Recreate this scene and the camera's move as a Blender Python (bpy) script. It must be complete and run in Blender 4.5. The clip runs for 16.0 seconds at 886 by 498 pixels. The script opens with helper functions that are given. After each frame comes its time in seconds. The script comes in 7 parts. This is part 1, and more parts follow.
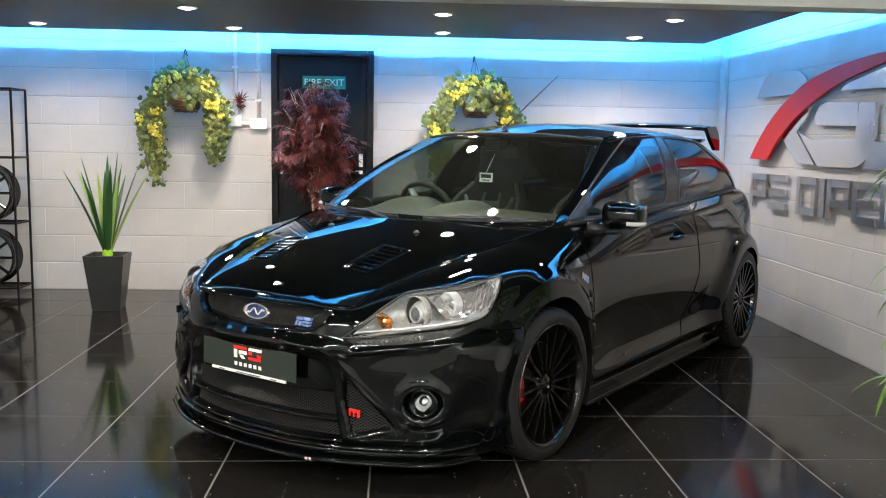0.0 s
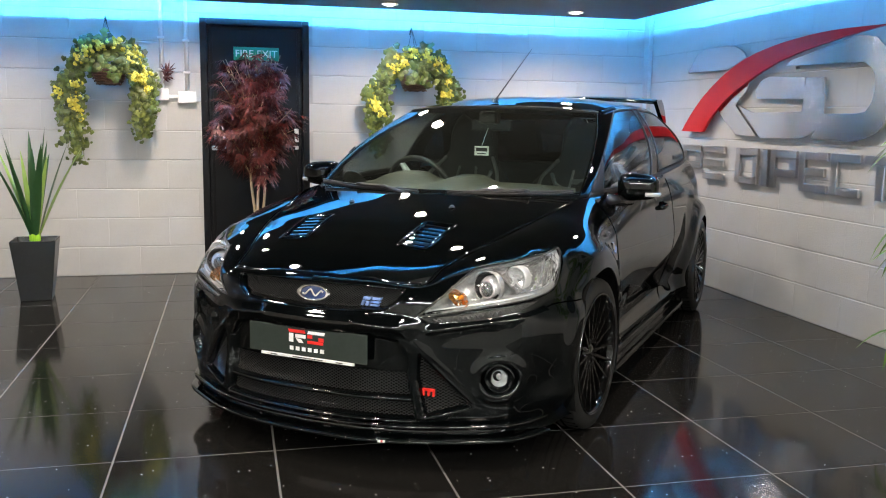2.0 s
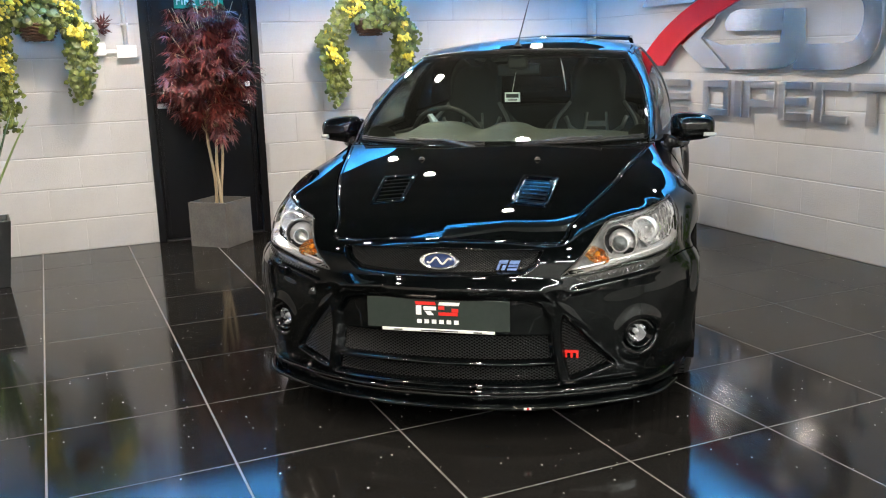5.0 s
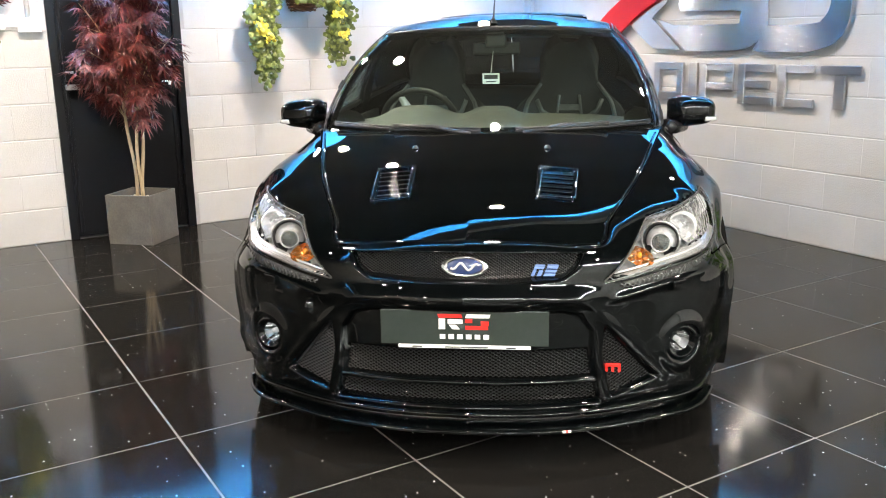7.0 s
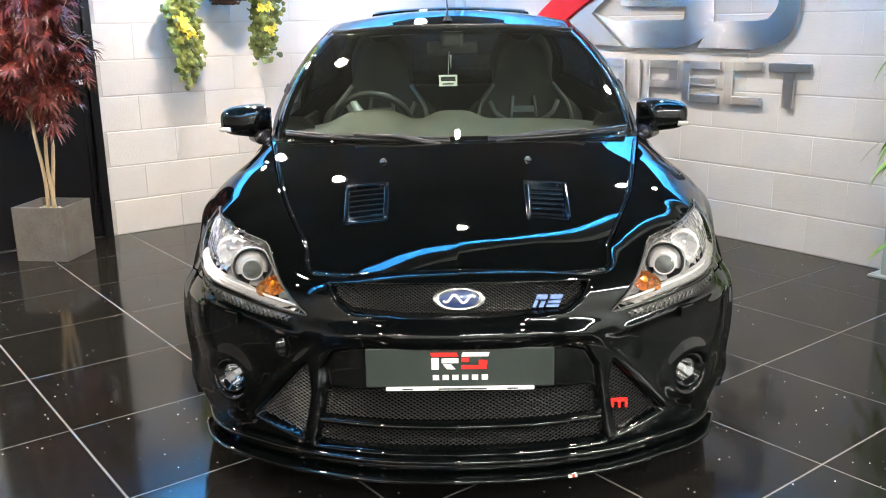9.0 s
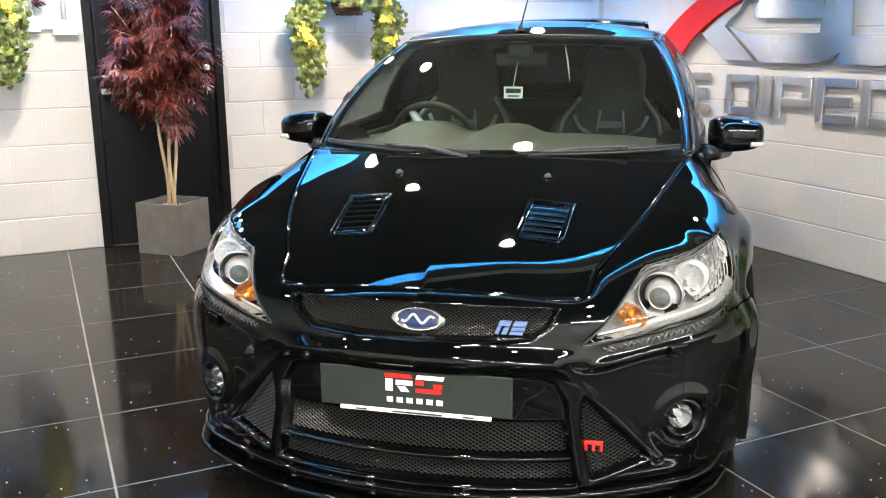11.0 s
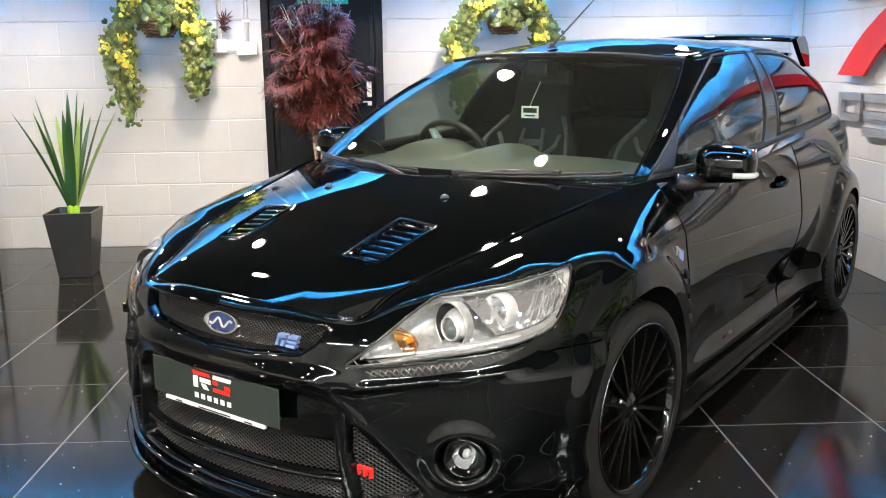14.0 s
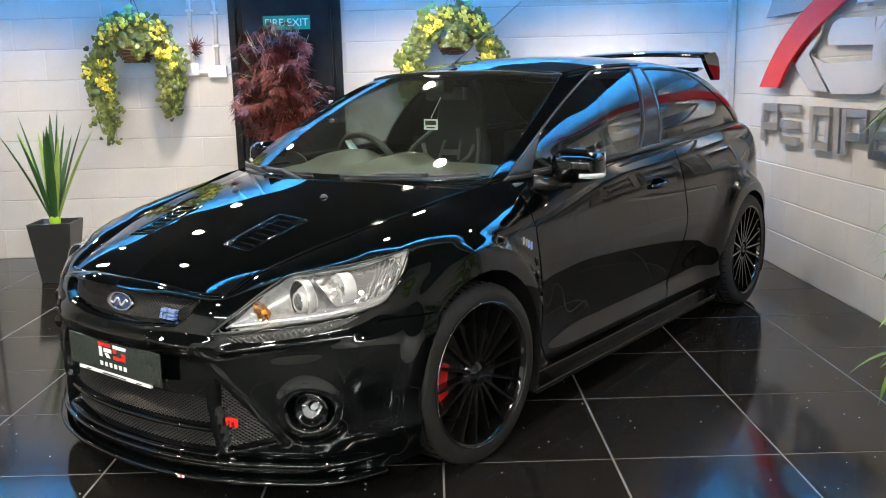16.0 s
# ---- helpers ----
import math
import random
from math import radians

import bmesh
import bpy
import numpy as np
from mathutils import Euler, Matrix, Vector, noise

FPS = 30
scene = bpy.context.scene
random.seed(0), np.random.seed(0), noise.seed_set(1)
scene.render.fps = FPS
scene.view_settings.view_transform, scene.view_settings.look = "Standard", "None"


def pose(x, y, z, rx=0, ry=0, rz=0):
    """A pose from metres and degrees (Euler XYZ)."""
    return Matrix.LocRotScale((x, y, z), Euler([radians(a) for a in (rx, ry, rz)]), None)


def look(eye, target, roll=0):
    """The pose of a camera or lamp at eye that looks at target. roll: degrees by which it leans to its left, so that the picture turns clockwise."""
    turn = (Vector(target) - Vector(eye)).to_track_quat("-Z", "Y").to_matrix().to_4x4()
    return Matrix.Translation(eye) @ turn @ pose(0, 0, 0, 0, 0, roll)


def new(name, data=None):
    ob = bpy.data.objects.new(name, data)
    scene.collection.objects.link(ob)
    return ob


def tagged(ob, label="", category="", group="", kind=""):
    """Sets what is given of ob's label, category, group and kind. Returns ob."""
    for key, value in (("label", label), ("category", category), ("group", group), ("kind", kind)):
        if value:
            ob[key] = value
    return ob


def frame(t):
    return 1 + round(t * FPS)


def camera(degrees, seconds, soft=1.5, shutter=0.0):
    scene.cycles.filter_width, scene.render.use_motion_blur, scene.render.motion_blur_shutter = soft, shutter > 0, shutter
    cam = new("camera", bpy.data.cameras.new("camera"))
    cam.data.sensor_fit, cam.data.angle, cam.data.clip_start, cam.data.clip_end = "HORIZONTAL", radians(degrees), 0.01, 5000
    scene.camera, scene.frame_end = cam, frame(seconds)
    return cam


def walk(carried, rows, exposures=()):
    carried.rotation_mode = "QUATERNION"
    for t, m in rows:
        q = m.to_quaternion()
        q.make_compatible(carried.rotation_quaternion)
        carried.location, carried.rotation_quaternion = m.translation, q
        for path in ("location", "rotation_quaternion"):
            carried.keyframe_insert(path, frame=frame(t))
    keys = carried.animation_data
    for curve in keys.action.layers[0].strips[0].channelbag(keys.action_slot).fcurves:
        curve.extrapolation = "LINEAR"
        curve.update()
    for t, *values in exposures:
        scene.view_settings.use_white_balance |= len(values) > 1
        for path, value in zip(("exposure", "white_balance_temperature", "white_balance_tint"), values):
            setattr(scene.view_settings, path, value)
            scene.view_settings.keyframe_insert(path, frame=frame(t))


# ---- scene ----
cam = camera(53.3, 16.0, soft=1.1)
EXPOSURES = [(0.0, 0.05), (2.0, -0.08), (4.0, -0.12), (6.5, 0.63), (9.5, 0.72), (12.5, 0.55), (13.5, 0.52), (14.2, 0.50), (15.0, 0.30), (16.0, 0.27)]
PATH = [
    (0, (0.016, 0.03, 1.314), (0.127, 2.012, 1.074), 1.0),
    (0.5, (-0.176, 0.046, 1.31), (0.05, 2.016, 1.048), 0.9),
    (1, (-0.346, 0.133, 1.276), (-0.015, 2.089, 1.026), 1.2),
    (1.5, (-0.556, 0.18, 1.283), (-0.154, 2.122, 1.027), 1.1),
    (2, (-0.814, 0.195, 1.293), (-0.351, 2.119, 1.003), 0.8),
    (2.5, (-0.985, 0.26, 1.271), (-0.47, 2.167, 0.956), 0.8),
    (3, (-1.133, 0.381, 1.28), (-0.58, 2.273, 0.942), 0.5),
    (3.5, (-1.283, 0.478, 1.289), (-0.686, 2.354, 0.936), 0.5),
    (4, (-1.524, 0.532, 1.32), (-0.845, 2.374, 0.936), -0.2),
    (4.2, (-1.578, 0.546, 1.329), (-0.874, 2.376, 0.932), -0.5),
    (6.3, (-1.936, 1.075, 1.353), (-1.016, 2.791, 0.897), -1.6),
    (6.5, (-1.956, 1.125, 1.351), (-1.011, 2.826, 0.889), -1.3),
    (7, (-1.942, 1.279, 1.333), (-0.933, 2.94, 0.863), -1.0),
    (7.5, (-1.906, 1.411, 1.34), (-0.854, 3.046, 0.867), -0.9),
    (8, (-1.923, 1.529, 1.348), (-0.823, 3.132, 0.879), -0.7),
    (8.5, (-1.966, 1.619, 1.367), (-0.823, 3.19, 0.89), -0.7),
    (9, (-1.97, 1.674, 1.378), (-0.789, 3.211, 0.882), -0.9),
    (9.5, (-1.918, 1.672, 1.388), (-0.772, 3.231, 0.884), -1.4),
    (10, (-1.758, 1.582, 1.378), (-0.731, 3.23, 0.897), -1.1),
    (10.2, (-1.693, 1.566, 1.347), (-0.713, 3.246, 0.879), -0.7),
    (12.3, (-0.771, 1.245, 1.362), (-0.225, 3.108, 0.881), -1.0),
    (12.5, (-0.677, 1.239, 1.357), (-0.177, 3.115, 0.879), -0.7),
    (13, (-0.437, 1.262, 1.353), (-0.085, 3.172, 0.873), 0.1),
    (13.5, (-0.187, 1.231, 1.334), (-0.007, 3.17, 0.877), -0.1),
    (14, (0.002, 1.123, 1.34), (0.076, 3.078, 0.924), -0.6),
    (14.5, (0.089, 0.925, 1.325), (0.154, 2.89, 0.954), -1.0),
    (15, (0.219, 0.78, 1.345), (0.273, 2.743, 0.964), -1.5),
    (15.5, (0.413, 0.712, 1.333), (0.441, 2.675, 0.953), -1.5),
    (16, (0.529, 0.643, 1.33), (0.542, 2.608, 0.955), -1.5),
]
walk(cam, [(t, look(eye, target, roll)) for t, eye, target, roll in PATH], EXPOSURES)

# ---- world and exposure ----
world = bpy.data.worlds.new("showroom_world")
scene.world = world
world.use_nodes = True
world.node_tree.nodes["Background"].inputs[0].default_value = (0.5, 0.55, 0.6, 1)
world.node_tree.nodes["Background"].inputs[1].default_value = 0.02
LED_GLOW = 1080.0


# ---- materials ----
def plain(name, color, rough=0.5, metal=0.0, coat=0.0, spec=0.5):
    m = bpy.data.materials.new(name)
    m.use_nodes = True
    b = m.node_tree.nodes["Principled BSDF"]
    b.inputs["Base Color"].default_value = (*color, 1)
    b.inputs["Roughness"].default_value = rough
    b.inputs["Metallic"].default_value = metal
    b.inputs["Coat Weight"].default_value = coat
    b.inputs["Coat Roughness"].default_value = 0.02
    b.inputs["Specular IOR Level"].default_value = spec
    return m


def add(m, kind, **values):
    n = m.node_tree.nodes.new(kind)
    for key, value in values.items():
        if key in n.inputs:
            n.inputs[key].default_value = value
    return n


def wire(m, a, out, b, to):
    m.node_tree.links.new(a.outputs[out], b.inputs[to])


def shader(m):
    return m.node_tree.nodes["Principled BSDF"]


def coords(m, scale=(1, 1, 1), which="Object"):
    c = add(m, "ShaderNodeTexCoord")
    v = add(m, "ShaderNodeMapping")
    v.inputs["Scale"].default_value = scale
    wire(m, c, which, v, "Vector")
    return v


def ramp(m, stops):
    r = add(m, "ShaderNodeValToRGB")
    e = r.color_ramp.elements
    e[0].position, e[0].color = stops[0][0], (*stops[0][1], 1)
    e[1].position, e[1].color = stops[-1][0], (*stops[-1][1], 1)
    for p, c in stops[1:-1]:
        k = e.new(p)
        k.color = (*c, 1)
    return r


def mottled(name, c1, c2, scale, rough=0.5, bump=0.0, fine=60.0, metal=0.0, coat=0.0, spec=0.5, stretch=(1, 1, 1), vary=0.0, rough_vary=0.0):
    """A surface with stains at one scale and grain at another."""
    m = plain(name, c1, rough, metal, coat, spec)
    v = coords(m, stretch)
    n1 = add(m, "ShaderNodeTexNoise", Scale=scale, Detail=6.0, Roughness=0.6)
    n2 = add(m, "ShaderNodeTexNoise", Scale=fine, Detail=4.0)
    for n in (n1, n2):
        wire(m, v, "Vector", n, "Vector")
    r = ramp(m, [(0.3, c1), (0.7, c2)])
    mix = add(m, "ShaderNodeMath")
    mix.operation = "MULTIPLY_ADD"
    mix.inputs[1].default_value = 0.35
    wire(m, n2, "Fac", mix, 0)
    half = add(m, "ShaderNodeMath")
    half.operation = "MULTIPLY"
    half.inputs[1].default_value = 0.65
    wire(m, n1, "Fac", half, 0)
    wire(m, half, 0, mix, 2)
    wire(m, mix, 0, r, "Fac")
    out = r
    if vary:
        info = add(m, "ShaderNodeObjectInfo")
        hsv = add(m, "ShaderNodeHueSaturation")
        span = add(m, "ShaderNodeMapRange")
        span.inputs["To Min"].default_value = 1 - vary
        span.inputs["To Max"].default_value = 1 + vary
        wire(m, info, "Random", span, "Value")
        wire(m, span, "Result", hsv, "Value")
        wire(m, r, "Color", hsv, "Color")
        out = hsv
    wire(m, out, "Color", shader(m), "Base Color")
    if rough_vary:
        rr = add(m, "ShaderNodeMapRange")
        rr.inputs["To Min"].default_value = max(rough - rough_vary, 0.0)
        rr.inputs["To Max"].default_value = rough + rough_vary
        wire(m, n1, "Fac", rr, "Value")
        wire(m, rr, "Result", shader(m), "Roughness")
    if bump:
        bp = add(m, "ShaderNodeBump", Strength=bump, Distance=0.01)
        wire(m, n2, "Fac", bp, "Height")
        wire(m, bp, "Normal", shader(m), "Normal")
    return m


def glowing(name, color, strength):
    m = plain(name, color)
    shader(m).inputs["Emission Color"].default_value = (*color, 1)
    shader(m).inputs["Emission Strength"].default_value = strength
    return m


def glassy(name, tint, rough=0.0, clear=0.9, base=0.035, veil=0.0):
    """Thin glass: a clear sheet with a Fresnel gloss and a pale veil standing in for reflected light."""
    m = bpy.data.materials.new(name)
    m.use_nodes = True
    t = m.node_tree
    t.nodes.remove(t.nodes["Principled BSDF"])
    see = add(m, "ShaderNodeBsdfTransparent")
    see.inputs["Color"].default_value = (*[clear * c for c in tint], 1)
    gloss = add(m, "ShaderNodeBsdfGlossy", Roughness=rough)
    facing = add(m, "ShaderNodeLayerWeight", Blend=0.5)
    power = add(m, "ShaderNodeMath")
    power.operation = "POWER"
    power.inputs[1].default_value = 5.0
    wire(m, facing, "Facing", power, 0)
    fres = add(m, "ShaderNodeMath")
    fres.operation = "MULTIPLY_ADD"
    fres.inputs[1].default_value, fres.inputs[2].default_value = 1 - base, base
    wire(m, power, 0, fres, 0)
    mix = add(m, "ShaderNodeMixShader")
    wire(m, fres, 0, mix, 0)
    # Even pale diffuse share: reflected haze put into the glass colour.
    pale_veil = add(m, "ShaderNodeBsdfDiffuse")
    pale_veil.inputs["Color"].default_value = (0.72, 0.75, 0.70, 1)
    veiled = add(m, "ShaderNodeMixShader", Fac=veil)
    veiled.inputs[0].default_value = veil
    wire(m, see, "BSDF", veiled, 1)
    wire(m, pale_veil, "BSDF", veiled, 2)
    wire(m, veiled, "Shader", mix, 1)
    wire(m, gloss, "BSDF", mix, 2)
    wire(m, mix, "Shader", t.nodes["Material Output"], "Surface")
    return m


def tile_material():
    """Black polished quartz with mirror flecks."""
    m = plain("black_quartz", (0.008, 0.008, 0.009), 0.06)
    shader(m).inputs["IOR"].default_value = 1.33
    v = coords(m, which="Generated")
    geo = add(m, "ShaderNodeNewGeometry")
    cells = add(m, "ShaderNodeTexVoronoi", Scale=26.0)
    cells.voronoi_dimensions = "2D"
    wire(m, geo, "Position", cells, "Vector")
    pick = add(m, "ShaderNodeMath")
    pick.operation = "LESS_THAN"
    wire(m, cells, "Distance", pick, 0)
    sep = add(m, "ShaderNodeSeparateColor")
    wire(m, cells, "Color", sep, "Color")
    size = add(m, "ShaderNodeMapRange")
    size.inputs["To Min"].default_value, size.inputs["To Max"].default_value = 0.015, 0.085
    wire(m, sep, "Green", size, "Value")
    wire(m, size, "Result", pick, 1)
    rare = add(m, "ShaderNodeMath")
    rare.operation = "GREATER_THAN"
    rare.inputs[1].default_value = 0.93
    wire(m, sep, "Red", rare, 0)
    both = add(m, "ShaderNodeMath")
    both.operation = "MULTIPLY"
    wire(m, pick, 0, both, 0)
    wire(m, rare, 0, both, 1)
    grain = add(m, "ShaderNodeTexNoise", Scale=160.0, Detail=3.0)
    wire(m, geo, "Position", grain, "Vector")
    body = ramp(m, [(0.35, (0.0060, 0.0057, 0.0054)), (0.75, (0.0135, 0.0127, 0.012))])
    wire(m, grain, "Fac", body, "Fac")
    mix = add(m, "ShaderNodeMix")
    mix.data_type = "RGBA"
    wire(m, both, 0, mix, 0)
    wire(m, body, "Color", mix, 6)
    mix.inputs[7].default_value = (0.75, 0.76, 0.78, 1)
    wire(m, mix, 2, shader(m), "Base Color")
    smear = add(m, "ShaderNodeTexNoise", Scale=1.7, Detail=5.0)
    wire(m, geo, "Position", smear, "Vector")
    rr = add(m, "ShaderNodeMapRange")
    rr.inputs["To Min"].default_value = 0.055
    rr.inputs["To Max"].default_value = 0.135
    wire(m, smear, "Fac", rr, "Value")
    wire(m, rr, "Result", shader(m), "Roughness")
    return m


MAT = dict(
    tile=tile_material(),
    grout=mottled("pale_grout", (0.10, 0.097, 0.094), (0.175, 0.171, 0.165), 9, 0.8),
    block=mottled("painted_block", (0.48, 0.47, 0.46), (0.57, 0.56, 0.555), 2.2, 0.62, 0.25, 190, vary=0.03),
    mortar=mottled("painted_mortar", (0.40, 0.39, 0.38), (0.49, 0.48, 0.475), 5, 0.7),
    panel=mottled("dark_ceiling_paint", (0.08, 0.08, 0.088), (0.105, 0.105, 0.113), 1.6, 0.55, 0.05),
    white=mottled("white_ceiling_paint", (0.72, 0.72, 0.68), (0.78, 0.78, 0.75), 1.5, 0.6, 0.05),
    room=mottled("grey_room_paint", (0.33, 0.325, 0.31), (0.42, 0.413, 0.395), 1.1, 0.7),
    door=mottled("black_gloss_paint", (0.004, 0.004, 0.005), (0.008, 0.008, 0.009), 6, 0.34, 0.04, 60, spec=0.16),
    led=glowing("blue_led", (0.05, 0.39, 1.0), LED_GLOW),
    bulb=glowing("warm_bulb", (1.0, 0.9, 0.78), 80.0),
    tube_light=glowing("tube_light", (0.96, 1.0, 0.95), 210.0),
    chrome=plain("chrome", (0.75, 0.75, 0.76), 0.09, 1.0),
    steel=plain("brushed_steel", (0.56, 0.56, 0.58), 0.3, 1.0),
    paint=plain("black_car_paint", (0.0010, 0.0015, 0.0017), 0.018, spec=0.45),
    trim=mottled("black_trim", (0.012, 0.012, 0.012), (0.022, 0.022, 0.022), 30, 0.45, 0.1),
    mesh=plain("grille_black", (0.012, 0.012, 0.0125), 0.3, spec=0.45),
    seam=plain("shut_line", (0.001, 0.001, 0.001), 0.8, spec=0.0),
    dark=plain("dark_void", (0.004, 0.004, 0.004), 0.9, spec=0.1),
    rubber=mottled("tyre_rubber", (0.007, 0.0069, 0.0066), (0.0145, 0.014, 0.0133), 25, 0.62, 0.15, spec=0.35),
    alloy=plain("gloss_black_alloy", (0.003, 0.003, 0.003), 0.07, spec=0.5),
    pillar=plain("satin_pillar", (0.012, 0.012, 0.013), 0.22, spec=0.35),
    disc=mottled("brake_disc_steel", (0.07, 0.07, 0.07), (0.12, 0.12, 0.12), 20, 0.42, metal=0.9),
    lip=plain("polished_lip", (0.14, 0.14, 0.147), 0.25, 1.0),
    screen=glassy("windscreen_glass", (0.94, 1.0, 0.96), 0.0, 0.92, 0.05, 0.0035),
    tinted=glassy("privacy_glass", (0.9, 0.92, 0.95), 0.0, 0.14, 0.13),
    side_glass=glassy("side_glass", (0.93, 0.97, 0.95), 0.0, 0.74, 0.15),
)


# ---- building tools ----
def mesh_of(name, verts, faces, smooth=False):
    me = bpy.data.meshes.new(name)
    me.from_pydata([tuple(map(float, v)) for v in verts], [], [tuple(map(int, f)) for f in faces])
    me.validate()
    if smooth:
        me.polygons.foreach_set("use_smooth", [True] * len(me.polygons))
    me.update()
    return me


def link(name, me, material=None, parent=None, label=""):
    ob = new(name, me)
    if material is not None and not me.materials:
        me.materials.append(material)
    ob.parent = parent
    return tagged(ob, label)


def part(name, bm, material, parent=None, label="", smooth=False):
    me = bpy.data.meshes.new(name)
    bmesh.ops.recalc_face_normals(bm, faces=bm.faces)
    bm.to_mesh(me)
    bm.free()
    if smooth:
        me.polygons.foreach_set("use_smooth", [True] * len(me.polygons))
    return link(name, me, material, parent, label)


def thing(name, label, category, group="", kind="", at=None):
    ob = tagged(new(name), label, category, group, kind)
    if at is not None:
        ob.matrix_basis = at
    return ob


def box(bm, lo, hi, bevel=0.0, segments=2, m=None):
    """Adds a box from corner lo to corner hi."""
    size = [b - a for a, b in zip(lo, hi)]
    mid = [(a + b) / 2 for a, b in zip(lo, hi)]
    mat = Matrix.Translation(mid) @ Matrix.Diagonal((*size, 1))
    made = bmesh.ops.create_cube(bm, size=1, matrix=(m @ mat) if m else mat)["verts"]
    if bevel:
        edges = list({e for v in made for e in v.link_edges})
        bmesh.ops.bevel(bm, geom=edges, offset=bevel, segments=segments, profile=0.6, affect="EDGES")
    return bm


def tube(bm, path, radius, sides=8, closed=False, caps=True):
    """Adds a round bar along a path; radius may be one number or one a point."""
    path = [Vector(p) for p in path]
    radii = [float(r) for r in radius] if hasattr(radius, "__len__") else [radius] * len(path)
    rings, n = [], len(path)
    side = None
    for i, p in enumerate(path):
        a, b = path[i - 1] if (i or closed) else p, path[(i + 1) % n] if (i < n - 1 or closed) else p
        ahead = (b - a).normalized()
        if side is None:
            side = ahead.orthogonal().normalized()
        side = (side - ahead * side.dot(ahead)).normalized()
        up = ahead.cross(side)
        rings.append([bm.verts.new(p + radii[i] * (math.cos(k) * side + math.sin(k) * up)) for k in np.linspace(0, 2 * math.pi, sides, endpoint=False)])
    for i in range(n if closed else n - 1):
        a, b = rings[i], rings[(i + 1) % n]
        for k in range(sides):
            bm.faces.new((a[k], a[(k + 1) % sides], b[(k + 1) % sides], b[k]))
    if caps and not closed:
        bm.faces.new(rings[0][::-1])
        bm.faces.new(rings[-1])
    return bm


def lathe(bm, profile, steps=40, m=Matrix(), start=0.0, end=360.0):
    """Turns a profile of (radius, height) about the z axis of m."""
    whole = abs(end - start) > 359
    turns = np.radians(np.linspace(start, end, steps, endpoint=not whole))
    rings = [[bm.verts.new(m @ Vector((r * math.cos(a), r * math.sin(a), h))) for r, h in profile] for a in turns]
    for i in range(len(rings) if whole else len(rings) - 1):
        a, b = rings[i], rings[(i + 1) % len(rings)]
        for k in range(len(profile) - 1):
            try:
                bm.faces.new((a[k], b[k], b[k + 1], a[k + 1]))
            except ValueError:
                pass
    bmesh.ops.remove_doubles(bm, verts=bm.verts, dist=1e-6)
    return bm


def slab(bm, outline, m, depth):
    """A flat plate: an outline of (x, y) in the plane of m, raised along its z by depth."""
    low = [bm.verts.new(m @ Vector((x, y, 0))) for x, y in outline]
    high = [bm.verts.new(m @ Vector((x, y, depth))) for x, y in outline]
    n = len(low)
    bm.faces.new(high)
    bm.faces.new(low[::-1])
    for i in range(n):
        bm.faces.new((low[i], low[(i + 1) % n], high[(i + 1) % n], high[i]))
    return bm


def spline(points, t):
    """A smooth curve through points, at t from 0 to len - 1."""
    p = np.asarray(points, float)
    t = np.asarray(t, float)
    i = np.clip(t.astype(int), 0, len(p) - 2)
    f = (t - i).reshape(t.shape + (1,) * (p.ndim - 1))
    ext = np.concatenate([2 * p[:1] - p[1:2], p, 2 * p[-1:] - p[-2:-1]])
    a, b, c, d = ext[i], ext[i + 1], ext[i + 2], ext[i + 3]
    return b + 0.5 * f * (c - a + f * (2 * a - 5 * b + 4 * c - d + f * (3 * (b - c) + d - a)))


def polygon_distance(x, y, poly):
    """Signed distance to a polygon, negative inside."""
    x, y = np.asarray(x, float), np.asarray(y, float)
    best, inside = np.full(x.shape, 1e9), np.zeros(x.shape, bool)
    for (ax, ay), (bx, by) in zip(poly, poly[1:] + poly[:1]):
        ex, ey = bx - ax, by - ay
        k = np.clip(((x - ax) * ex + (y - ay) * ey) / (ex * ex + ey * ey + 1e-12), 0, 1)
        best = np.minimum(best, np.hypot(x - ax - k * ex, y - ay - k * ey))
        cross = ((ay > y) != (by > y)) & (x < (bx - ax) * (y - ay) / (by - ay + 1e-12) + ax)
        inside ^= cross
    return np.where(inside, -best, best)


def step(a, b, x):
    k = np.clip((np.asarray(x, float) - a) / (b - a), 0, 1)
    return k * k * (3 - 2 * k)


def grid_faces(rows, cols, closed=False):
    last = cols if closed else cols - 1
    return [(r * cols + c, r * cols + (c + 1) % cols, (r + 1) * cols + (c + 1) % cols, (r + 1) * cols + c) for r in range(rows - 1) for c in range(last)]


def sheet(name, points, material, parent, label="", thick=0.0, flip=False):
    """A smooth sheet through a grid of points (rows, columns, 3), with a folded-back rim of that thickness."""
    points = np.asarray(points, float)
    r, c = points.shape[:2]
    me = mesh_of(name, points.reshape(-1, 3), [f[::-1] if flip else f for f in grid_faces(r, c)], True)
    ob = link(name, me, material, parent, label)
    if thick:
        s = ob.modifiers.new("thickness", "SOLIDIFY")
        s.thickness, s.offset = thick, -1
    return ob


# ---- the showroom ----
WALL_Y, WALL_X, WALL_TOP = 7.72, 2.885, 2.80
WEST, SOUTH = -4.7, -1.7
BLOCK_H, BLOCK_L = 0.2345, 0.47
PANEL_Z = 2.15


def block_mesh(length, height):
    """A block's face, pillowed at its edges, with its length along x and its front towards -y."""
    e, f, d = 0.0006, 0.005, 0.003
    v = [(0, 0, 0), (length, 0, 0), (length, 0, height), (0, 0, height)]
    v += [(e, -d, f), (length - e, -d, f), (length - e, -d, height - f), (e, -d, height - f)]
    return mesh_of("block", v, [(0, 1, 5, 4), (1, 2, 6, 5), (2, 3, 7, 6), (3, 0, 4, 7), (4, 5, 6, 7)])


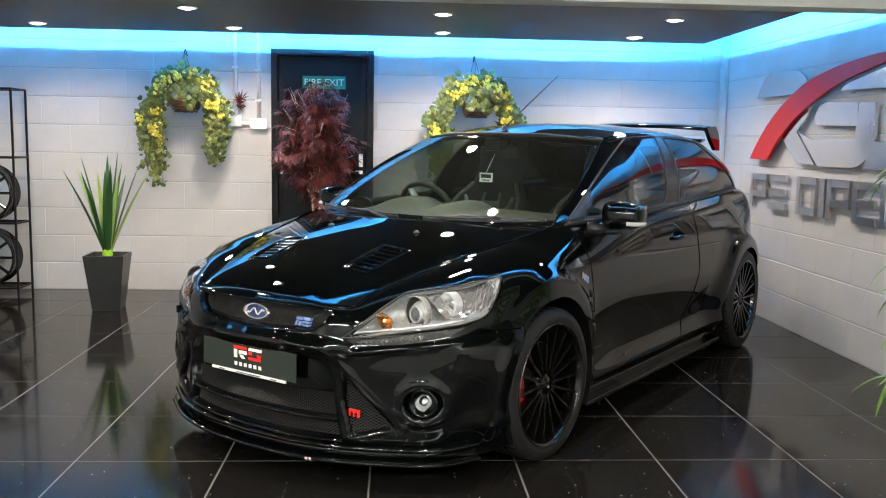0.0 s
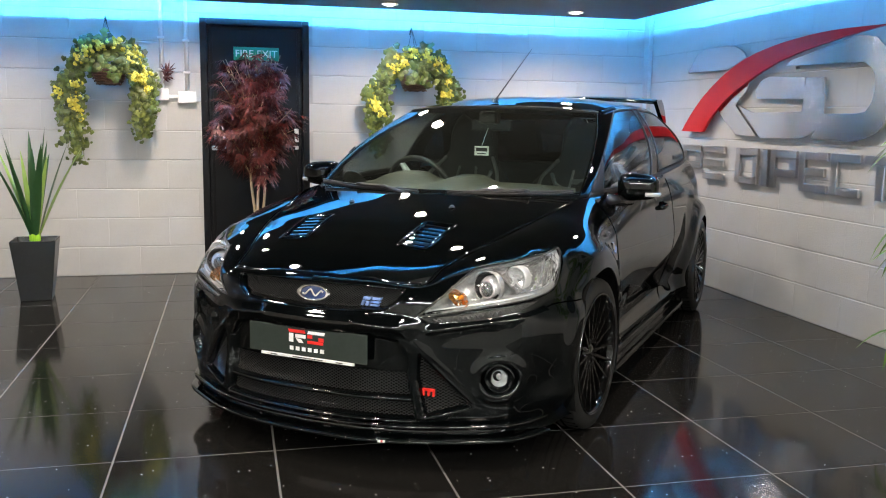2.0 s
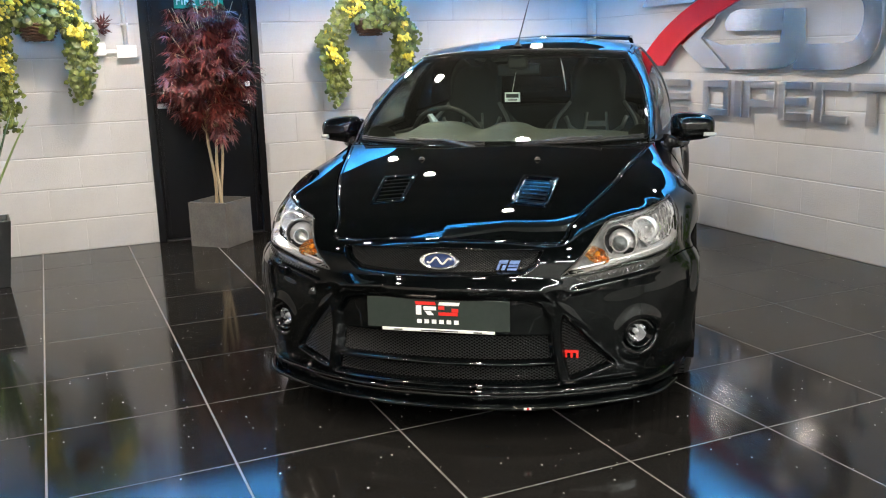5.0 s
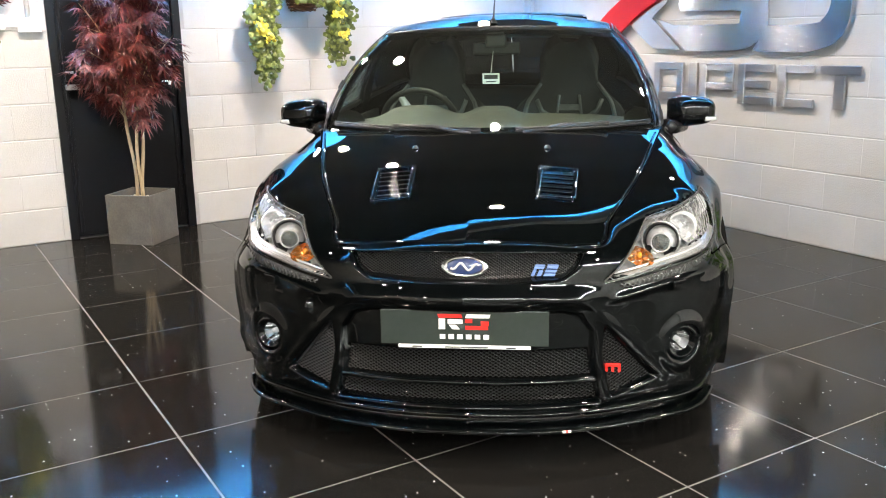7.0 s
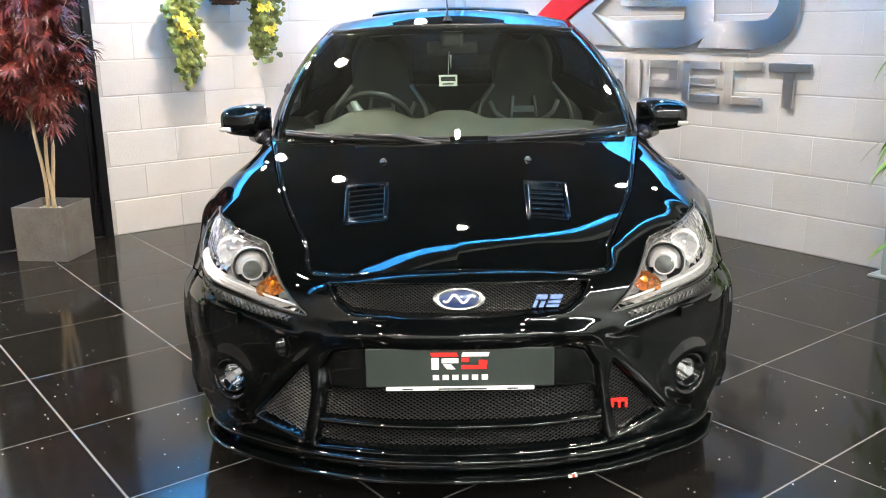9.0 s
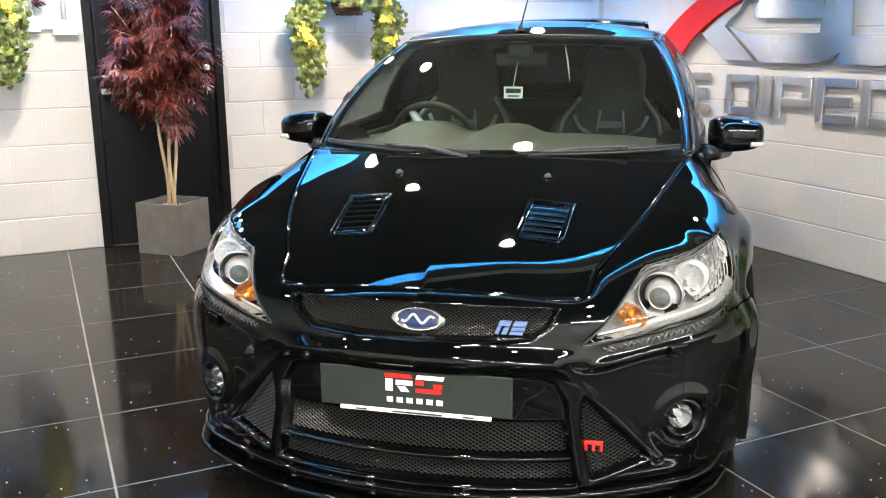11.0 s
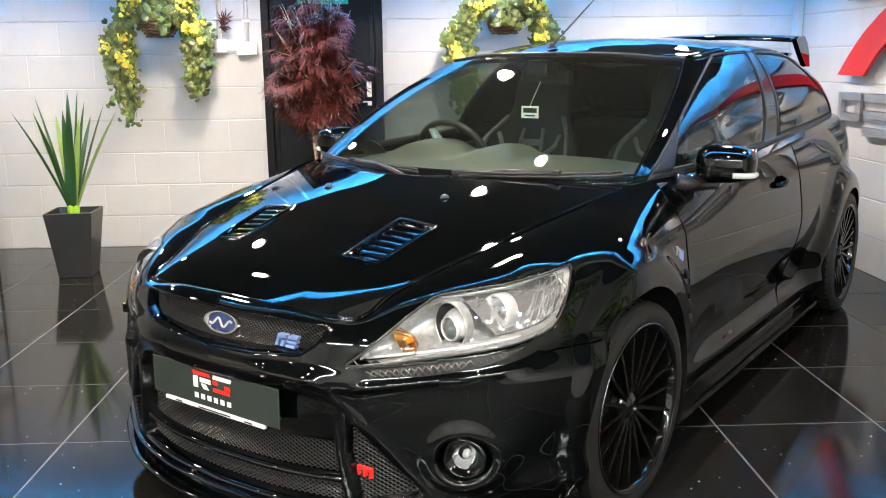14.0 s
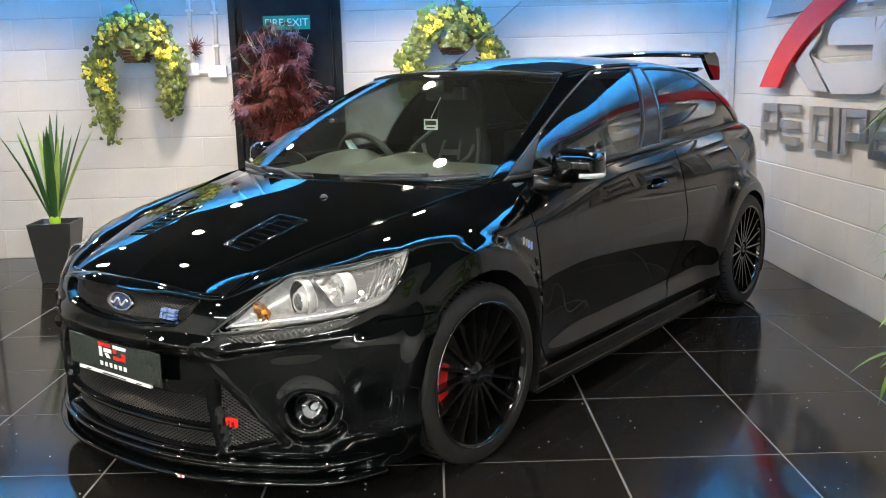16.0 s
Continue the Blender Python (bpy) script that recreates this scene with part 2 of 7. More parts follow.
def block_wall(wall, start, end, holes, place):
    """Courses of blocks in half bond from start to end, clear of the holes (a, b, low, high)."""
    cache = {}
    joint = 0.003
    for row in range(11):
        z0 = row * BLOCK_H
        z1 = min(z0 + BLOCK_H, WALL_TOP)
        a = start - (BLOCK_L / 2 if row % 2 else 0.0)
        while a < end:
            pieces = [(max(a, start), min(a + BLOCK_L, end))]
            for h0, h1, low, high in holes:
                if z0 < high - 0.02 and z1 > low + 0.02:
                    pieces = [q for p0, p1 in pieces for q in ((p0, min(p1, h0)), (max(p0, h1), p1)) if q[1] - q[0] > 0.03]
            for p0, p1 in pieces:
                if p1 - p0 < 0.03:
                    continue
                key = (round(p1 - p0, 3), round(z1 - z0, 3))
                if key not in cache:
                    cache[key] = block_mesh(key[0] - 0.0004, key[1] - joint)
                ob = link("block", cache[key], MAT["block"], wall)
                ob.matrix_basis = place(p0 + 0.0002, z0 + joint / 2)
            a += BLOCK_L


def build_shell():
    bm = bmesh.new()
    box(bm, (WEST - 0.2, SOUTH - 0.2, -0.2), (WALL_X + 0.2, WALL_Y + 0.2, -0.0013))
    floor = tagged(part("floor", bm, MAT["grout"]), "black polished quartz floor tiles with pale grout joints", "floor", kind="structure")
    door0, door1, door_top = -1.04, -0.17, 2.075
    bm = bmesh.new()
    y = WALL_Y + 0.003
    for lo, hi in (((WEST, y, 0), (door0, y + 0.2, WALL_TOP)), ((door1, y, 0), (WALL_X + 0.2, y + 0.2, WALL_TOP)), ((door0, y, door_top), (door1, y + 0.2, WALL_TOP))):
        box(bm, lo, hi)
    north = tagged(part("wall_north", bm, MAT["mortar"]), "pale grey painted blockwork wall washed by blue cove light", "wall", kind="structure")
    block_wall(north, -3.9, WALL_X, [(door0, door1, 0, door_top)], lambda a, z: Matrix.Translation((a, WALL_Y + 0.003, z)))
    bm = bmesh.new()
    box(bm, (WALL_X + 0.003, SOUTH, 0), (WALL_X + 0.2, WALL_Y + 0.003, WALL_TOP))
    east = tagged(part("wall_east", bm, MAT["mortar"]), "pale grey painted blockwork wall behind the steel sign", "wall", kind="structure")
    block_wall(east, 0.28, WALL_Y, [], lambda a, z: Matrix.Translation((WALL_X + 0.003, WALL_Y - (a - 0.28), z)) @ pose(0, 0, 0, 0, 0, -90))
    # Unseen walls, added and toned for what car and steel reflect.
    for name, lo, hi in (("wall_west", (WEST - 0.2, SOUTH, 0), (WEST, WALL_Y, WALL_TOP)), ("wall_south", (WEST, SOUTH - 0.2, 0), (WALL_X, SOUTH, WALL_TOP))):
        bm = box(bmesh.new(), lo, hi)
        tagged(part(name, bm, MAT["room"]), "plain grey unseen wall added to close the showroom and feed reflections", "wall", kind="structure")
    bm = box(bmesh.new(), (WEST - 0.2, SOUTH - 0.2, WALL_TOP), (WALL_X + 0.2, WALL_Y + 0.2, WALL_TOP + 0.15))
    tagged(part("ceiling", bm, MAT["white"]), "white ceiling above the hung panels", "ceiling", kind="structure")
    bm = box(bmesh.new(), (WEST, PANEL_S, PANEL_Z), (PANEL_X, PANEL_Y, PANEL_Z + 0.02))
    tagged(part("ceiling_panel", bm, MAT["panel"]), "dark grey hung ceiling panel with round downlights", "ceiling panel", kind="structure")
    bm = box(bmesh.new(), (WEST, BEAM_S, BEAM_Z), (WALL_X, BEAM_N, WALL_TOP), 0.004)
    tagged(part("ceiling_beam", bm, MAT["white"]), "cream painted beam across the ceiling", "beam", kind="structure")
    bm = box(bmesh.new(), (WEST, SOUTH, PANEL_Z + 0.1), (WALL_X, BEAM_S - 0.002, PANEL_Z + 0.12))
    tagged(part("ceiling_panel", bm, MAT["panel"]), "dark grey hung ceiling panel over the showroom", "ceiling panel", kind="structure")
    return floor


PANEL_X, PANEL_Y, PANEL_S = 2.53, 7.27, 4.03
BEAM_S, BEAM_N, BEAM_Z = 3.72, 3.86, 1.90
FLOOR = build_shell()


def downlight_at(x, y, z, watts):
    bm = bmesh.new()
    lathe(bm, [(0.062, 0.0), (0.064, -0.007), (0.056, -0.010), (0.052, -0.004), (0.052, 0.0)], 28)
    lamp = thing("downlight", "round white recessed ceiling downlight, switched on", "ceiling light", "ceiling downlights", at=pose(x, y, z))
    part("rim", bm, MAT["white"], lamp, smooth=True)
    bm = lathe(bmesh.new(), [(0.0, -0.017), (0.018, -0.015), (0.032, -0.009), (0.040, -0.002)], 24)
    part("bulb", bm, MAT["bulb"], lamp, "glowing warm white bulb")
    light = bpy.data.lights.new("downlight_beam", "SPOT")
    light.energy, light.color, light.shadow_soft_size = watts, (1.0, 0.865, 0.715), 0.045
    light.spot_size, light.spot_blend = radians(156), 0.7
    ob = new("downlight_beam", light)
    ob.matrix_basis = pose(x, y, z - 0.03)
    return lamp


ROWS = ((6.93, PANEL_Z, 84, (-4.2, -2.66, -1.21, 0.37, 1.86)), (5.94, PANEL_Z, 78, (-2.9, -1.33, 0.32, 1.86)), (4.5, PANEL_Z, 62, (-2.9, -1.33, 0.335, 1.9)),
        (2.6, PANEL_Z + 0.1, 95, (-4.1, -2.9, -1.3, 0.3)), (0.9, PANEL_Z + 0.1, 95, (-4.1, -2.9, -1.3, 0.3, 1.9)))
for y, z, watts, xs in ROWS:
    for x in xs:
        downlight_at(x, y, z, watts * (0.65 if x < -2 and y > 4 else 0.95 if x > 1.5 and y < 5 else 0.62 if x > 1.5 and y < 6.5 else 1.0))


def batten_at(x, y, z):
    """A long ceiling light over the open side of the showroom."""
    lamp = thing("batten_light", "long white ceiling batten light, switched on", "ceiling light", "ceiling battens", at=pose(x, y, z))
    part("housing", box(bmesh.new(), (-0.76, -0.05, -0.03), (0.76, 0.05, 0.0), 0.006), MAT["white"], lamp)
    part("diffuser", box(bmesh.new(), (-0.74, -0.04, -0.052), (0.74, 0.04, -0.0305), 0.008), MAT["tube_light"], lamp, "glowing white diffuser")


for x in (-3.4, -1.5, 0.4, 2.0):
    batten_at(x, -0.75, PANEL_Z + 0.1)


def led_strip(a, b):
    """A glowing tape on a low rail along the panel's upper edge, from a to b."""
    lo, hi = [min(p, q) for p, q in zip(a, b)], [max(p, q) for p, q in zip(a, b)]
    ob = tagged(new("led_strip"), "thin blue led strip hidden above the ceiling panel", "led strip", "cove lights")
    part("tape", box(bmesh.new(), [v - 0.006 for v in lo], [v + 0.006 for v in hi]), MAT["led"], ob)
    part("rail", box(bmesh.new(), [lo[0] - 0.005, lo[1] - 0.005, PANEL_Z + 0.0205], [hi[0] + 0.005, hi[1] + 0.005, lo[2] - 0.0065]), MAT["white"], ob)
    return ob


BACK, LIFT = 0.16, PANEL_Z + 0.064
led_strip((WEST + 0.1, PANEL_Y - BACK, LIFT), (PANEL_X - BACK, PANEL_Y - BACK, LIFT))
led_strip((PANEL_X - BACK, PANEL_S + BACK, LIFT), (PANEL_X - BACK, PANEL_Y - BACK - 0.02, LIFT))
led_strip((WEST + 0.1, PANEL_S + BACK, LIFT), (PANEL_X - BACK - 0.02, PANEL_S + BACK, LIFT))


# ---- the car ----
CAR = thing("car", "black three-door hot hatchback with bonnet vents and wide arches", "car", at=pose(-0.020, 4.132, 0, 0, 0, 231.98))
WHEEL_R, ARCH_R, REAR_AXLE, WHEEL_Z = 0.322, 0.358, -2.65, 0.32

# plan of the widest line, from the nose's middle round the left side to the tail's middle
PLAN = [(0.875, 0), (0.858, 0.22), (0.800, 0.43), (0.702, 0.615), (0.596, 0.765), (0.465, 0.85), (0.31, 0.874), (0, 0.878), (-0.4, 0.868),
        (-1.0, 0.866), (-1.7, 0.868), (-2.3, 0.872), (-2.66, 0.872), (-3.0, 0.838), (-3.25, 0.74), (-3.40, 0.55), (-3.47, 0.28), (-3.49, 0)]
# the bonnet's shut line, then the waist line below the windows
WAIST = [(0.79, 0, 0.70), (0.772, 0.21, 0.693), (0.735, 0.412, 0.675), (0.615, 0.453, 0.728), (0.47, 0.51, 0.776), (0.35, 0.553, 0.808), (0.20, 0.598, 0.844),
         (-0.02, 0.65, 0.887), (-0.30, 0.715, 0.935), (-1.0, 0.795, 0.955), (-1.7, 0.79, 0.985), (-2.3, 0.778, 1.01), (-2.66, 0.762, 1.03), (-2.95, 0.722, 1.04),
         (-3.1, 0.65, 1.05), (-3.22, 0.47, 1.06), (-3.27, 0.22, 1.065), (-3.28, 0, 1.07)]
SHOULDER = [0.575, 0.575, 0.57, 0.56, 0.57, 0.62, 0.69, 0.74, 0.77, 0.79, 0.80, 0.81, 0.82, 0.82, 0.82, 0.82, 0.82, 0.82]
SILL = [0.15, 0.15, 0.15, 0.14, 0.125, 0.115, 0.125, 0.155, 0.165, 0.165, 0.165, 0.165, 0.17, 0.19, 0.21, 0.22, 0.22, 0.22]
STATIONS = len(PLAN) - 1


def flare(x, z):
    """How far the wheel arches stand out of the side."""
    out = 0.0
    for axle, swell in ((0.0, 0.75), (REAR_AXLE, 1.25)):
        r = np.hypot(x - axle, (z - WHEEL_Z) * 0.95)
        out = out + swell * (0.024 * (1 - step(ARCH_R + 0.045, ARCH_R + 0.10, r)) + 0.020 * (1 - step(ARCH_R, ARCH_R + 0.2, r))) * step(0.05, 0.3, z)
    return out


def body_point(u, v):
    """The body's outer surface: u runs from the nose round the side to the tail, v from the sill up to the waist line."""
    u, v = np.broadcast_arrays(np.asarray(u, float), np.asarray(v, float))
    plan, waist = spline(PLAN, u), spline(WAIST, u)
    zs, zb = spline(SHOULDER, u), spline(SILL, u)
    ahead = spline(PLAN, np.minimum(u + 0.02, STATIONS)) - spline(PLAN, np.maximum(u - 0.02, 0))
    normal = np.stack([ahead[..., 1], -ahead[..., 0]], -1)
    normal /= np.linalg.norm(normal, axis=-1, keepdims=True) + 1e-9
    low = np.clip(v / 0.6, 0, 1)
    z = zb + (zs - zb) * low
    front, rear = 1 - step(3.0, 6.0, u), step(13.0, 15.0, u)
    side = (1 - front) * (1 - rear)
    d = side * (-0.058 * step(6.2, 7.4, u) * (1 - step(0.12, 0.60, z)) - 0.018 * step(0.62, 0.85, z) + 0.020 * np.exp(-(((z - 0.235) / 0.05) ** 2)))
    door = step(8.1, 8.8, u) * (1 - step(10.5, 11.2, u))
    d = d + side * door * (0.058 * (1 - step(0.12, 0.60, z)) - 0.092 * (1 - step(0.20, 0.62, z)) + 0.030 * np.exp(-(((z - 0.215) / 0.05) ** 2)))
    d = d + front * (-0.012 * step(0.42, 0.58, z) - 0.02 * (1 - step(0.13, 0.2, z)))
    d = d - 0.034 * (1 - step(0.14, 0.5, z)) * step(3.3, 4.6, u) * (1 - step(5.6, 6.6, u))
    d = d + rear * (-0.03 * step(0.5, 0.62, z) - 0.02 * (1 - step(0.2, 0.3, z)))
    d = d - 0.042 * step(2.6, 4.4, u) * (1 - step(6.0, 7.0, u)) * step(0.53, 0.63, z)
    base = plan + normal * d[..., None]
    turn = np.clip((v - 0.6) / 0.4, 0, 1) * math.pi / 2
    flat = 0.55 * step(6.8, 8.2, u) * (1 - step(12.0, 13.5, u))
    inward = (1 - np.cos(turn)) * (1 - flat) + turn / (math.pi / 2) * flat
    upward = np.sin(turn) * (1 - flat) + turn / (math.pi / 2) * flat
    xy = base + (waist[..., :2] - base) * inward[..., None]
    z = z + (waist[..., 2] - zs) * upward
    out = flare(xy[..., 0], z) * step(4.2, 5.4, u) * (1 - step(13.2, 14.2, u))
    xy = xy + normal * out[..., None]
    return np.concatenate([xy, z[..., None]], -1)


# openings of the nose, in its front view (across, up)
UPPER_GRILLE = [(-0.365, 0.662), (-0.2, 0.668), (0.0, 0.67), (0.2, 0.668), (0.365, 0.662), (0.34, 0.615), (0.30, 0.588), (0.15, 0.578), (0.0, 0.575), (-0.15, 0.578), (-0.30, 0.588), (-0.34, 0.615)]
INTAKE = [(-0.36, 0.475), (-0.30, 0.49), (0.30, 0.49), (0.36, 0.475), (0.395, 0.42), (0.40, 0.36), (0.415, 0.25), (0.43, 0.178), (-0.43, 0.178), (-0.415, 0.25), (-0.40, 0.36), (-0.395, 0.42)]
LOWER_MESH = [(-0.385, 0.362), (0.385, 0.362), (0.40, 0.27), (0.425, 0.182), (-0.425, 0.182), (-0.40, 0.27)]
CORNER_DUCT = [(0.43, 0.44), (0.612, 0.238), (0.455, 0.194), (0.425, 0.34)]
# the headlight, seen at half a right angle from the front
LAMP = [(-0.255, 0.573), (-0.195, 0.62), (-0.12, 0.675), (-0.05, 0.715), (0.0, 0.735), (0.10, 0.745), (0.20, 0.758), (0.36, 0.785), (0.352, 0.74), (0.30, 0.675), (0.275, 0.65), (0.20, 0.632), (0.0, 0.606), (-0.15, 0.584)]
FOG = (0.692, 0.336)
# the raised line from under the grille down beside the intake
RIDGE = [(0.20, 0.540), (0.36, 0.522), (0.43, 0.465), (0.53, 0.365), (0.63, 0.235)]


def recess(p):
    """Pushes the nose's openings back into the body."""
    x, y, z = p[..., 0], p[..., 1], p[..., 2]
    near = x > 0.1
    depth = np.zeros(x.shape)
    for poly, d, soft in ((UPPER_GRILLE, 0.05, 0.014), (INTAKE, 0.03, 0.010), (LOWER_MESH, 0.07, 0.012), (CORNER_DUCT, 0.045, 0.014)):
        depth = np.maximum(depth, d * (1 - step(-soft, 0.002, polygon_distance(y, z, poly))))
    q = (y - x) * math.sqrt(0.5)
    depth = np.maximum(depth, 0.16 * (1 - step(-0.006, 0.0, polygon_distance(q, z, LAMP))))
    r = np.hypot(y - FOG[0], (z - FOG[1]))
    depth = np.maximum(depth, 0.06 * (1 - step(0.046, 0.058, r)))
    swell = 0.012 * np.exp(-((r - 0.072) / 0.022) ** 2)
    brow = 0.020 * np.exp(-((z - 0.530) / 0.036) ** 2) * (1 - step(0.30, 0.62, np.abs(y)))
    ridge = np.full(x.shape, 9.0)
    for (ya, za), (yb, zb) in zip(RIDGE, RIDGE[1:]):
        k = np.clip(((y - ya) * (yb - ya) + (z - za) * (zb - za)) / ((yb - ya) ** 2 + (zb - za) ** 2), 0, 1)
        ridge = np.minimum(ridge, np.hypot(y - ya - k * (yb - ya), z - za - k * (zb - za)))
    brow = brow + 0.004 * np.exp(-(ridge / 0.010) ** 2)
    ledge = z - (0.518 + 0.131 * (q + 0.225))
    brow = brow + 0.012 * np.exp(-np.abs(ledge / 0.012) ** 1.5) * step(-0.26, -0.20, q) * (1 - step(0.12, 0.24, q))
    out = p.copy()
    lean = np.where(np.abs(q + 0.2) < 0, 1, step(0.25, 0.7, np.abs(y)))
    move = (swell + brow - depth) * near
    out[..., 0] += move * (1 - 0.35 * lean)
    out[..., 1] += move * 0.45 * lean
    dark = np.zeros(x.shape, bool)
    for poly in (UPPER_GRILLE, LOWER_MESH, CORNER_DUCT):
        dark |= polygon_distance(y, z, poly) < -0.009
    return out, dark & near


def body_mesh():
    us = np.concatenate([np.linspace(0, 6, 190), np.linspace(6, 9, 80)[1:], np.linspace(9, 11, 30)[1:], np.linspace(11, 13.2, 80)[1:], np.linspace(13.2, STATIONS, 50)[1:]])
    vs = np.concatenate([np.linspace(0, 0.6, 64), np.linspace(0.6, 1, 40)[1:]])
    p, dark = recess(body_point(us[None, :], vs[:, None]))
    dark = dark.reshape(-1)
    rows, cols = p.shape[:2]
    flat = p.reshape(-1, 3)
    faces = np.array(grid_faces(rows, cols))
    keep = np.ones(len(faces), bool)
    for axle in (0.0, REAR_AXLE):
        r = np.hypot(flat[:, 0] - axle, flat[:, 2] - WHEEL_Z)
        side = flat[:, 1] > 0.6
        gone = (r < ARCH_R) & side
        keep &= ~gone[faces].all(1)
        k = np.where(gone, ARCH_R / np.maximum(r, 1e-6), 1.0)
        flat[:, 0] = axle + (flat[:, 0] - axle) * k
        flat[:, 2] = WHEEL_Z + (flat[:, 2] - WHEEL_Z) * k
    faces = faces[keep]
    shade = dark[faces].all(1)
    other = flat * (1, -1, 1)
    verts = np.concatenate([flat, other])
    both = [tuple(f) for f in faces] + [tuple(f[::-1] + len(flat)) for f in faces]
    me = mesh_of("body", verts, both, True)
    me.polygons.foreach_set("material_index", np.concatenate([shade, shade]).astype(int))
    bm = bmesh.new()
    bm.from_mesh(me)
    bmesh.ops.remove_doubles(bm, verts=bm.verts, dist=2e-4)
    loose = [v for v in bm.verts if not v.link_faces]
    bmesh.ops.delete(bm, geom=loose, context="VERTS")
    return bm


body = part("body", body_mesh(), MAT["paint"], CAR, "gloss black bodywork", smooth=True)
body.data.materials.append(MAT["dark"])


def bonnet_point(a, b):
    """a from the front edge back to the windscreen, b across from -1 to 1."""
    a, b = np.broadcast_arrays(np.asarray(a, float), np.asarray(b, float))
    edge = np.where(a[..., None] < 0.5, spline(WAIST, 2.0 + a * 6.0), spline(WAIST[2:9], a * 6.0))
    nose = spline(WAIST, np.clip(np.abs(b) * 2.0, 0, 2))
    back = np.stack([-0.30 + 0.24 * (1 - b * b), 0.715 * b, 0.935 + 0.02 * (1 - b * b)], -1)
    rise = (0.036 - 0.026 * a ** 0.8) * (1 - np.abs(b) ** 2.4)
    y = edge[..., 1] * b
    lead = (nose[..., 0] - 0.735) * (1 - a) ** 1.5 + 0.24 * (1 - b * b) * a ** 1.6
    x = edge[..., 0] + lead
    z = edge[..., 2] + rise * (1 - (1 - np.minimum(1, a * 3.6)) ** 2.8)
    return np.stack([x, y, z], -1)


# the vents' openings: ends along the car, the inner and the outer edge at each end
VENT_X0, VENT_X1, VENT_IN, VENT_OUT = 0.315, 0.540, (0.232, 0.222), (0.348, 0.330)


def vent_edges(x):
    k = (x - VENT_X0) / (VENT_X1 - VENT_X0)
    return VENT_IN[0] + (VENT_IN[1] - VENT_IN[0]) * k, VENT_OUT[0] + (VENT_OUT[1] - VENT_OUT[0]) * k


def bonnet_sheet():
    p = bonnet_point(np.linspace(0, 1, 120)[:, None], np.linspace(-1, 1, 241)[None, :])
    flat = p.reshape(-1, 3)
    faces = np.array(grid_faces(*p.shape[:2]))
    mid = flat[faces].mean(1)
    low, high = vent_edges(mid[:, 0])
    across = np.abs(mid[:, 1])
    gone = (mid[:, 0] > VENT_X0) & (mid[:, 0] < VENT_X1) & (across > low) & (across < high)
    ob = link("bonnet", mesh_of("bonnet", flat, faces[~gone], True), MAT["paint"], CAR, "gloss black bonnet")
    s = ob.modifiers.new("thickness", "SOLIDIFY")
    s.thickness, s.offset = 0.012, -1
    return ob


bonnet_sheet()

# the glasshouse: from the waist up to the edge of the roof, u from the windscreen's middle round the left side to the tailgate
FOOT = [(-0.10, 0, 0.93), (-0.15, 0.35, 0.93), (-0.27, 0.63, 0.935), (-0.36, 0.715, 0.94), (-0.6, 0.76, 0.945), (-1.0, 0.79, 0.955), (-1.7, 0.785, 0.985), (-2.3, 0.773, 1.01), (-2.66, 0.757, 1.03),
        (-2.95, 0.717, 1.04), (-3.12, 0.63, 1.05), (-3.24, 0.3, 1.06), (-3.28, 0, 1.07)]
EAVES = [(-0.99, 0, 1.375), (-1.01, 0.3, 1.37), (-1.08, 0.508, 1.352), (-1.16, 0.56, 1.352), (-1.32, 0.575, 1.37), (-1.5, 0.583, 1.385), (-1.85, 0.585, 1.395), (-2.15, 0.58, 1.39), (-2.4, 0.578, 1.37),
         (-2.62, 0.567, 1.345), (-2.75, 0.482, 1.335), (-2.82, 0.268, 1.345), (-2.83, 0, 1.35)]


def house_point(u, w):
    u, w = np.broadcast_arrays(np.asarray(u, float), np.asarray(w, float))
    a, b = spline(FOOT, u), spline(EAVES, u)
    p = a + (b - a) * w[..., None]
    ahead = spline(FOOT, np.minimum(u + 0.05, 12)) - spline(FOOT, np.maximum(u - 0.05, 0))
    n = np.stack([ahead[..., 1], -ahead[..., 0]], -1)
    n /= np.linalg.norm(n, axis=-1, keepdims=True) + 1e-9
    bulge = 0.048 * 4 * w * (1 - w)
    p[..., :2] += n * bulge[..., None]
    p[..., 2] += 0.012 * 4 * w * (1 - w)
    return p


def house_panel(name, u0, u1, w0, w1, material, label="", thick=0.004, cols=24, rows=24, mirror=False, parent=None, out=0.0):
    """A panel of the glasshouse between two edges; each bound is a number or a function of the way along the other."""
    a, b = np.meshgrid(np.linspace(0, 1, cols), np.linspace(0, 1, rows))
    lo = w0(a) if callable(w0) else w0
    hi = w1(a) if callable(w1) else w1
    w = lo + (hi - lo) * b
    left = u0(w) if callable(u0) else u0
    right = u1(w) if callable(u1) else u1
    u = left + (right - left) * a
    p = house_point(np.clip(np.abs(u), 0, 12), w)
    p[..., 1] += out
    p[..., 1] *= np.where(u < 0, -1, 1)
    if mirror:
        p[..., 1] *= -1
    return sheet(name, p, material, parent or CAR, label, thick, flip=mirror)


house_panel("windscreen", -2.62, 2.62, 0.0, 0.98, MAT["screen"], "clear laminated windscreen", cols=60)
B0, B1 = 5.62, 5.92


def pillar_edge(w):
    """The rear edge of the front pillar, which sweeps back into the roof rail."""
    return 3.1 + 1.25 * np.asarray(w, float) ** 4


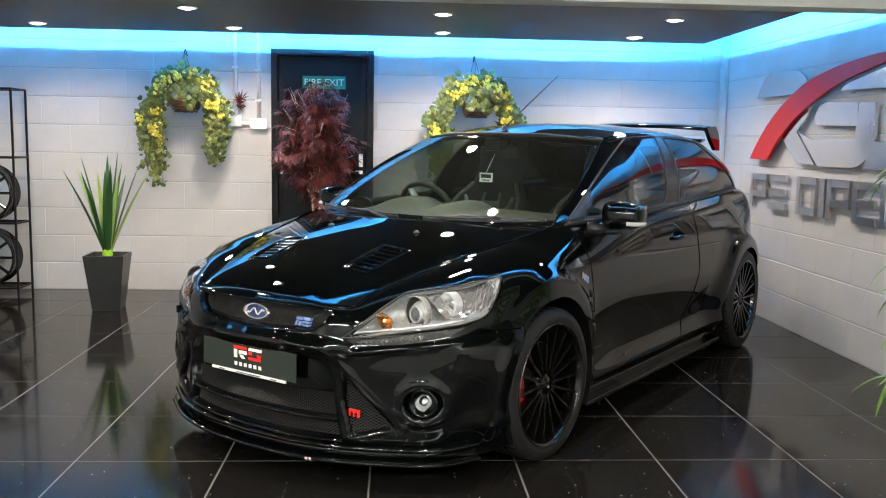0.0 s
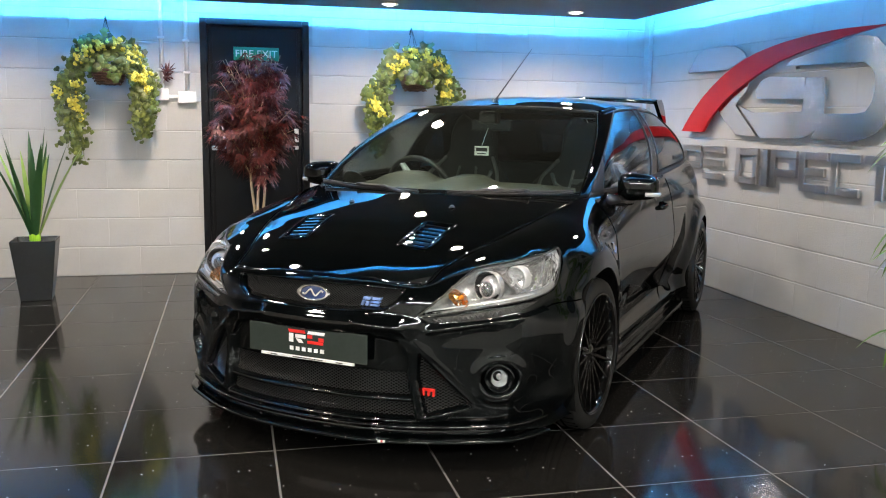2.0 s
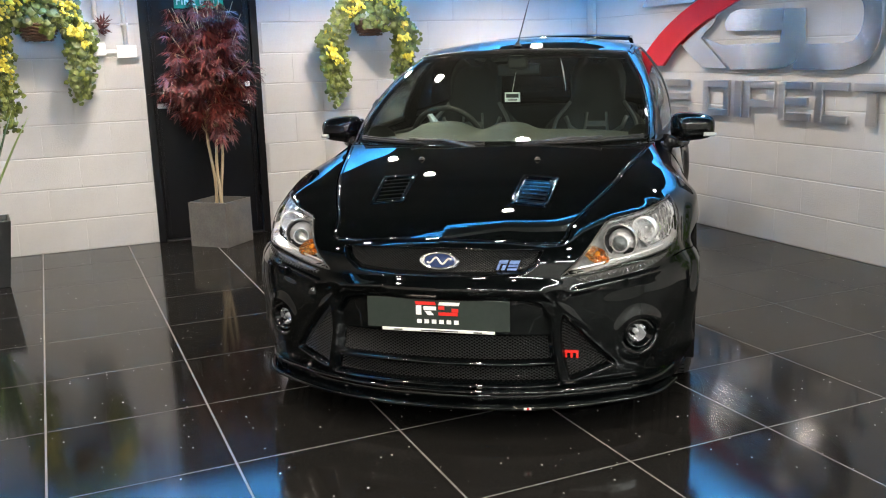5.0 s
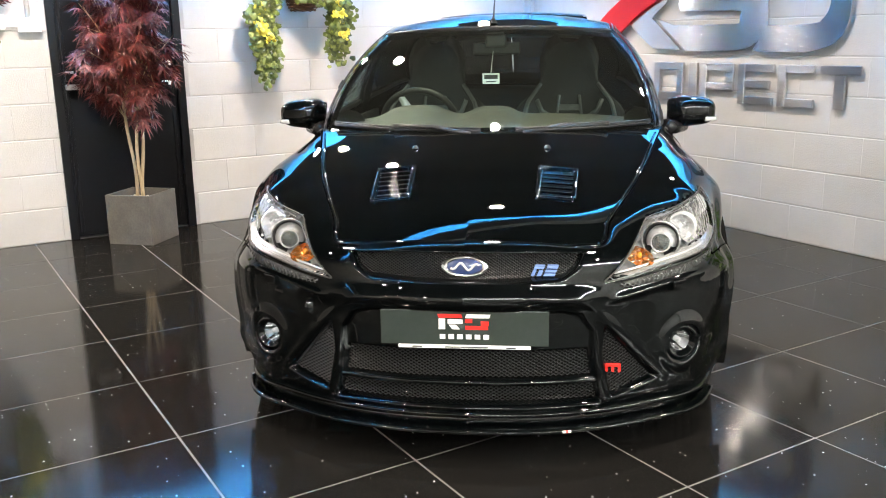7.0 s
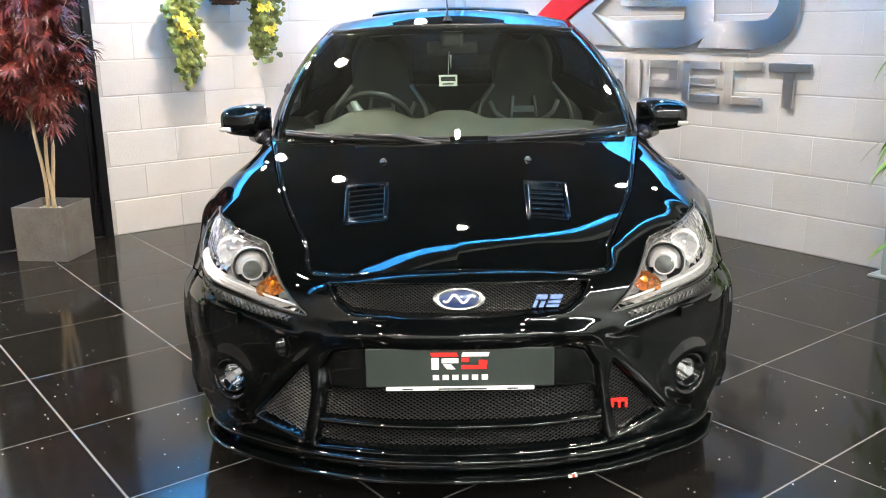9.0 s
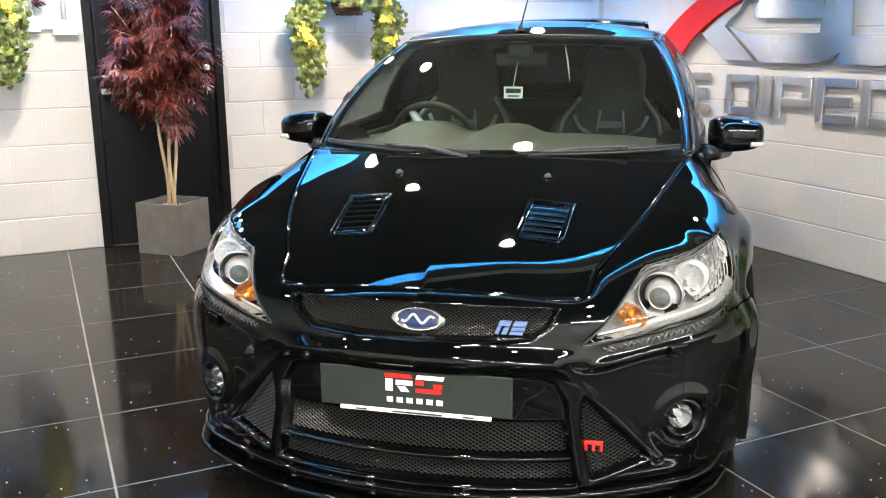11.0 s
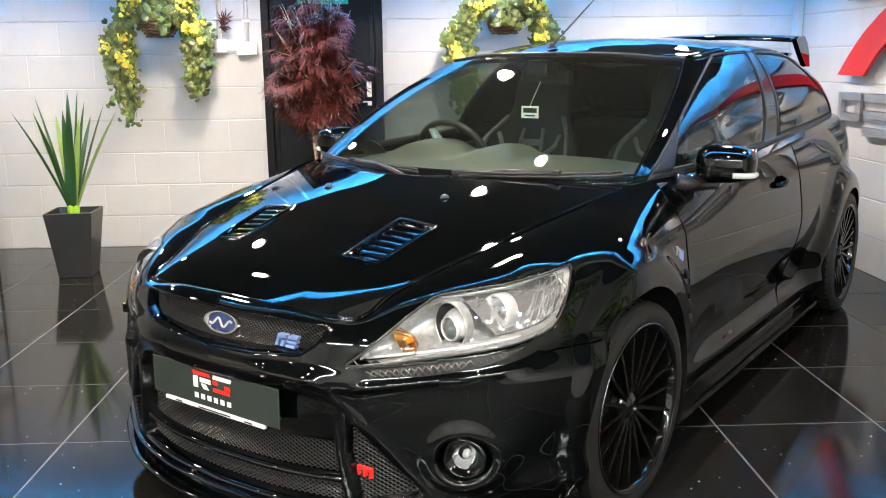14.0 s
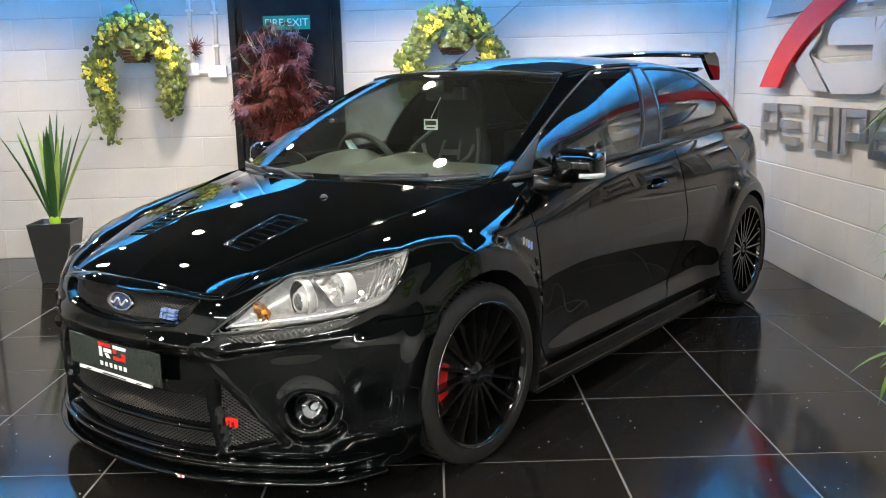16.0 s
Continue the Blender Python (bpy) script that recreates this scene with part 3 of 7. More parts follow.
for mirror in (False, True):
    house_panel("front_pillar", 2.62, pillar_edge, 0.0, 1.0, MAT["paint"], "", 0.03, mirror=mirror)
    house_panel("door_window", pillar_edge, B0, 0.05, 0.95, MAT["side_glass"], "lightly tinted door window", cols=40, mirror=mirror)
    house_panel("centre_pillar", B0, B1, 0.0, 1.0, MAT["pillar"], "satin black pillar", 0.02, mirror=mirror)
    house_panel("quarter_window", B1, lambda w: 8.75 - 0.9 * w, 0.06, 0.93, MAT["tinted"], "dark tinted rear quarter window", cols=40, mirror=mirror)
    house_panel("rear_pillar", lambda w: 8.75 - 0.9 * w, 10.6, 0.0, 1.0, MAT["paint"], "", 0.03, cols=30, mirror=mirror)
    house_panel("waist_trim", 3.1, 9.0, 0.0, 0.055, MAT["trim"], "", 0.012, cols=60, rows=3, mirror=mirror, out=0.004)
    house_panel("roof_rail", 3.0, 9.0, 0.94, 1.0, MAT["paint"], "", 0.012, cols=60, rows=4, mirror=mirror, out=0.003)
for mirror in (False, True):
    house_panel("tailgate", 10.6, 12, 0.0, 1.0, MAT["tinted"], "dark tinted tailgate window", cols=20, mirror=mirror)


def roof_point(a, b):
    a, b = np.broadcast_arrays(np.asarray(a, float), np.asarray(b, float))
    edge = spline(EAVES, 2.5 + a * 7.5)
    front, back = spline(EAVES, np.abs(b) * 2.5), spline(EAVES, 12 - np.abs(b) * 2.0)
    lead = (front[..., 0] + 1.12) * (1 - a) ** 2 + (back[..., 0] + 2.75) * a ** 2
    crown = 0.055 * (1 - np.abs(b) ** 2.2) * (0.35 + 2.6 * a * (1 - a) )
    return np.stack([edge[..., 0] + lead, edge[..., 1] * b, edge[..., 2] + crown], -1)


sheet("roof", roof_point(np.linspace(0, 1, 50)[:, None], np.linspace(-1, 1, 50)[None, :]), MAT["paint"], CAR, "gloss black roof", 0.02, flip=False)


def build_wheel(x, side):
    """A wheel at x along the car; side is 1 for the left and -1 for the right. Its axis is turned so that its face looks out."""
    m = pose(x, side * (0.785 if x == 0 else 0.806), WHEEL_Z, 0, 0, -2.5 if x == 0 else 0) @ pose(0, 0, 0, -90 * side)
    wheel = part("wheel", lathe(bmesh.new(), [(0.03, 0.0), (0.03, 0.02), (0.06, 0.02), (0.06, 0.0)], 20, m), MAT["alloy"], CAR, "black multi-spoke alloy wheel")
    h = 0.105
    prof = [(0.257, -h), (0.277, -h - 0.008), (0.298, -h), (0.312, -h + 0.004), (WHEEL_R - 0.003, -h + 0.016), (WHEEL_R, -h + 0.034), (WHEEL_R, h - 0.034), (WHEEL_R - 0.003, h - 0.016), (0.312, h - 0.004), (0.298, h), (0.277, h + 0.008), (0.257, h)]
    bm = lathe(bmesh.new(), prof, 72, m)
    part("tyre", bm, MAT["rubber"], wheel, "low-profile black tyre", smooth=True)
    # Black bars across the shoulders paint the shade of tread grooves; nothing is cut.
    bm = bmesh.new()
    for k in range(50):
        turn = m @ Matrix.Rotation(2 * math.pi * k / 50, 4, "Z")
        for lo, hi in ((h - 0.070, h - 0.018), (-h + 0.018, -h + 0.070)):
            box(bm, (WHEEL_R - 0.016, -0.0024, lo), (WHEEL_R + 0.0004, 0.0024, hi), 0, 1, turn)
    tagged(part("tread_groove", bm, MAT["seam"], wheel), kind="stuff")
    # Black rings do the same for the grooves round the tread.
    for z in (-0.03, 0.0, 0.03):
        part("tread_channel", lathe(bmesh.new(), [(WHEEL_R - 0.004, z - 0.004), (WHEEL_R + 0.0008, z - 0.004), (WHEEL_R + 0.0008, z + 0.004), (WHEEL_R - 0.004, z + 0.004)], 60, m), MAT["seam"], wheel)
    rim = [(0.259, h - 0.002), (0.253, h + 0.005), (0.246, h - 0.003), (0.240, h - 0.03), (0.236, -h), (0.258, -h)]
    part("rim", lathe(bmesh.new(), rim, 72, m), MAT["alloy"], wheel, smooth=True)
    for k in range(18):
        a = 2 * math.pi * k / 18
        bm = bmesh.new()
        turn = m @ Matrix.Rotation(a, 4, "Z")
        for r0, r1, w0, w1, z0, z1 in ((0.045, 0.247, 0.0065, 0.0042, h - 0.024, h - 0.004),):
            v = [bm.verts.new(turn @ Vector(c)) for c in ((r0, -w0, z0), (r0, w0, z0), (r1, w1, z1), (r1, -w1, z1), (r0, -w0 * 0.6, z0 - 0.03), (r0, w0 * 0.6, z0 - 0.03), (r1, w1, z1 - 0.05), (r1, -w1, z1 - 0.05))]
            for f in ((0, 1, 2, 3), (7, 6, 5, 4), (0, 4, 5, 1), (1, 5, 6, 2), (2, 6, 7, 3), (3, 7, 4, 0)):
                bm.faces.new([v[i] for i in f])
        part("spoke", bm, MAT["alloy"], wheel)
    bm = lathe(bmesh.new(), [(0.0, h - 0.022), (0.028, h - 0.022), (0.032, h - 0.028), (0.062, h - 0.03), (0.066, h - 0.05), (0.05, h - 0.08)], 32, m)
    part("hub", bm, MAT["alloy"], wheel, smooth=True)
    bm = lathe(bmesh.new(), [(0.05, 0.0), (0.17, 0.0), (0.17, 0.028), (0.05, 0.028)], 48, m)
    part("brake_disc", bm, MAT["disc"], wheel, "dark steel brake disc")
    part("rim_lip", tube(bmesh.new(), [m @ Vector((0.256 * math.cos(q), 0.256 * math.sin(q), h + 0.003)) for q in np.linspace(0, 2 * math.pi, 72, endpoint=False)], 0.0035, 6, closed=True), MAT["lip"], wheel, "polished rim edge", smooth=True)
    return wheel


for x in (0.0, REAR_AXLE):
    for side in (1, -1):
        build_wheel(x, side)
        ring = []
        for r, h in ((0.02, 0.0), (ARCH_R + 0.012, 0.0), (ARCH_R + 0.008, 0.395)):
            ring.append([(x + r * math.cos(a), side * (0.50 + h), WHEEL_Z + r * math.sin(a)) for a in np.radians(np.linspace(-28, 208, 60))])
        bm = bmesh.new()
        rows = [[bm.verts.new(c) for c in line] for line in ring]
        for p0, p1 in zip(rows, rows[1:]):
            for k in range(59):
                bm.faces.new((p0[k], p0[k + 1], p1[k + 1], p1[k]))
        part("arch_liner", bm, MAT["dark"], CAR)
bm = box(bmesh.new(), (-3.2, -0.62, 0.16), (0.55, 0.62, 0.42), 0.03)
part("underbody", bm, MAT["dark"], CAR)


# ---- things in the showroom ----
def leaf_material(name, dark, light, rough=0.45, spread=0.5):
    """Leaves that differ from one another and along their length."""
    m = plain(name, dark, rough)
    geo = add(m, "ShaderNodeNewGeometry")
    v = coords(m)
    n = add(m, "ShaderNodeTexNoise", Scale=14.0, Detail=3.0)
    wire(m, v, "Vector", n, "Vector")
    mix = add(m, "ShaderNodeMath")
    mix.operation = "MULTIPLY_ADD"
    mix.inputs[1].default_value = spread
    wire(m, n, "Fac", mix, 0)
    part_of = add(m, "ShaderNodeMath")
    part_of.operation = "MULTIPLY"
    part_of.inputs[1].default_value = 1 - spread * 0.6
    wire(m, geo, "Random Per Island", part_of, 0)
    wire(m, part_of, 0, mix, 2)
    r = ramp(m, [(0.1, dark), (0.95, light)])
    wire(m, mix, 0, r, "Fac")
    wire(m, r, "Color", shader(m), "Base Color")
    shader(m).inputs["Subsurface Weight"].default_value = 0.0
    return m


MAT.update(
    red_leaf=leaf_material("red_maple_leaf", (0.020, 0.003, 0.003), (0.125, 0.013, 0.008), 0.45),
    ivy=leaf_material("ivy_leaf", (0.010, 0.022, 0.004), (0.165, 0.20, 0.032)),
    petal=leaf_material("yellow_petal", (0.40, 0.32, 0.015), (0.82, 0.72, 0.10), 0.5),
    blade=leaf_material("dark_sword_leaf", (0.012, 0.05, 0.015), (0.05, 0.13, 0.04), 0.35),
    pale_blade=leaf_material("pale_sword_leaf", (0.16, 0.30, 0.05), (0.42, 0.55, 0.16), 0.35),
    lime=leaf_material("lime_collar", (0.25, 0.5, 0.02), (0.45, 0.75, 0.05)),
    bamboo=leaf_material("bamboo_leaf", (0.03, 0.095, 0.010), (0.23, 0.40, 0.055), 0.5),
    bark=mottled("pale_bark", (0.34, 0.25, 0.14), (0.56, 0.45, 0.29), 30, 0.7, 0.3, 120, stretch=(1, 1, 0.2)),
    planter=mottled("grey_fibre_planter", (0.066, 0.060, 0.053), (0.135, 0.123, 0.108), 7, 0.6, 0.2, 80),
    pot=mottled("black_pot", (0.009, 0.009, 0.009), (0.018, 0.018, 0.018), 12, 0.33, 0.05),
    pebble=leaf_material("pebbles", (0.3, 0.26, 0.2), (0.6, 0.54, 0.45), 0.8),
    wicker=mottled("brown_wicker", (0.05, 0.022, 0.012), (0.13, 0.06, 0.03), 40, 0.65, 0.4, 120),
    wire_metal=plain("dark_wire", (0.03, 0.03, 0.03), 0.4, 0.8),
    plastic=mottled("white_plastic", (0.80, 0.79, 0.77), (0.86, 0.85, 0.83), 8, 0.35),
    sign_green=plain("sign_green", (0.0, 0.24, 0.15), 0.35),
    sign_white=plain("sign_white", (0.8, 0.85, 0.82), 0.4),
    sign_red=mottled("red_acrylic", (0.50, 0.006, 0.009), (0.58, 0.010, 0.013), 4, 0.3, spec=0.3),
    post=mottled("grey_green_paint", (0.26, 0.32, 0.33), (0.33, 0.39, 0.40), 6, 0.42, 0.05),
    soil=mottled("soil", (0.03, 0.02, 0.015), (0.07, 0.05, 0.035), 30, 0.9, 0.5),
)


def brushed(name, dark, light, rough):
    """Steel brushed along the wall, so that lights smear up and down it."""
    m = mottled(name, dark, light, 3, rough, 0.0, 300, 1.0, stretch=(1, 0.04, 1))
    shader(m).inputs["Anisotropic"].default_value = 0.92
    upright = add(m, "ShaderNodeCombineXYZ", Z=1.0)
    wire(m, upright, "Vector", shader(m), "Tangent")
    return m


MAT["sign_steel"] = brushed("brushed_steel_plate", (0.62, 0.615, 0.62), (0.74, 0.735, 0.74), 0.25)
MAT["bar_steel"] = brushed("dull_steel", (0.40, 0.40, 0.41), (0.50, 0.50, 0.51), 0.33)


def build_door():
    door = thing("door_1", "black painted fire exit door, closed, with push bar fittings", "door", kind="structure")
    x0, x1, top, y = -1.04, -0.17, 2.075, WALL_Y
    bm = bmesh.new()
    for lo, hi in (((x0, y - 0.025, 0), (x0 + 0.055, y + 0.12, top)), ((x1 - 0.055, y - 0.025, 0), (x1, y + 0.12, top)), ((x0 + 0.055, y - 0.025, top - 0.055), (x1 - 0.055, y + 0.12, top))):
        box(bm, lo, hi, 0.004)
    part("door_frame", bm, MAT["door"], door, "black painted timber frame")
    bm = box(bmesh.new(), (x0 + 0.058, y + 0.012, 0.012), (x1 - 0.058, y + 0.055, top - 0.058), 0.003)
    part("door_leaf", bm, MAT["door"], door)
    for xa in (x0 + 0.075, x1 - 0.10):
        part("edge_strip", box(bmesh.new(), (xa, y + 0.002, 0.05), (xa + 0.022, y + 0.012, top - 0.09), 0.003), MAT["door"], door)
    xa, z = x0 + 0.075, 1.02
    part("bar_bracket", box(bmesh.new(), (xa, y - 0.035, z), (xa + 0.15, y + 0.01, z + 0.035), 0.006), MAT["steel"], door, "bright metal bracket")
    part("latch", box(bmesh.new(), (xa + 0.005, y - 0.02, z + 0.055), (xa + 0.06, y + 0.01, z + 0.125), 0.008), MAT["door"], door, "black latch case")
    part("latch_edge", box(bmesh.new(), (xa + 0.008, y - 0.024, z + 0.105), (xa + 0.057, y - 0.0202, z + 0.122), 0.003), MAT["steel"], door, "bright metal edge")
    xa = x1 - 0.125
    part("keep_plate", box(bmesh.new(), (xa, y - 0.022, 1.09), (xa + 0.034, y + 0.0115, 1.20), 0.004), MAT["plastic"], door, "pale metal keep plate")
    part("keep_bolt", box(bmesh.new(), (xa - 0.03, y - 0.014, 1.028), (xa + 0.034, y + 0.0115, 1.058), 0.004), MAT["plastic"], door, "pale metal bolt")
    part("push_bar", tube(bmesh.new(), [(x0 + 0.1, y - 0.022, 1.04), (x1 - 0.12, y - 0.022, 1.04)], 0.011, 10), MAT["door"], door)
    for z in (0.3, 1.75):
        part("hinge", tube(bmesh.new(), [(x1 - 0.058, y - 0.006, z), (x1 - 0.058, y - 0.006, z + 0.09)], 0.008, 8), MAT["door"], door)
    return door


build_door()


def writing(text, size, material, parent, m, label=""):
    cu = bpy.data.curves.new("lettering", "FONT")
    cu.body, cu.size, cu.extrude, cu.align_x, cu.align_y = text, size, 0.0008, "CENTER", "CENTER"
    cu.materials.append(material)
    ob = new("lettering", cu)
    ob.parent, ob.matrix_basis = parent, m
    return tagged(ob, label)


fire_sign = thing("fire_exit_sign", "green plastic fire exit sign with white lettering", "sign", at=pose(-0.595, WALL_Y + 0.011, 1.803, 90))
part("sign_plate", box(bmesh.new(), (-0.182, -0.053, 0), (0.182, 0.053, 0.004), 0.001), MAT["sign_green"], fire_sign)
writing("FIRE EXIT", 0.082, MAT["sign_white"], fire_sign, pose(0, -0.002, 0.005), "white lettering")


def build_conduit():
    for x, z, top, w in ((-1.338, 1.42, 2.6, 0.095), (-1.146, 1.40, 2.6, 0.135)):
        s = thing("socket_outlet", "white plastic surface socket fed by a conduit", "socket", "wall sockets")
        part("back_box", box(bmesh.new(), (x - w / 2, WALL_Y - 0.042, z), (x + w / 2, WALL_Y - 0.002, z + 0.088), 0.005), MAT["plastic"], s)
        part("face_plate", box(bmesh.new(), (x - w / 2 - 0.002, WALL_Y - 0.05, z - 0.001), (x + w / 2 + 0.002, WALL_Y - 0.0425, z + 0.089), 0.003), MAT["plastic"], s)
        for dx in ((-0.03, 0.03) if w > 0.1 else (0.0,)):
            part("rocker", box(bmesh.new(), (x + dx - 0.008, WALL_Y - 0.054, z + 0.055), (x + dx + 0.008, WALL_Y - 0.05, z + 0.075), 0.002), MAT["plastic"], s)
        part("conduit_tube", tube(bmesh.new(), [(x, WALL_Y - 0.0165, z + 0.088), (x, WALL_Y - 0.0165, top)], 0.016, 12), MAT["plastic"], s, "white plastic conduit", smooth=True)
        for zc in (z + 0.23, z + 0.48):
            part("clip", box(bmesh.new(), (x - 0.027, WALL_Y - 0.034, zc), (x + 0.027, WALL_Y - 0.001, zc + 0.018), 0.004), MAT["plastic"], s)
    s = thing("cable_trunking", "short white plastic trunking between two sockets", "trunking")
    part("channel", box(bmesh.new(), (-1.29, WALL_Y - 0.022, 1.435), (-1.214, WALL_Y - 0.002, 1.46), 0.003), MAT["plastic"], s)


build_conduit()


def leaf_blade(bm, base, ahead, up, length, width, droop=0.3, steps=4, fold=0.15, tip=1.0):
    """A narrow leaf that tapers to a tip and bends with its weight."""
    side = ahead.cross(up).normalized()
    rows = []
    for i in range(steps + 1):
        k = i / steps
        p = base + ahead * (length * k) + up * (-droop * length * k * k)
        w = width * (math.sin(math.pi * min(0.15 + 0.85 * k, 1.0)) ** tip) * 0.5
        if i == steps:
            rows.append((bm.verts.new(p),))
        else:
            rows.append((bm.verts.new(p - side * w), bm.verts.new(p - up * (fold * w)), bm.verts.new(p + side * w)))
    for a, b in zip(rows, rows[1:]):
        if len(b) == 3:
            bm.faces.new((a[0], a[1], b[1], b[0]))
            bm.faces.new((a[1], a[2], b[2], b[1]))
        else:
            bm.faces.new((a[0], a[1], b[0]))
            bm.faces.new((a[1], a[2], b[0]))


def maple_leaf(bm, base, ahead, up, size, rng):
    side = ahead.cross(up).normalized()
    stem = base + ahead * (size * 0.25)
    for ang, ln in ((-72, 0.55), (-42, 0.8), (-16, 1.0), (14, 1.0), (40, 0.8), (70, 0.55)):
        a = radians(ang + rng.uniform(-6, 6))
        d = (ahead * math.cos(a) + side * math.sin(a)).normalized()
        leaf_blade(bm, stem, d, up, size * ln, size * 0.125, rng.uniform(0.1, 0.35), 2)


def turned(rng):
    a, z = rng.uniform(0, 2 * math.pi), rng.uniform(-1, 1)
    s = math.sqrt(1 - z * z)
    return Vector((s * math.cos(a), s * math.sin(a), z))


def build_maple():
    rng = random.Random(4)
    x, y = -0.61, 7.43
    tree = thing("potted_maple_tree", "artificial red-leaved maple tree on thin pale stems", "potted tree")
    pot = thing("square_planter", "square grey fibre planter with pale pebbles", "planter", at=pose(x, y, 0, 0, 0, 45))
    h, s, t = 0.335, 0.165, 0.014
    for lo, hi in (((-s, -s, 0), (s, -s + t, h)), ((-s, s - t, 0), (s, s, h)), ((-s, -s + t, 0), (-s + t, s - t, h)), ((s - t, -s + t, 0), (s, s - t, h)), ((-s + t, -s + t, 0.0), (s - t, s - t, 0.26))):
        part("planter_wall", box(bmesh.new(), lo, hi, 0.003), MAT["planter"], pot)
    bm = bmesh.new()
    for _ in range(130):
        r = rng.uniform(0.010, 0.019)
        bmesh.ops.create_icosphere(bm, subdivisions=1, radius=r, matrix=Matrix.Translation((rng.uniform(-s + 0.035, s - 0.035), rng.uniform(-s + 0.035, s - 0.035), 0.268 + rng.uniform(0, 0.016))) @ Matrix.Diagonal((1, rng.uniform(0.7, 1.2), 0.7, 1)))
    part("pebble_bed", bm, MAT["pebble"], pot, "pale pebbles", smooth=True)
    stems = []
    for k, (dx, dy, bend) in enumerate(((-0.02, 0.0, -0.022), (0.004, -0.02, 0.006), (0.024, 0.02, 0.024))):
        pts = [Vector((x + dx + bend * math.sin(2.4 * q) + 0.012 * math.sin(9 * q + k * 2), y + dy - 0.02 * q + 0.01 * math.cos(8 * q + k), 0.27 + 1.05 * q)) for q in np.linspace(0, 1, 14)]
        part("trunk", tube(bmesh.new(), pts, list(np.linspace(0.0125, 0.007, 14)), 8), MAT["bark"], tree, "pale bare stem", smooth=True)
        stems.append(pts)
    bm, twigs = bmesh.new(), bmesh.new()
    for k in range(128):
        pts = stems[k % 3]
        base = pts[rng.randint(7, 13)]
        zt = 0.80 + 1.02 * rng.random() ** 0.85
        level = (zt - 0.75) / 1.08
        wide = 0.37 * (math.sin(math.pi * min(1, 0.22 + 0.66 * level)) ** 0.7) * (0.62 if zt < 1.02 else 1.0)
        a = rng.uniform(0, 2 * math.pi)
        r = wide * (0.35 + 0.65 * rng.random())
        tip = Vector((x + 0.0 + r * 1.08 * math.cos(a), y - 0.06 + r * 0.68 * math.sin(a), zt))
        tip.y = min(tip.y, 7.62)
        mid = (base + tip) / 2 + Vector((0, 0, 0.08))
        tube(twigs, [base, mid, tip], [0.004, 0.003, 0.0015], 5)
        for q in range(13):
            f = rng.uniform(0.35, 1.0)
            p = base.lerp(mid, f * 2) if f < 0.5 else mid.lerp(tip, f * 2 - 1)
            out = Vector((math.cos(a + rng.uniform(-1.2, 1.2)), math.sin(a + rng.uniform(-1.2, 1.2)), rng.uniform(-1.5, 0.0))).normalized()
            up = (Vector((0, 0, 1)) - out * out.z + turned(rng) * 0.35).normalized()
            p = p + turned(rng) * 0.02
            p.y = min(p.y, 7.60)
            maple_leaf(bm, p, out, up, rng.uniform(0.075, 0.115), rng)
    part("branch", twigs, MAT["bark"], tree)
    crown = part("crown", bm, MAT["red_leaf"], tree, "dark red narrow-lobed leaves")
    tagged(crown, kind="stuff")
    sprig = thing("leaf_sprig", "small red maple sprig tucked behind a conduit", "leaves")
    bm = bmesh.new()
    for q in range(7):
        out = Vector((rng.uniform(-0.8, 1), -0.3, rng.uniform(-0.6, 0.9))).normalized()
        maple_leaf(bm, Vector((-1.30 + rng.uniform(-0.02, 0.03), WALL_Y - 0.04, 1.60 + rng.uniform(-0.04, 0.04))), out, Vector((0, -1, 0.1)), rng.uniform(0.07, 0.10), rng)
    part("sprig_leaf", bm, MAT["red_leaf"], sprig)
    part("sprig_stem", tube(bmesh.new(), [(-1.335, WALL_Y - 0.02, 1.53), (-1.31, WALL_Y - 0.04, 1.60)], 0.003, 6), MAT["bark"], sprig)


build_maple()


def round_leaf(bm, p, ahead, up, size, rng):
    """A lobed ivy leaf, cupped."""
    side = ahead.cross(up).normalized()
    rim = []
    for ang, r in ((0, 1.0), (40, 0.82), (75, 0.9), (125, 0.72), (180, 0.32), (235, 0.72), (285, 0.9), (320, 0.82)):
        a = radians(ang)
        rim.append(bm.verts.new(p + (ahead * math.cos(a) + side * math.sin(a)) * (size * r * 0.55) - up * (size * 0.12)))
    mid = bm.verts.new(p)
    for a, b in zip(rim, rim[1:] + rim[:1]):
        bm.faces.new((mid, a, b))


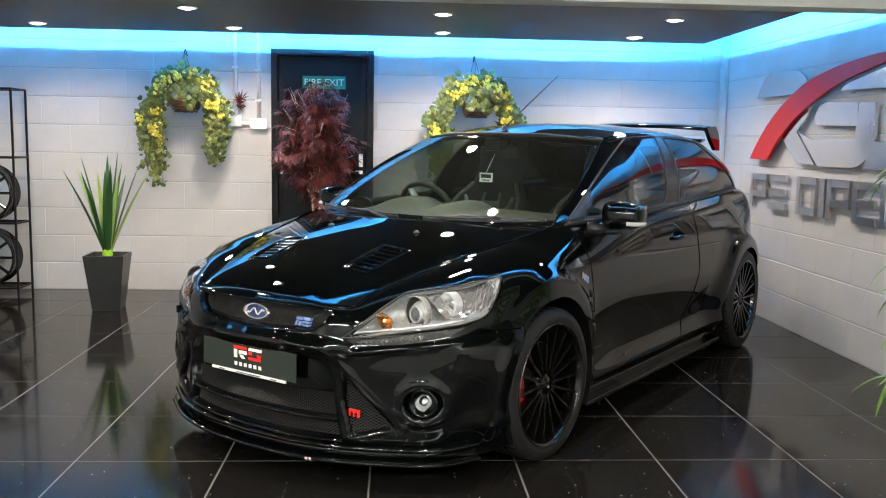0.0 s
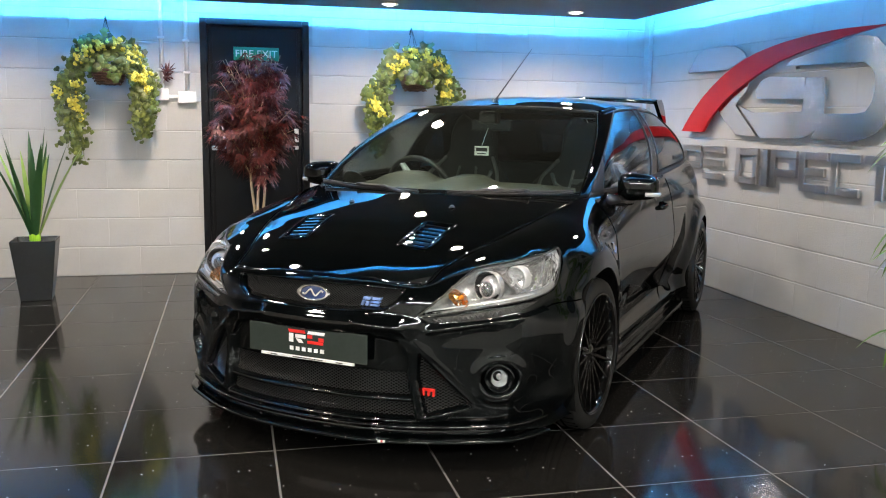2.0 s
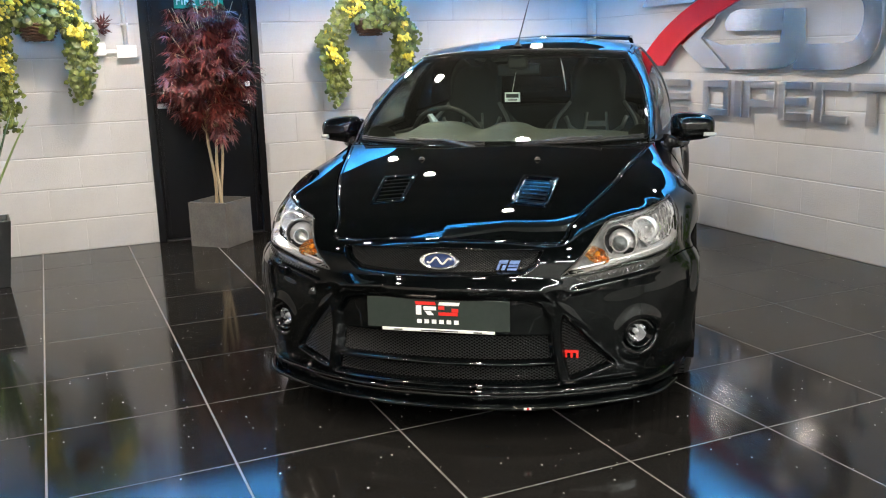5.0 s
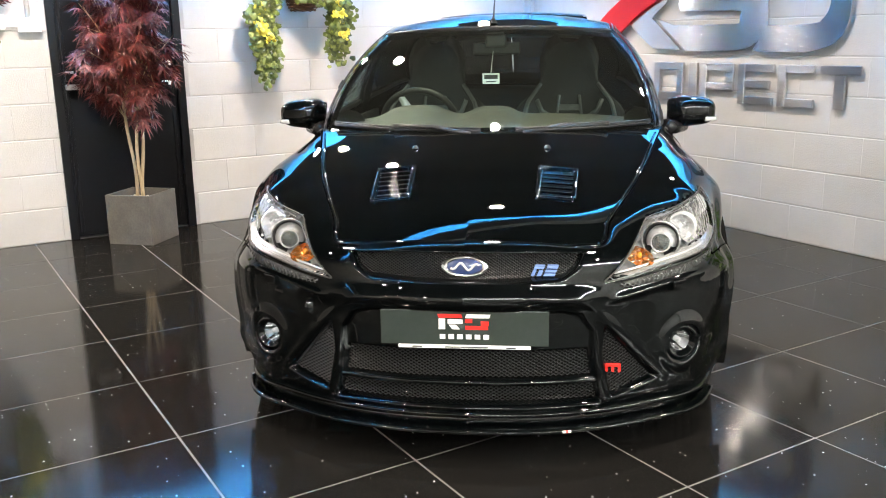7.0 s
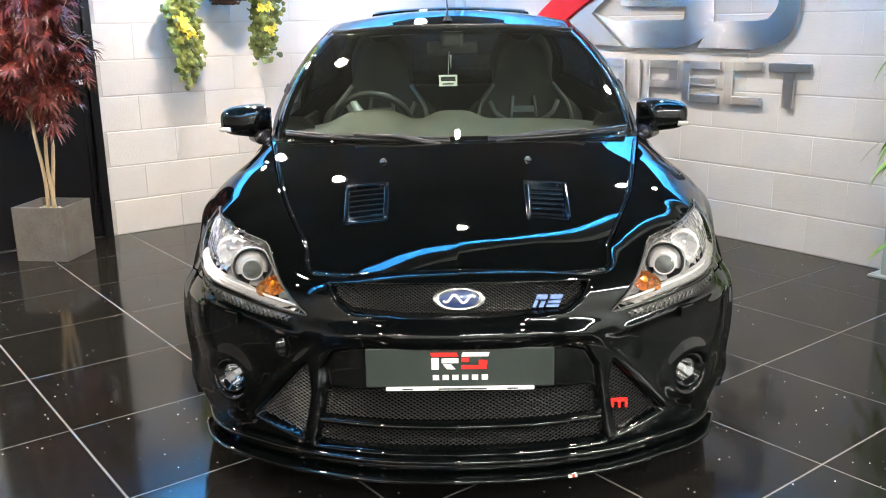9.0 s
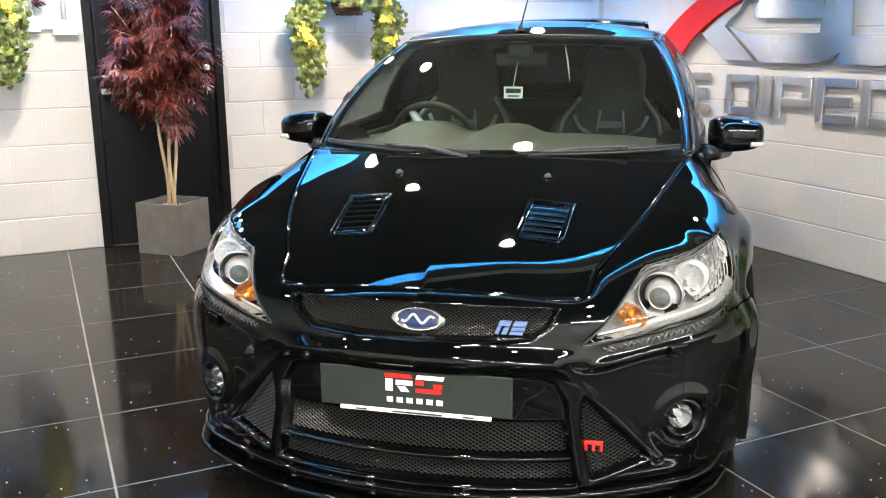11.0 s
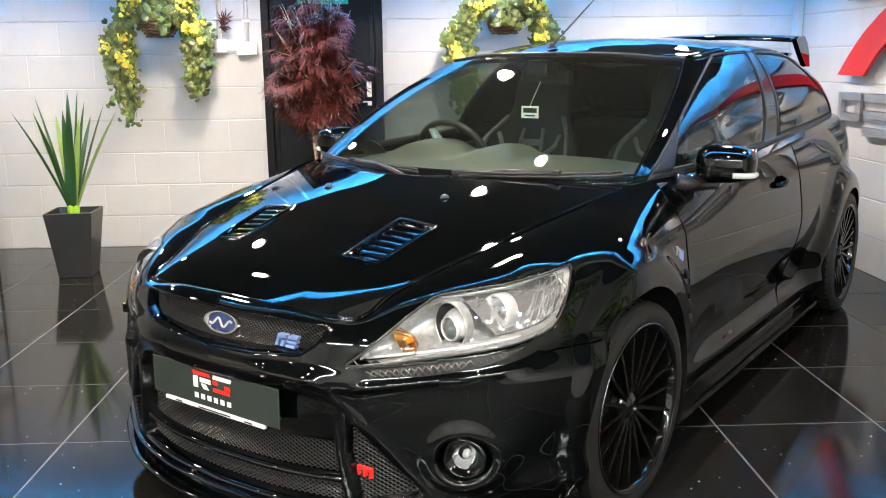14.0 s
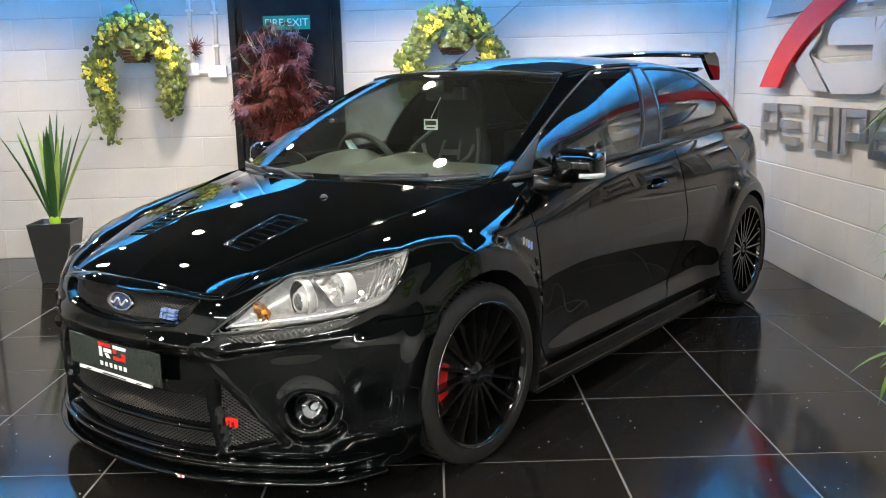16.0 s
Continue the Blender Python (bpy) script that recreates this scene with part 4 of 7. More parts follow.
def build_basket(x, drops, seed):
    """A hanging basket; drops are trails (sideways reach, lowest height, share of leaves)."""
    rng = random.Random(seed)
    y, z = WALL_Y - 0.17, 1.63
    t = thing("hanging_basket", "wicker hanging basket with trailing ivy and yellow flowers", "hanging plant", "hanging baskets")
    bm = lathe(bmesh.new(), [(0.0, -0.11), (0.055, -0.105), (0.095, -0.075), (0.118, -0.025), (0.124, 0.01), (0.115, 0.012), (0.10, 0.0), (0.0, -0.005)], 28, pose(x, y, z))
    part("wicker_bowl", bm, MAT["wicker"], t, "brown wicker bowl", smooth=True)
    for k in range(6):
        zz = -0.098 + 0.020 * k
        r = math.sqrt(max(0.124 ** 2 - zz ** 2 * 0.78, 0.003))
        part("weave", tube(bmesh.new(), [(x + r * math.cos(a), y + r * math.sin(a), z + zz + 0.004 * math.sin(9 * a)) for a in np.linspace(0, 2 * math.pi, 36, endpoint=False)], 0.007, 5, closed=True), MAT["wicker"], t, smooth=True)
    hook = Vector((x - 0.02, WALL_Y - 0.10, 2.03))
    for a in (0.6, 2.7, 4.7):
        part("chain", tube(bmesh.new(), [hook, (x + 0.12 * math.cos(a), y + 0.12 * math.sin(a), z + 0.01)], 0.0022, 5), MAT["wire_metal"], t)
    part("bracket", tube(bmesh.new(), [(x - 0.02, WALL_Y - 0.004, 2.00), (x - 0.02, WALL_Y - 0.07, 2.05), hook], 0.005, 6), MAT["wire_metal"], t)
    leaves, blooms, vines = bmesh.new(), bmesh.new(), bmesh.new()

    def cluster(c, n, spread, low=0.035, high=0.062):
        for _ in range(n):
            p = c + Vector((rng.gauss(0, spread), rng.gauss(0, spread * 0.7), rng.gauss(0, spread)))
            p.y = min(p.y, WALL_Y - 0.03)
            up = (Vector((rng.uniform(-0.7, 0.7), -1.0, rng.uniform(-0.2, 0.9)))).normalized()
            ahead = (Vector((rng.uniform(-1, 1), 0, rng.uniform(-1, 0.4))) - up * 0.01)
            ahead = (ahead - up * ahead.dot(up)).normalized()
            round_leaf(leaves, p, ahead, up, rng.uniform(low, high), rng)

    def bloom(c, size):
        for _ in range(22):
            p = c + Vector((rng.gauss(0, size), rng.gauss(-0.02, size * 0.6), rng.gauss(0, size * 0.8)))
            up = (Vector((rng.uniform(-1, 1), -0.9, rng.uniform(-0.4, 0.9)))).normalized()
            ahead = up.orthogonal().normalized()
            round_leaf(blooms, p, ahead, up, rng.uniform(0.024, 0.042), rng)

    for _ in range(52):
        a, r = rng.uniform(-0.1, math.pi + 0.1), rng.uniform(0.6, 1.05)
        cluster(Vector((x + 0.22 * r * math.cos(a), y - 0.05, z + 0.05 + 0.17 * r * math.sin(a))), 7, 0.036, 0.045, 0.085)
    for _ in range(14):
        cluster(Vector((x + rng.gauss(0, 0.07), y - 0.13, z + rng.uniform(-0.02, 0.09))), 4, 0.03, 0.04, 0.075)
    for k in range(6):
        a = math.pi * (0.06 + 0.176 * k)
        bloom(Vector((x + 0.20 * math.cos(a) + 0.02, y - 0.09, z + 0.07 + 0.15 * math.sin(a) * rng.uniform(0.6, 1.1))), 0.030)
    for reach, low, share in drops:
        for k in range(share):
            start = Vector((x + 0.14 * math.copysign(1, reach) * rng.uniform(0.5, 1.1), y - rng.uniform(0.0, 0.08), z + 0.10))
            out = reach * rng.uniform(0.62, 1.0)
            fall = low + (1.35 - low) * rng.random() ** 1.3 * 0.8
            pts = []
            for q in np.linspace(0, 1, 9):
                px = start.x + (x + out - start.x) * min(1, q * 2.2) + 0.25 * abs(out) * math.copysign(1, -reach) * max(0, q - 0.5)
                pts.append(Vector((px + rng.gauss(0, 0.008), start.y + 0.03 * q, start.z + 0.07 * math.sin(min(1, q * 3) * math.pi) - (start.z - fall) * q ** 1.35)))
            tube(vines, pts, 0.0022, 4)
            for p in pts[1:]:
                cluster(p, 6 if p.z > 1.25 else 3, 0.026, 0.026, 0.060)
            if k % 5 == 0:
                bloom(pts[rng.randint(3, 6)] + Vector((0, -0.03, 0)), 0.018)
    tagged(part("foliage", leaves, MAT["ivy"], t, "variegated green ivy leaves"), kind="stuff")
    tagged(part("blossom", blooms, MAT["petal"], t, "bright yellow flower heads"), kind="stuff")
    part("vine", vines, MAT["ivy"], t)


build_basket(-1.72, ((-0.37, 0.95, 26), (0.33, 1.13, 22)), 11)
build_basket(0.70, ((-0.41, 1.02, 28), (0.35, 1.16, 22)), 23)


def build_sword_plant():
    rng = random.Random(8)
    x, y = -2.165, 6.84
    pot = thing("tapered_pot", "tall black tapered square pot on the floor", "plant pot", at=pose(x, y, 0, 0, 0, 4))
    bm = bmesh.new()
    top, low, h, t = 0.148, 0.10, 0.425, 0.012
    rings = [[bm.verts.new((sx * s, sy * s, z)) for sx, sy in ((-1, -1), (1, -1), (1, 1), (-1, 1))] for s, z in ((low, 0.0), (top, h), (top - t, h), (top - t - 0.006, h - 0.04))]
    for a, b in zip(rings, rings[1:]):
        for k in range(4):
            bm.faces.new((a[k], a[(k + 1) % 4], b[(k + 1) % 4], b[k]))
    bm.faces.new(rings[0][::-1])
    bm.faces.new(rings[-1])
    bmesh.ops.bevel(bm, geom=[e for e in bm.edges], offset=0.003, segments=1, affect="EDGES")
    part("pot_wall", bm, MAT["pot"], pot)
    part("pot_soil", box(bmesh.new(), (-0.125, -0.125, 0.36), (0.125, 0.125, 0.39)), MAT["soil"], pot, "dark soil")
    plant = thing("sword_leaf_plant", "artificial plant with long dark green sword leaves", "plant", at=pose(x + 0.0, y, 0.39))
    for k in range(14):
        a = k * 2.4 + rng.uniform(-0.2, 0.2)
        lean = 0.05 + 0.30 * ((k + 1) / 14) ** 1.1
        ln = rng.uniform(0.62, 0.80) * (1 - 0.12 * (k > 13))
        ahead = Vector((math.cos(a) * lean, math.sin(a) * lean, 1)).normalized()
        up = Vector((-math.cos(a), -math.sin(a), lean)).normalized()
        bm = bmesh.new()
        leaf_blade(bm, Vector((0.018 * math.cos(a), 0.018 * math.sin(a), 0.03)), ahead, up, ln, rng.uniform(0.042, 0.056), 0.02 + 0.3 * lean, 9, 0.5, 0.75)
        part("sword_leaf", bm, MAT["pale_blade" if k % 4 == 1 else "blade"], plant, "pale yellow-green leaf" if k % 4 == 1 else "", smooth=True)
    bm = bmesh.new()
    for k in range(12):
        a = k * 0.524
        leaf_blade(bm, Vector((0.02 * math.cos(a), 0.02 * math.sin(a), -0.005)), Vector((math.cos(a) * 0.3, math.sin(a) * 0.3, 1)).normalized(), Vector((-math.cos(a), -math.sin(a), 0.3)).normalized(), 0.10, 0.05, -0.2, 3, 0.3, 0.5)
    part("collar", bm, MAT["lime"], plant, "lime green collar")


build_sword_plant()


def build_bamboo():
    rng = random.Random(5)
    x, y = BAMBOO
    pot = thing("round_pot", "dark round plant pot on the floor", "plant pot")
    part("pot_wall", lathe(bmesh.new(), [(0.0, 0.0), (0.13, 0.0), (0.17, 0.30), (0.16, 0.30), (0.15, 0.26), (0.0, 0.26)], 36, pose(x, y, 0)), MAT["pot"], pot, smooth=True)
    plant = thing("bamboo_palm", "artificial bamboo palm with long bright green leaves", "plant")
    for k in range(5):
        a = k * 1.26
        pts = [Vector((x + 0.05 * math.cos(a) * (1 + 1.8 * q), y + 0.05 * math.sin(a) * (1 + 1.8 * q), 0.25 + 1.25 * q)) for q in np.linspace(0, 1, 8)]
        part("cane", tube(bmesh.new(), pts, 0.008, 8), MAT["bamboo"], plant, smooth=True)
    bm, stalks = bmesh.new(), bmesh.new()
    for base, count in ((1.62, 6), (1.46, 8), (1.30, 7), (0.92, 7), (0.74, 6), (0.46, 5)):
        for k in range(count):
            a = k * 2 * math.pi / count + rng.uniform(-0.3, 0.3) + base * 3
            out, reach = Vector((math.cos(a), math.sin(a), 0)), rng.uniform(0.20, 0.28)
            z = base + rng.uniform(-0.05, 0.05)
            pts = [Vector((x, y, z)) + out * (0.05 + reach * q) + Vector((0, 0, 0.14 * q - 0.20 * q * q)) for q in np.linspace(0, 1, 7)]
            tube(stalks, pts, 0.003, 5)
            for j, p in enumerate(pts[1:]):
                for side in ((-1, 1) if j < 5 else (0,)):
                    turn = a + side * rng.uniform(0.35, 0.8)
                    ahead = Vector((math.cos(turn), math.sin(turn), rng.uniform(-0.55, -0.05))).normalized()
                    up = Vector((-ahead.x * ahead.z, -ahead.y * ahead.z, 1 - ahead.z ** 2)).normalized()
                    leaf_blade(bm, p, ahead, up, rng.uniform(0.15, 0.22), rng.uniform(0.026, 0.037), rng.uniform(0.35, 0.75), 5)
    part("frond_stalk", stalks, MAT["bamboo"], plant, smooth=True)
    tagged(part("leaf_crown", bm, MAT["bamboo"], plant, "long narrow green leaves"), kind="stuff")


BAMBOO = (2.345, 3.375)
build_bamboo()


def build_post():
    x, y = 2.80, 3.84
    p = thing("steel_post", "grey-green painted steel post on a base plate", "post")
    part("shaft", box(bmesh.new(), (x - 0.055, y - 0.055, 0.008), (x + 0.055, y + 0.055, WALL_TOP), 0.012, 3), MAT["post"], p)
    part("base_plate", box(bmesh.new(), (x - 0.10, y - 0.10, 0), (x + 0.08, y + 0.10, 0.012), 0.002), MAT["post"], p)
    for dx, dy in ((-0.08, -0.08), (-0.08, 0.08)):
        part("bolt", lathe(bmesh.new(), [(0, 0.024), (0.010, 0.022), (0.011, 0.012)], 6, pose(x + dx, y + dy, 0)), MAT["steel"], p)


build_post()
part("pipe_boxing", box(bmesh.new(), (WALL_X - 0.045, WALL_Y - 0.10, 0.0), (WALL_X - 0.0055, WALL_Y - 0.0055, WALL_TOP), 0.004), MAT["block"])
tagged(bpy.data.objects["pipe_boxing"], "painted vertical boxing in the corner of the walls", "boxing", kind="structure")


def build_rack():
    r = thing("display_rack", "thin black metal display rack against the wall", "rack")
    x0, x1, y0, y1, top = -3.95, -3.04, 7.32, 7.60, 1.68
    for x in (x0, x1):
        for y in (y0, y1):
            part("upright", box(bmesh.new(), (x - 0.008, y - 0.008, 0), (x + 0.008, y + 0.008, top), 0.002), MAT["door"], r)
    for z in (0.07, 0.60, 1.13, top):
        bm = bmesh.new()
        for a, b in (((x0, y0), (x1, y0)), ((x0, y1), (x1, y1)), ((x0, y0), (x0, y1)), ((x1, y0), (x1, y1))):
            box(bm, (min(a[0], b[0]) - 0.007, min(a[1], b[1]) - 0.007, z - 0.007), (max(a[0], b[0]) + 0.007, max(a[1], b[1]) + 0.007, z + 0.007))
        part("shelf_frame", bm, MAT["door"], r)
        for k in range(1, 6):
            part("shelf_wire", tube(bmesh.new(), [(x0, y0 + (y1 - y0) * k / 6, z), (x1, y0 + (y1 - y0) * k / 6, z)], 0.0035, 6), MAT["door"], r)
    for z in (0.077, 0.607):
        for x in (-3.68, -3.32):
            w = thing("alloy_wheel", "dark grey alloy wheel stood upright on the rack", "alloy wheel", "wheels on the rack", at=pose(x, 7.46, z + 0.235, 90))
            part("wheel_barrel", lathe(bmesh.new(), [(0.20, -0.09), (0.233, -0.095), (0.235, -0.08), (0.215, -0.06), (0.215, 0.06), (0.235, 0.085), (0.230, 0.10), (0.215, 0.085), (0.20, 0.03)], 48), MAT["alloy"], w, smooth=True)
            for k in range(10):
                m = Matrix.Rotation(k * math.pi / 5, 4, "Z")
                part("wheel_spoke", box(bmesh.new(), (0.03, -0.011, 0.055), (0.215, 0.011, 0.08), 0.004, 1, m), MAT["alloy"], w)
            part("wheel_hub", lathe(bmesh.new(), [(0, 0.085), (0.04, 0.082), (0.06, 0.06), (0.06, 0.0)], 24), MAT["alloy"], w, smooth=True)


build_rack()

# ---- the sign on the east wall: steel and red plates on pins, as plain shapes ----
def curve2(points, n=8):
    return [tuple(p) for p in spline(points, np.linspace(0, len(points) - 1, n * (len(points) - 1) + 1))]


def on_wall(out):
    """The plane of the east wall, with across = 6.9 - y to the right, up = z."""
    return Matrix(((0, 0, -1, WALL_X - out), (-1, 0, 0, 6.9), (0, 1, 0, -0.027), (0, 0, 0, 1)))


def build_sign():
    s = thing("wall_emblem", "large brushed steel and red emblem on wall pins", "sign")
    top = curve2([(0.0, 1.255), (0.145, 1.394), (0.33, 1.535), (0.59, 1.677), (0.885, 1.785), (1.21, 1.850), (1.54, 1.885), (1.87, 1.90), (2.30, 1.892)])
    low = curve2([(2.30, 1.888), (1.98, 1.855), (1.665, 1.812), (1.43, 1.772), (1.18, 1.712), (0.91, 1.615), (0.69, 1.518), (0.477, 1.388), (0.33, 1.252)])
    part("red_swoosh", slab(bmesh.new(), top + low, on_wall(0.050), 0.022), MAT["sign_red"], s, "red curved plate")
    plates = (
        [(0.01, 1.722)] + curve2([(0.10, 1.82), (0.16, 1.87), (0.27, 1.90)], 4) + [(0.55, 1.90)] + curve2([(0.70, 1.885), (0.80, 1.845), (0.85, 1.80)], 4) + [(0.62, 1.722)],
        curve2([(0.47, 1.46), (0.60, 1.35), (0.77, 1.24)], 3) + [(1.04, 1.232), (0.745, 1.455)] + curve2([(0.80, 1.505), (0.88, 1.56), (0.91, 1.64)], 3) + [(0.70, 1.53)],
        [(1.02, 1.500), (1.56, 1.483), (1.56, 1.625)] + curve2([(1.16, 1.645), (1.06, 1.62), (1.0, 1.55)], 4),
        [(1.575, 1.625), (1.755, 1.618), (1.775, 1.42)] + curve2([(1.77, 1.38), (1.70, 1.29), (1.60, 1.24), (1.50, 1.226)], 4) + [(1.09, 1.224), (0.785, 1.454), (0.98, 1.40), (1.545, 1.404)],
        [(1.34, 1.711), (1.40, 1.745), (2.06, 1.853)] + curve2([(2.20, 1.83), (2.31, 1.73), (2.345, 1.58), (2.34, 1.40), (2.26, 1.28), (2.08, 1.222)], 4) + [(1.66, 1.227), (1.775, 1.389), (2.06, 1.389)] + curve2([(2.15, 1.40), (2.205, 1.469), (2.215, 1.582), (2.18, 1.65), (2.105, 1.691)], 4),
    )
    for k, outline in enumerate(plates):
        clean = [p for i, p in enumerate(outline) if math.dist(p, outline[i - 1]) > 1e-4]
        part("steel_plate", slab(bmesh.new(), clean, on_wall(0.030 + 0.0015 * k), 0.016), MAT["sign_steel"], s, "brushed steel plate")
        for q in (0, len(clean) // 2):
            px, py = clean[q][0] * 0.9 + sum(c[0] for c in clean) / len(clean) * 0.1, clean[q][1] * 0.9 + sum(c[1] for c in clean) / len(clean) * 0.1
            part("pin", tube(bmesh.new(), [on_wall(0.0) @ Vector((px, py, 0)), on_wall(0.032) @ Vector((px, py, 0))], 0.006, 6), MAT["steel"], s)
    t = thing("wall_sign_bars", "row of raised brushed steel shapes on wall pins", "sign")
    z0, z1, w = 0.885, 1.145, 0.052

    def shape(a0, a1, rects):
        for r0, r1, b0, b1 in rects:
            part("steel_bar", box(bmesh.new(), (a0 + (a1 - a0) * r0, z0 + (z1 - z0) * b0, 0), (a0 + (a1 - a0) * r1, z0 + (z1 - z0) * b1, 0.022), 0.003, 1, on_wall(0.018)), MAT["bar_steel"], t)
            for q in (0.25, 0.75):
                c = Vector((a0 + (a1 - a0) * (r0 + (r1 - r0) * q), z0 + (z1 - z0) * (b0 + b1) / 2, 0))
                part("pin", tube(bmesh.new(), [on_wall(0.0) @ c, on_wall(0.020) @ c], 0.005, 6), MAT["steel"], t)

    ring = [(0, 0.2, 0, 1), (0.2, 1, 0.8, 1), (0.8, 1, 0.2, 0.8), (0.2, 1, 0, 0.2)]
    bars = [(0, 1, 0.8, 1), (0, 1, 0.4, 0.6), (0, 1, 0, 0.2)]
    hook = [(0, 0.24, 0, 1), (0.24, 1, 0.8, 1), (0.24, 1, 0, 0.2)]
    shape(-0.03, 0.27, [(0, 0.2, 0, 1), (0.2, 1, 0.8, 1), (0.2, 1, 0.3, 0.5), (0.75, 1, 0.5, 0.8)])
    shape(0.31, 0.61, bars)
    shape(0.78, 1.06, ring)
    shape(1.12, 1.19, [(0, 1, 0, 1)])
    shape(1.22, 1.51, [(0, 0.2, 0, 1), (0.2, 1, 0.8, 1), (0.2, 1, 0.3, 0.5), (0.75, 1, 0.5, 0.8)])
    shape(1.55, 1.83, [(0, 0.2, 0, 1), (0.2, 1, 0.8, 1), (0.2, 0.9, 0.4, 0.6), (0.2, 1, 0, 0.2)])
    shape(1.865, 2.13, hook)
    shape(2.17, 2.44, [(0, 1, 0.8, 1), (0.37, 0.63, 0, 0.78)])


build_sign()


# ---- details of the car ----
class Skin:
    """Looks up the car's surface by a flat view of it."""

    def __init__(self, points, view):
        self.p = points.reshape(-1, 3)
        self.flat = np.stack(view(self.p), -1)

    def at(self, a, b):
        a, b = np.broadcast_arrays(np.asarray(a, float), np.asarray(b, float))
        out = np.empty(a.shape + (3,))
        for i in np.ndindex(a.shape):
            d = np.hypot(self.flat[:, 0] - a[i], self.flat[:, 1] - b[i])
            near = np.argpartition(d, 8)[:8]
            q = self.flat[near] - (a[i], b[i])
            m = np.concatenate([np.ones((8, 1)), q], 1)
            w = np.exp(-((d[near] / (d[near].mean() + 1e-6)) ** 2))[:, None]
            out[i] = np.linalg.lstsq(m * w, self.p[near] * w, rcond=None)[0][0]
        return out


HALF = math.sqrt(0.5)
nose = Skin(body_point(np.linspace(0, 4.8, 130)[None, :], np.linspace(0, 1, 130)[:, None]), lambda p: (p[:, 1], p[:, 2]))
corner = Skin(body_point(np.linspace(1.6, 6.8, 130)[None, :], np.linspace(0.35, 1, 110)[:, None]), lambda p: ((p[:, 1] - p[:, 0]) * HALF, p[:, 2]))
flank = Skin(body_point(np.linspace(5.4, 13.6, 200)[None, :], np.linspace(0, 1, 70)[:, None]), lambda p: (p[:, 0], p[:, 2]))
lid = Skin(bonnet_point(np.linspace(0, 1, 90)[:, None], np.linspace(-1, 1, 120)[None, :]), lambda p: (p[:, 0], p[:, 1]))

MAT.update(
    lens=glassy("lamp_lens", (1, 1, 1), 0.0, 0.96),
    silver=plain("lamp_chrome", (0.90, 0.91, 0.93), 0.12, 0.6),
    satin=mottled("lamp_satin", (0.60, 0.61, 0.63), (0.88, 0.89, 0.91), 45, 0.2, 0.5, 26, 0.35),
    frost=mottled("lens_edge", (0.14, 0.145, 0.15), (0.24, 0.245, 0.25), 30, 0.2, coat=0.5),
    rib=plain("gloss_rib", (0.16, 0.16, 0.165), 0.16, 0.6),
    facet=plain("facet_chrome", (0.92, 0.93, 0.95), 0.07, 0.85),
    tray=mottled("lamp_tray", (0.38, 0.385, 0.39), (0.58, 0.585, 0.59), 30, 0.2, metal=0.6),
    bezel=plain("lamp_bezel", (0.03, 0.03, 0.032), 0.2),
    reflector_grey=mottled("lamp_reflector", (0.36, 0.37, 0.38), (0.66, 0.67, 0.68), 60, 0.14, 0.3, 40, 0.5),
    sail=plain("sail_plastic", (0.02, 0.021, 0.023), 0.6, spec=0.25),
    amber=mottled("amber_reflector", (0.50, 0.17, 0.02), (0.86, 0.50, 0.16), 55, 0.14, metal=0.75, coat=0.5),
    bulb_amber=plain("amber_bulb", (0.85, 0.30, 0.03), 0.12, coat=0.8),
    plate=mottled("number_plate", (0.020, 0.028, 0.025), (0.028, 0.036, 0.032), 5, 0.25, 0.0),
    white_paint=plain("white_print", (0.8, 0.8, 0.8), 0.35),
    red_paint=plain("red_print", (0.62, 0.02, 0.015), 0.35),
    blue_paint=plain("blue_badge", (0.17, 0.26, 0.52), 0.2, coat=0.8),
    navy=plain("navy_badge", (0.015, 0.03, 0.10), 0.2, coat=0.8),
    caliper=plain("red_caliper", (0.40, 0.010, 0.009), 0.35, coat=0.3),
    dash=mottled("grey_dash_plastic", (0.054, 0.052, 0.045), (0.074, 0.071, 0.061), 40, 0.6, 0.15, 300),
    cloth=mottled("black_seat_cloth", (0.022, 0.022, 0.0225), (0.042, 0.042, 0.042), 60, 0.85, 0.3, 200),
    lining=mottled("grey_headlining", (0.26, 0.26, 0.25), (0.32, 0.32, 0.31), 30, 0.9, 0.1),
    leather=mottled("grey_seat_side", (0.11, 0.11, 0.113), (0.17, 0.17, 0.173), 30, 0.5, 0.15),
    indicator_clear=plain("clear_indicator", (0.62, 0.62, 0.6), 0.15, coat=0.8),
    mirror=plain("mirror_glass", (0.8, 0.82, 0.84), 0.01, 1.0),
)


def both_sides(points, mirror):
    p = np.array(points, float)
    if mirror:
        p[..., 1] *= -1
    return p


def strip(name, points, radius, material, parent=CAR, label="", sides=6, closed=False):
    return part(name, tube(bmesh.new(), [tuple(p) for p in points], radius, sides, closed), material, parent, label, smooth=True)


def thing_part(name, label):
    ob = new(name)
    ob.parent = CAR
    return tagged(ob, label)


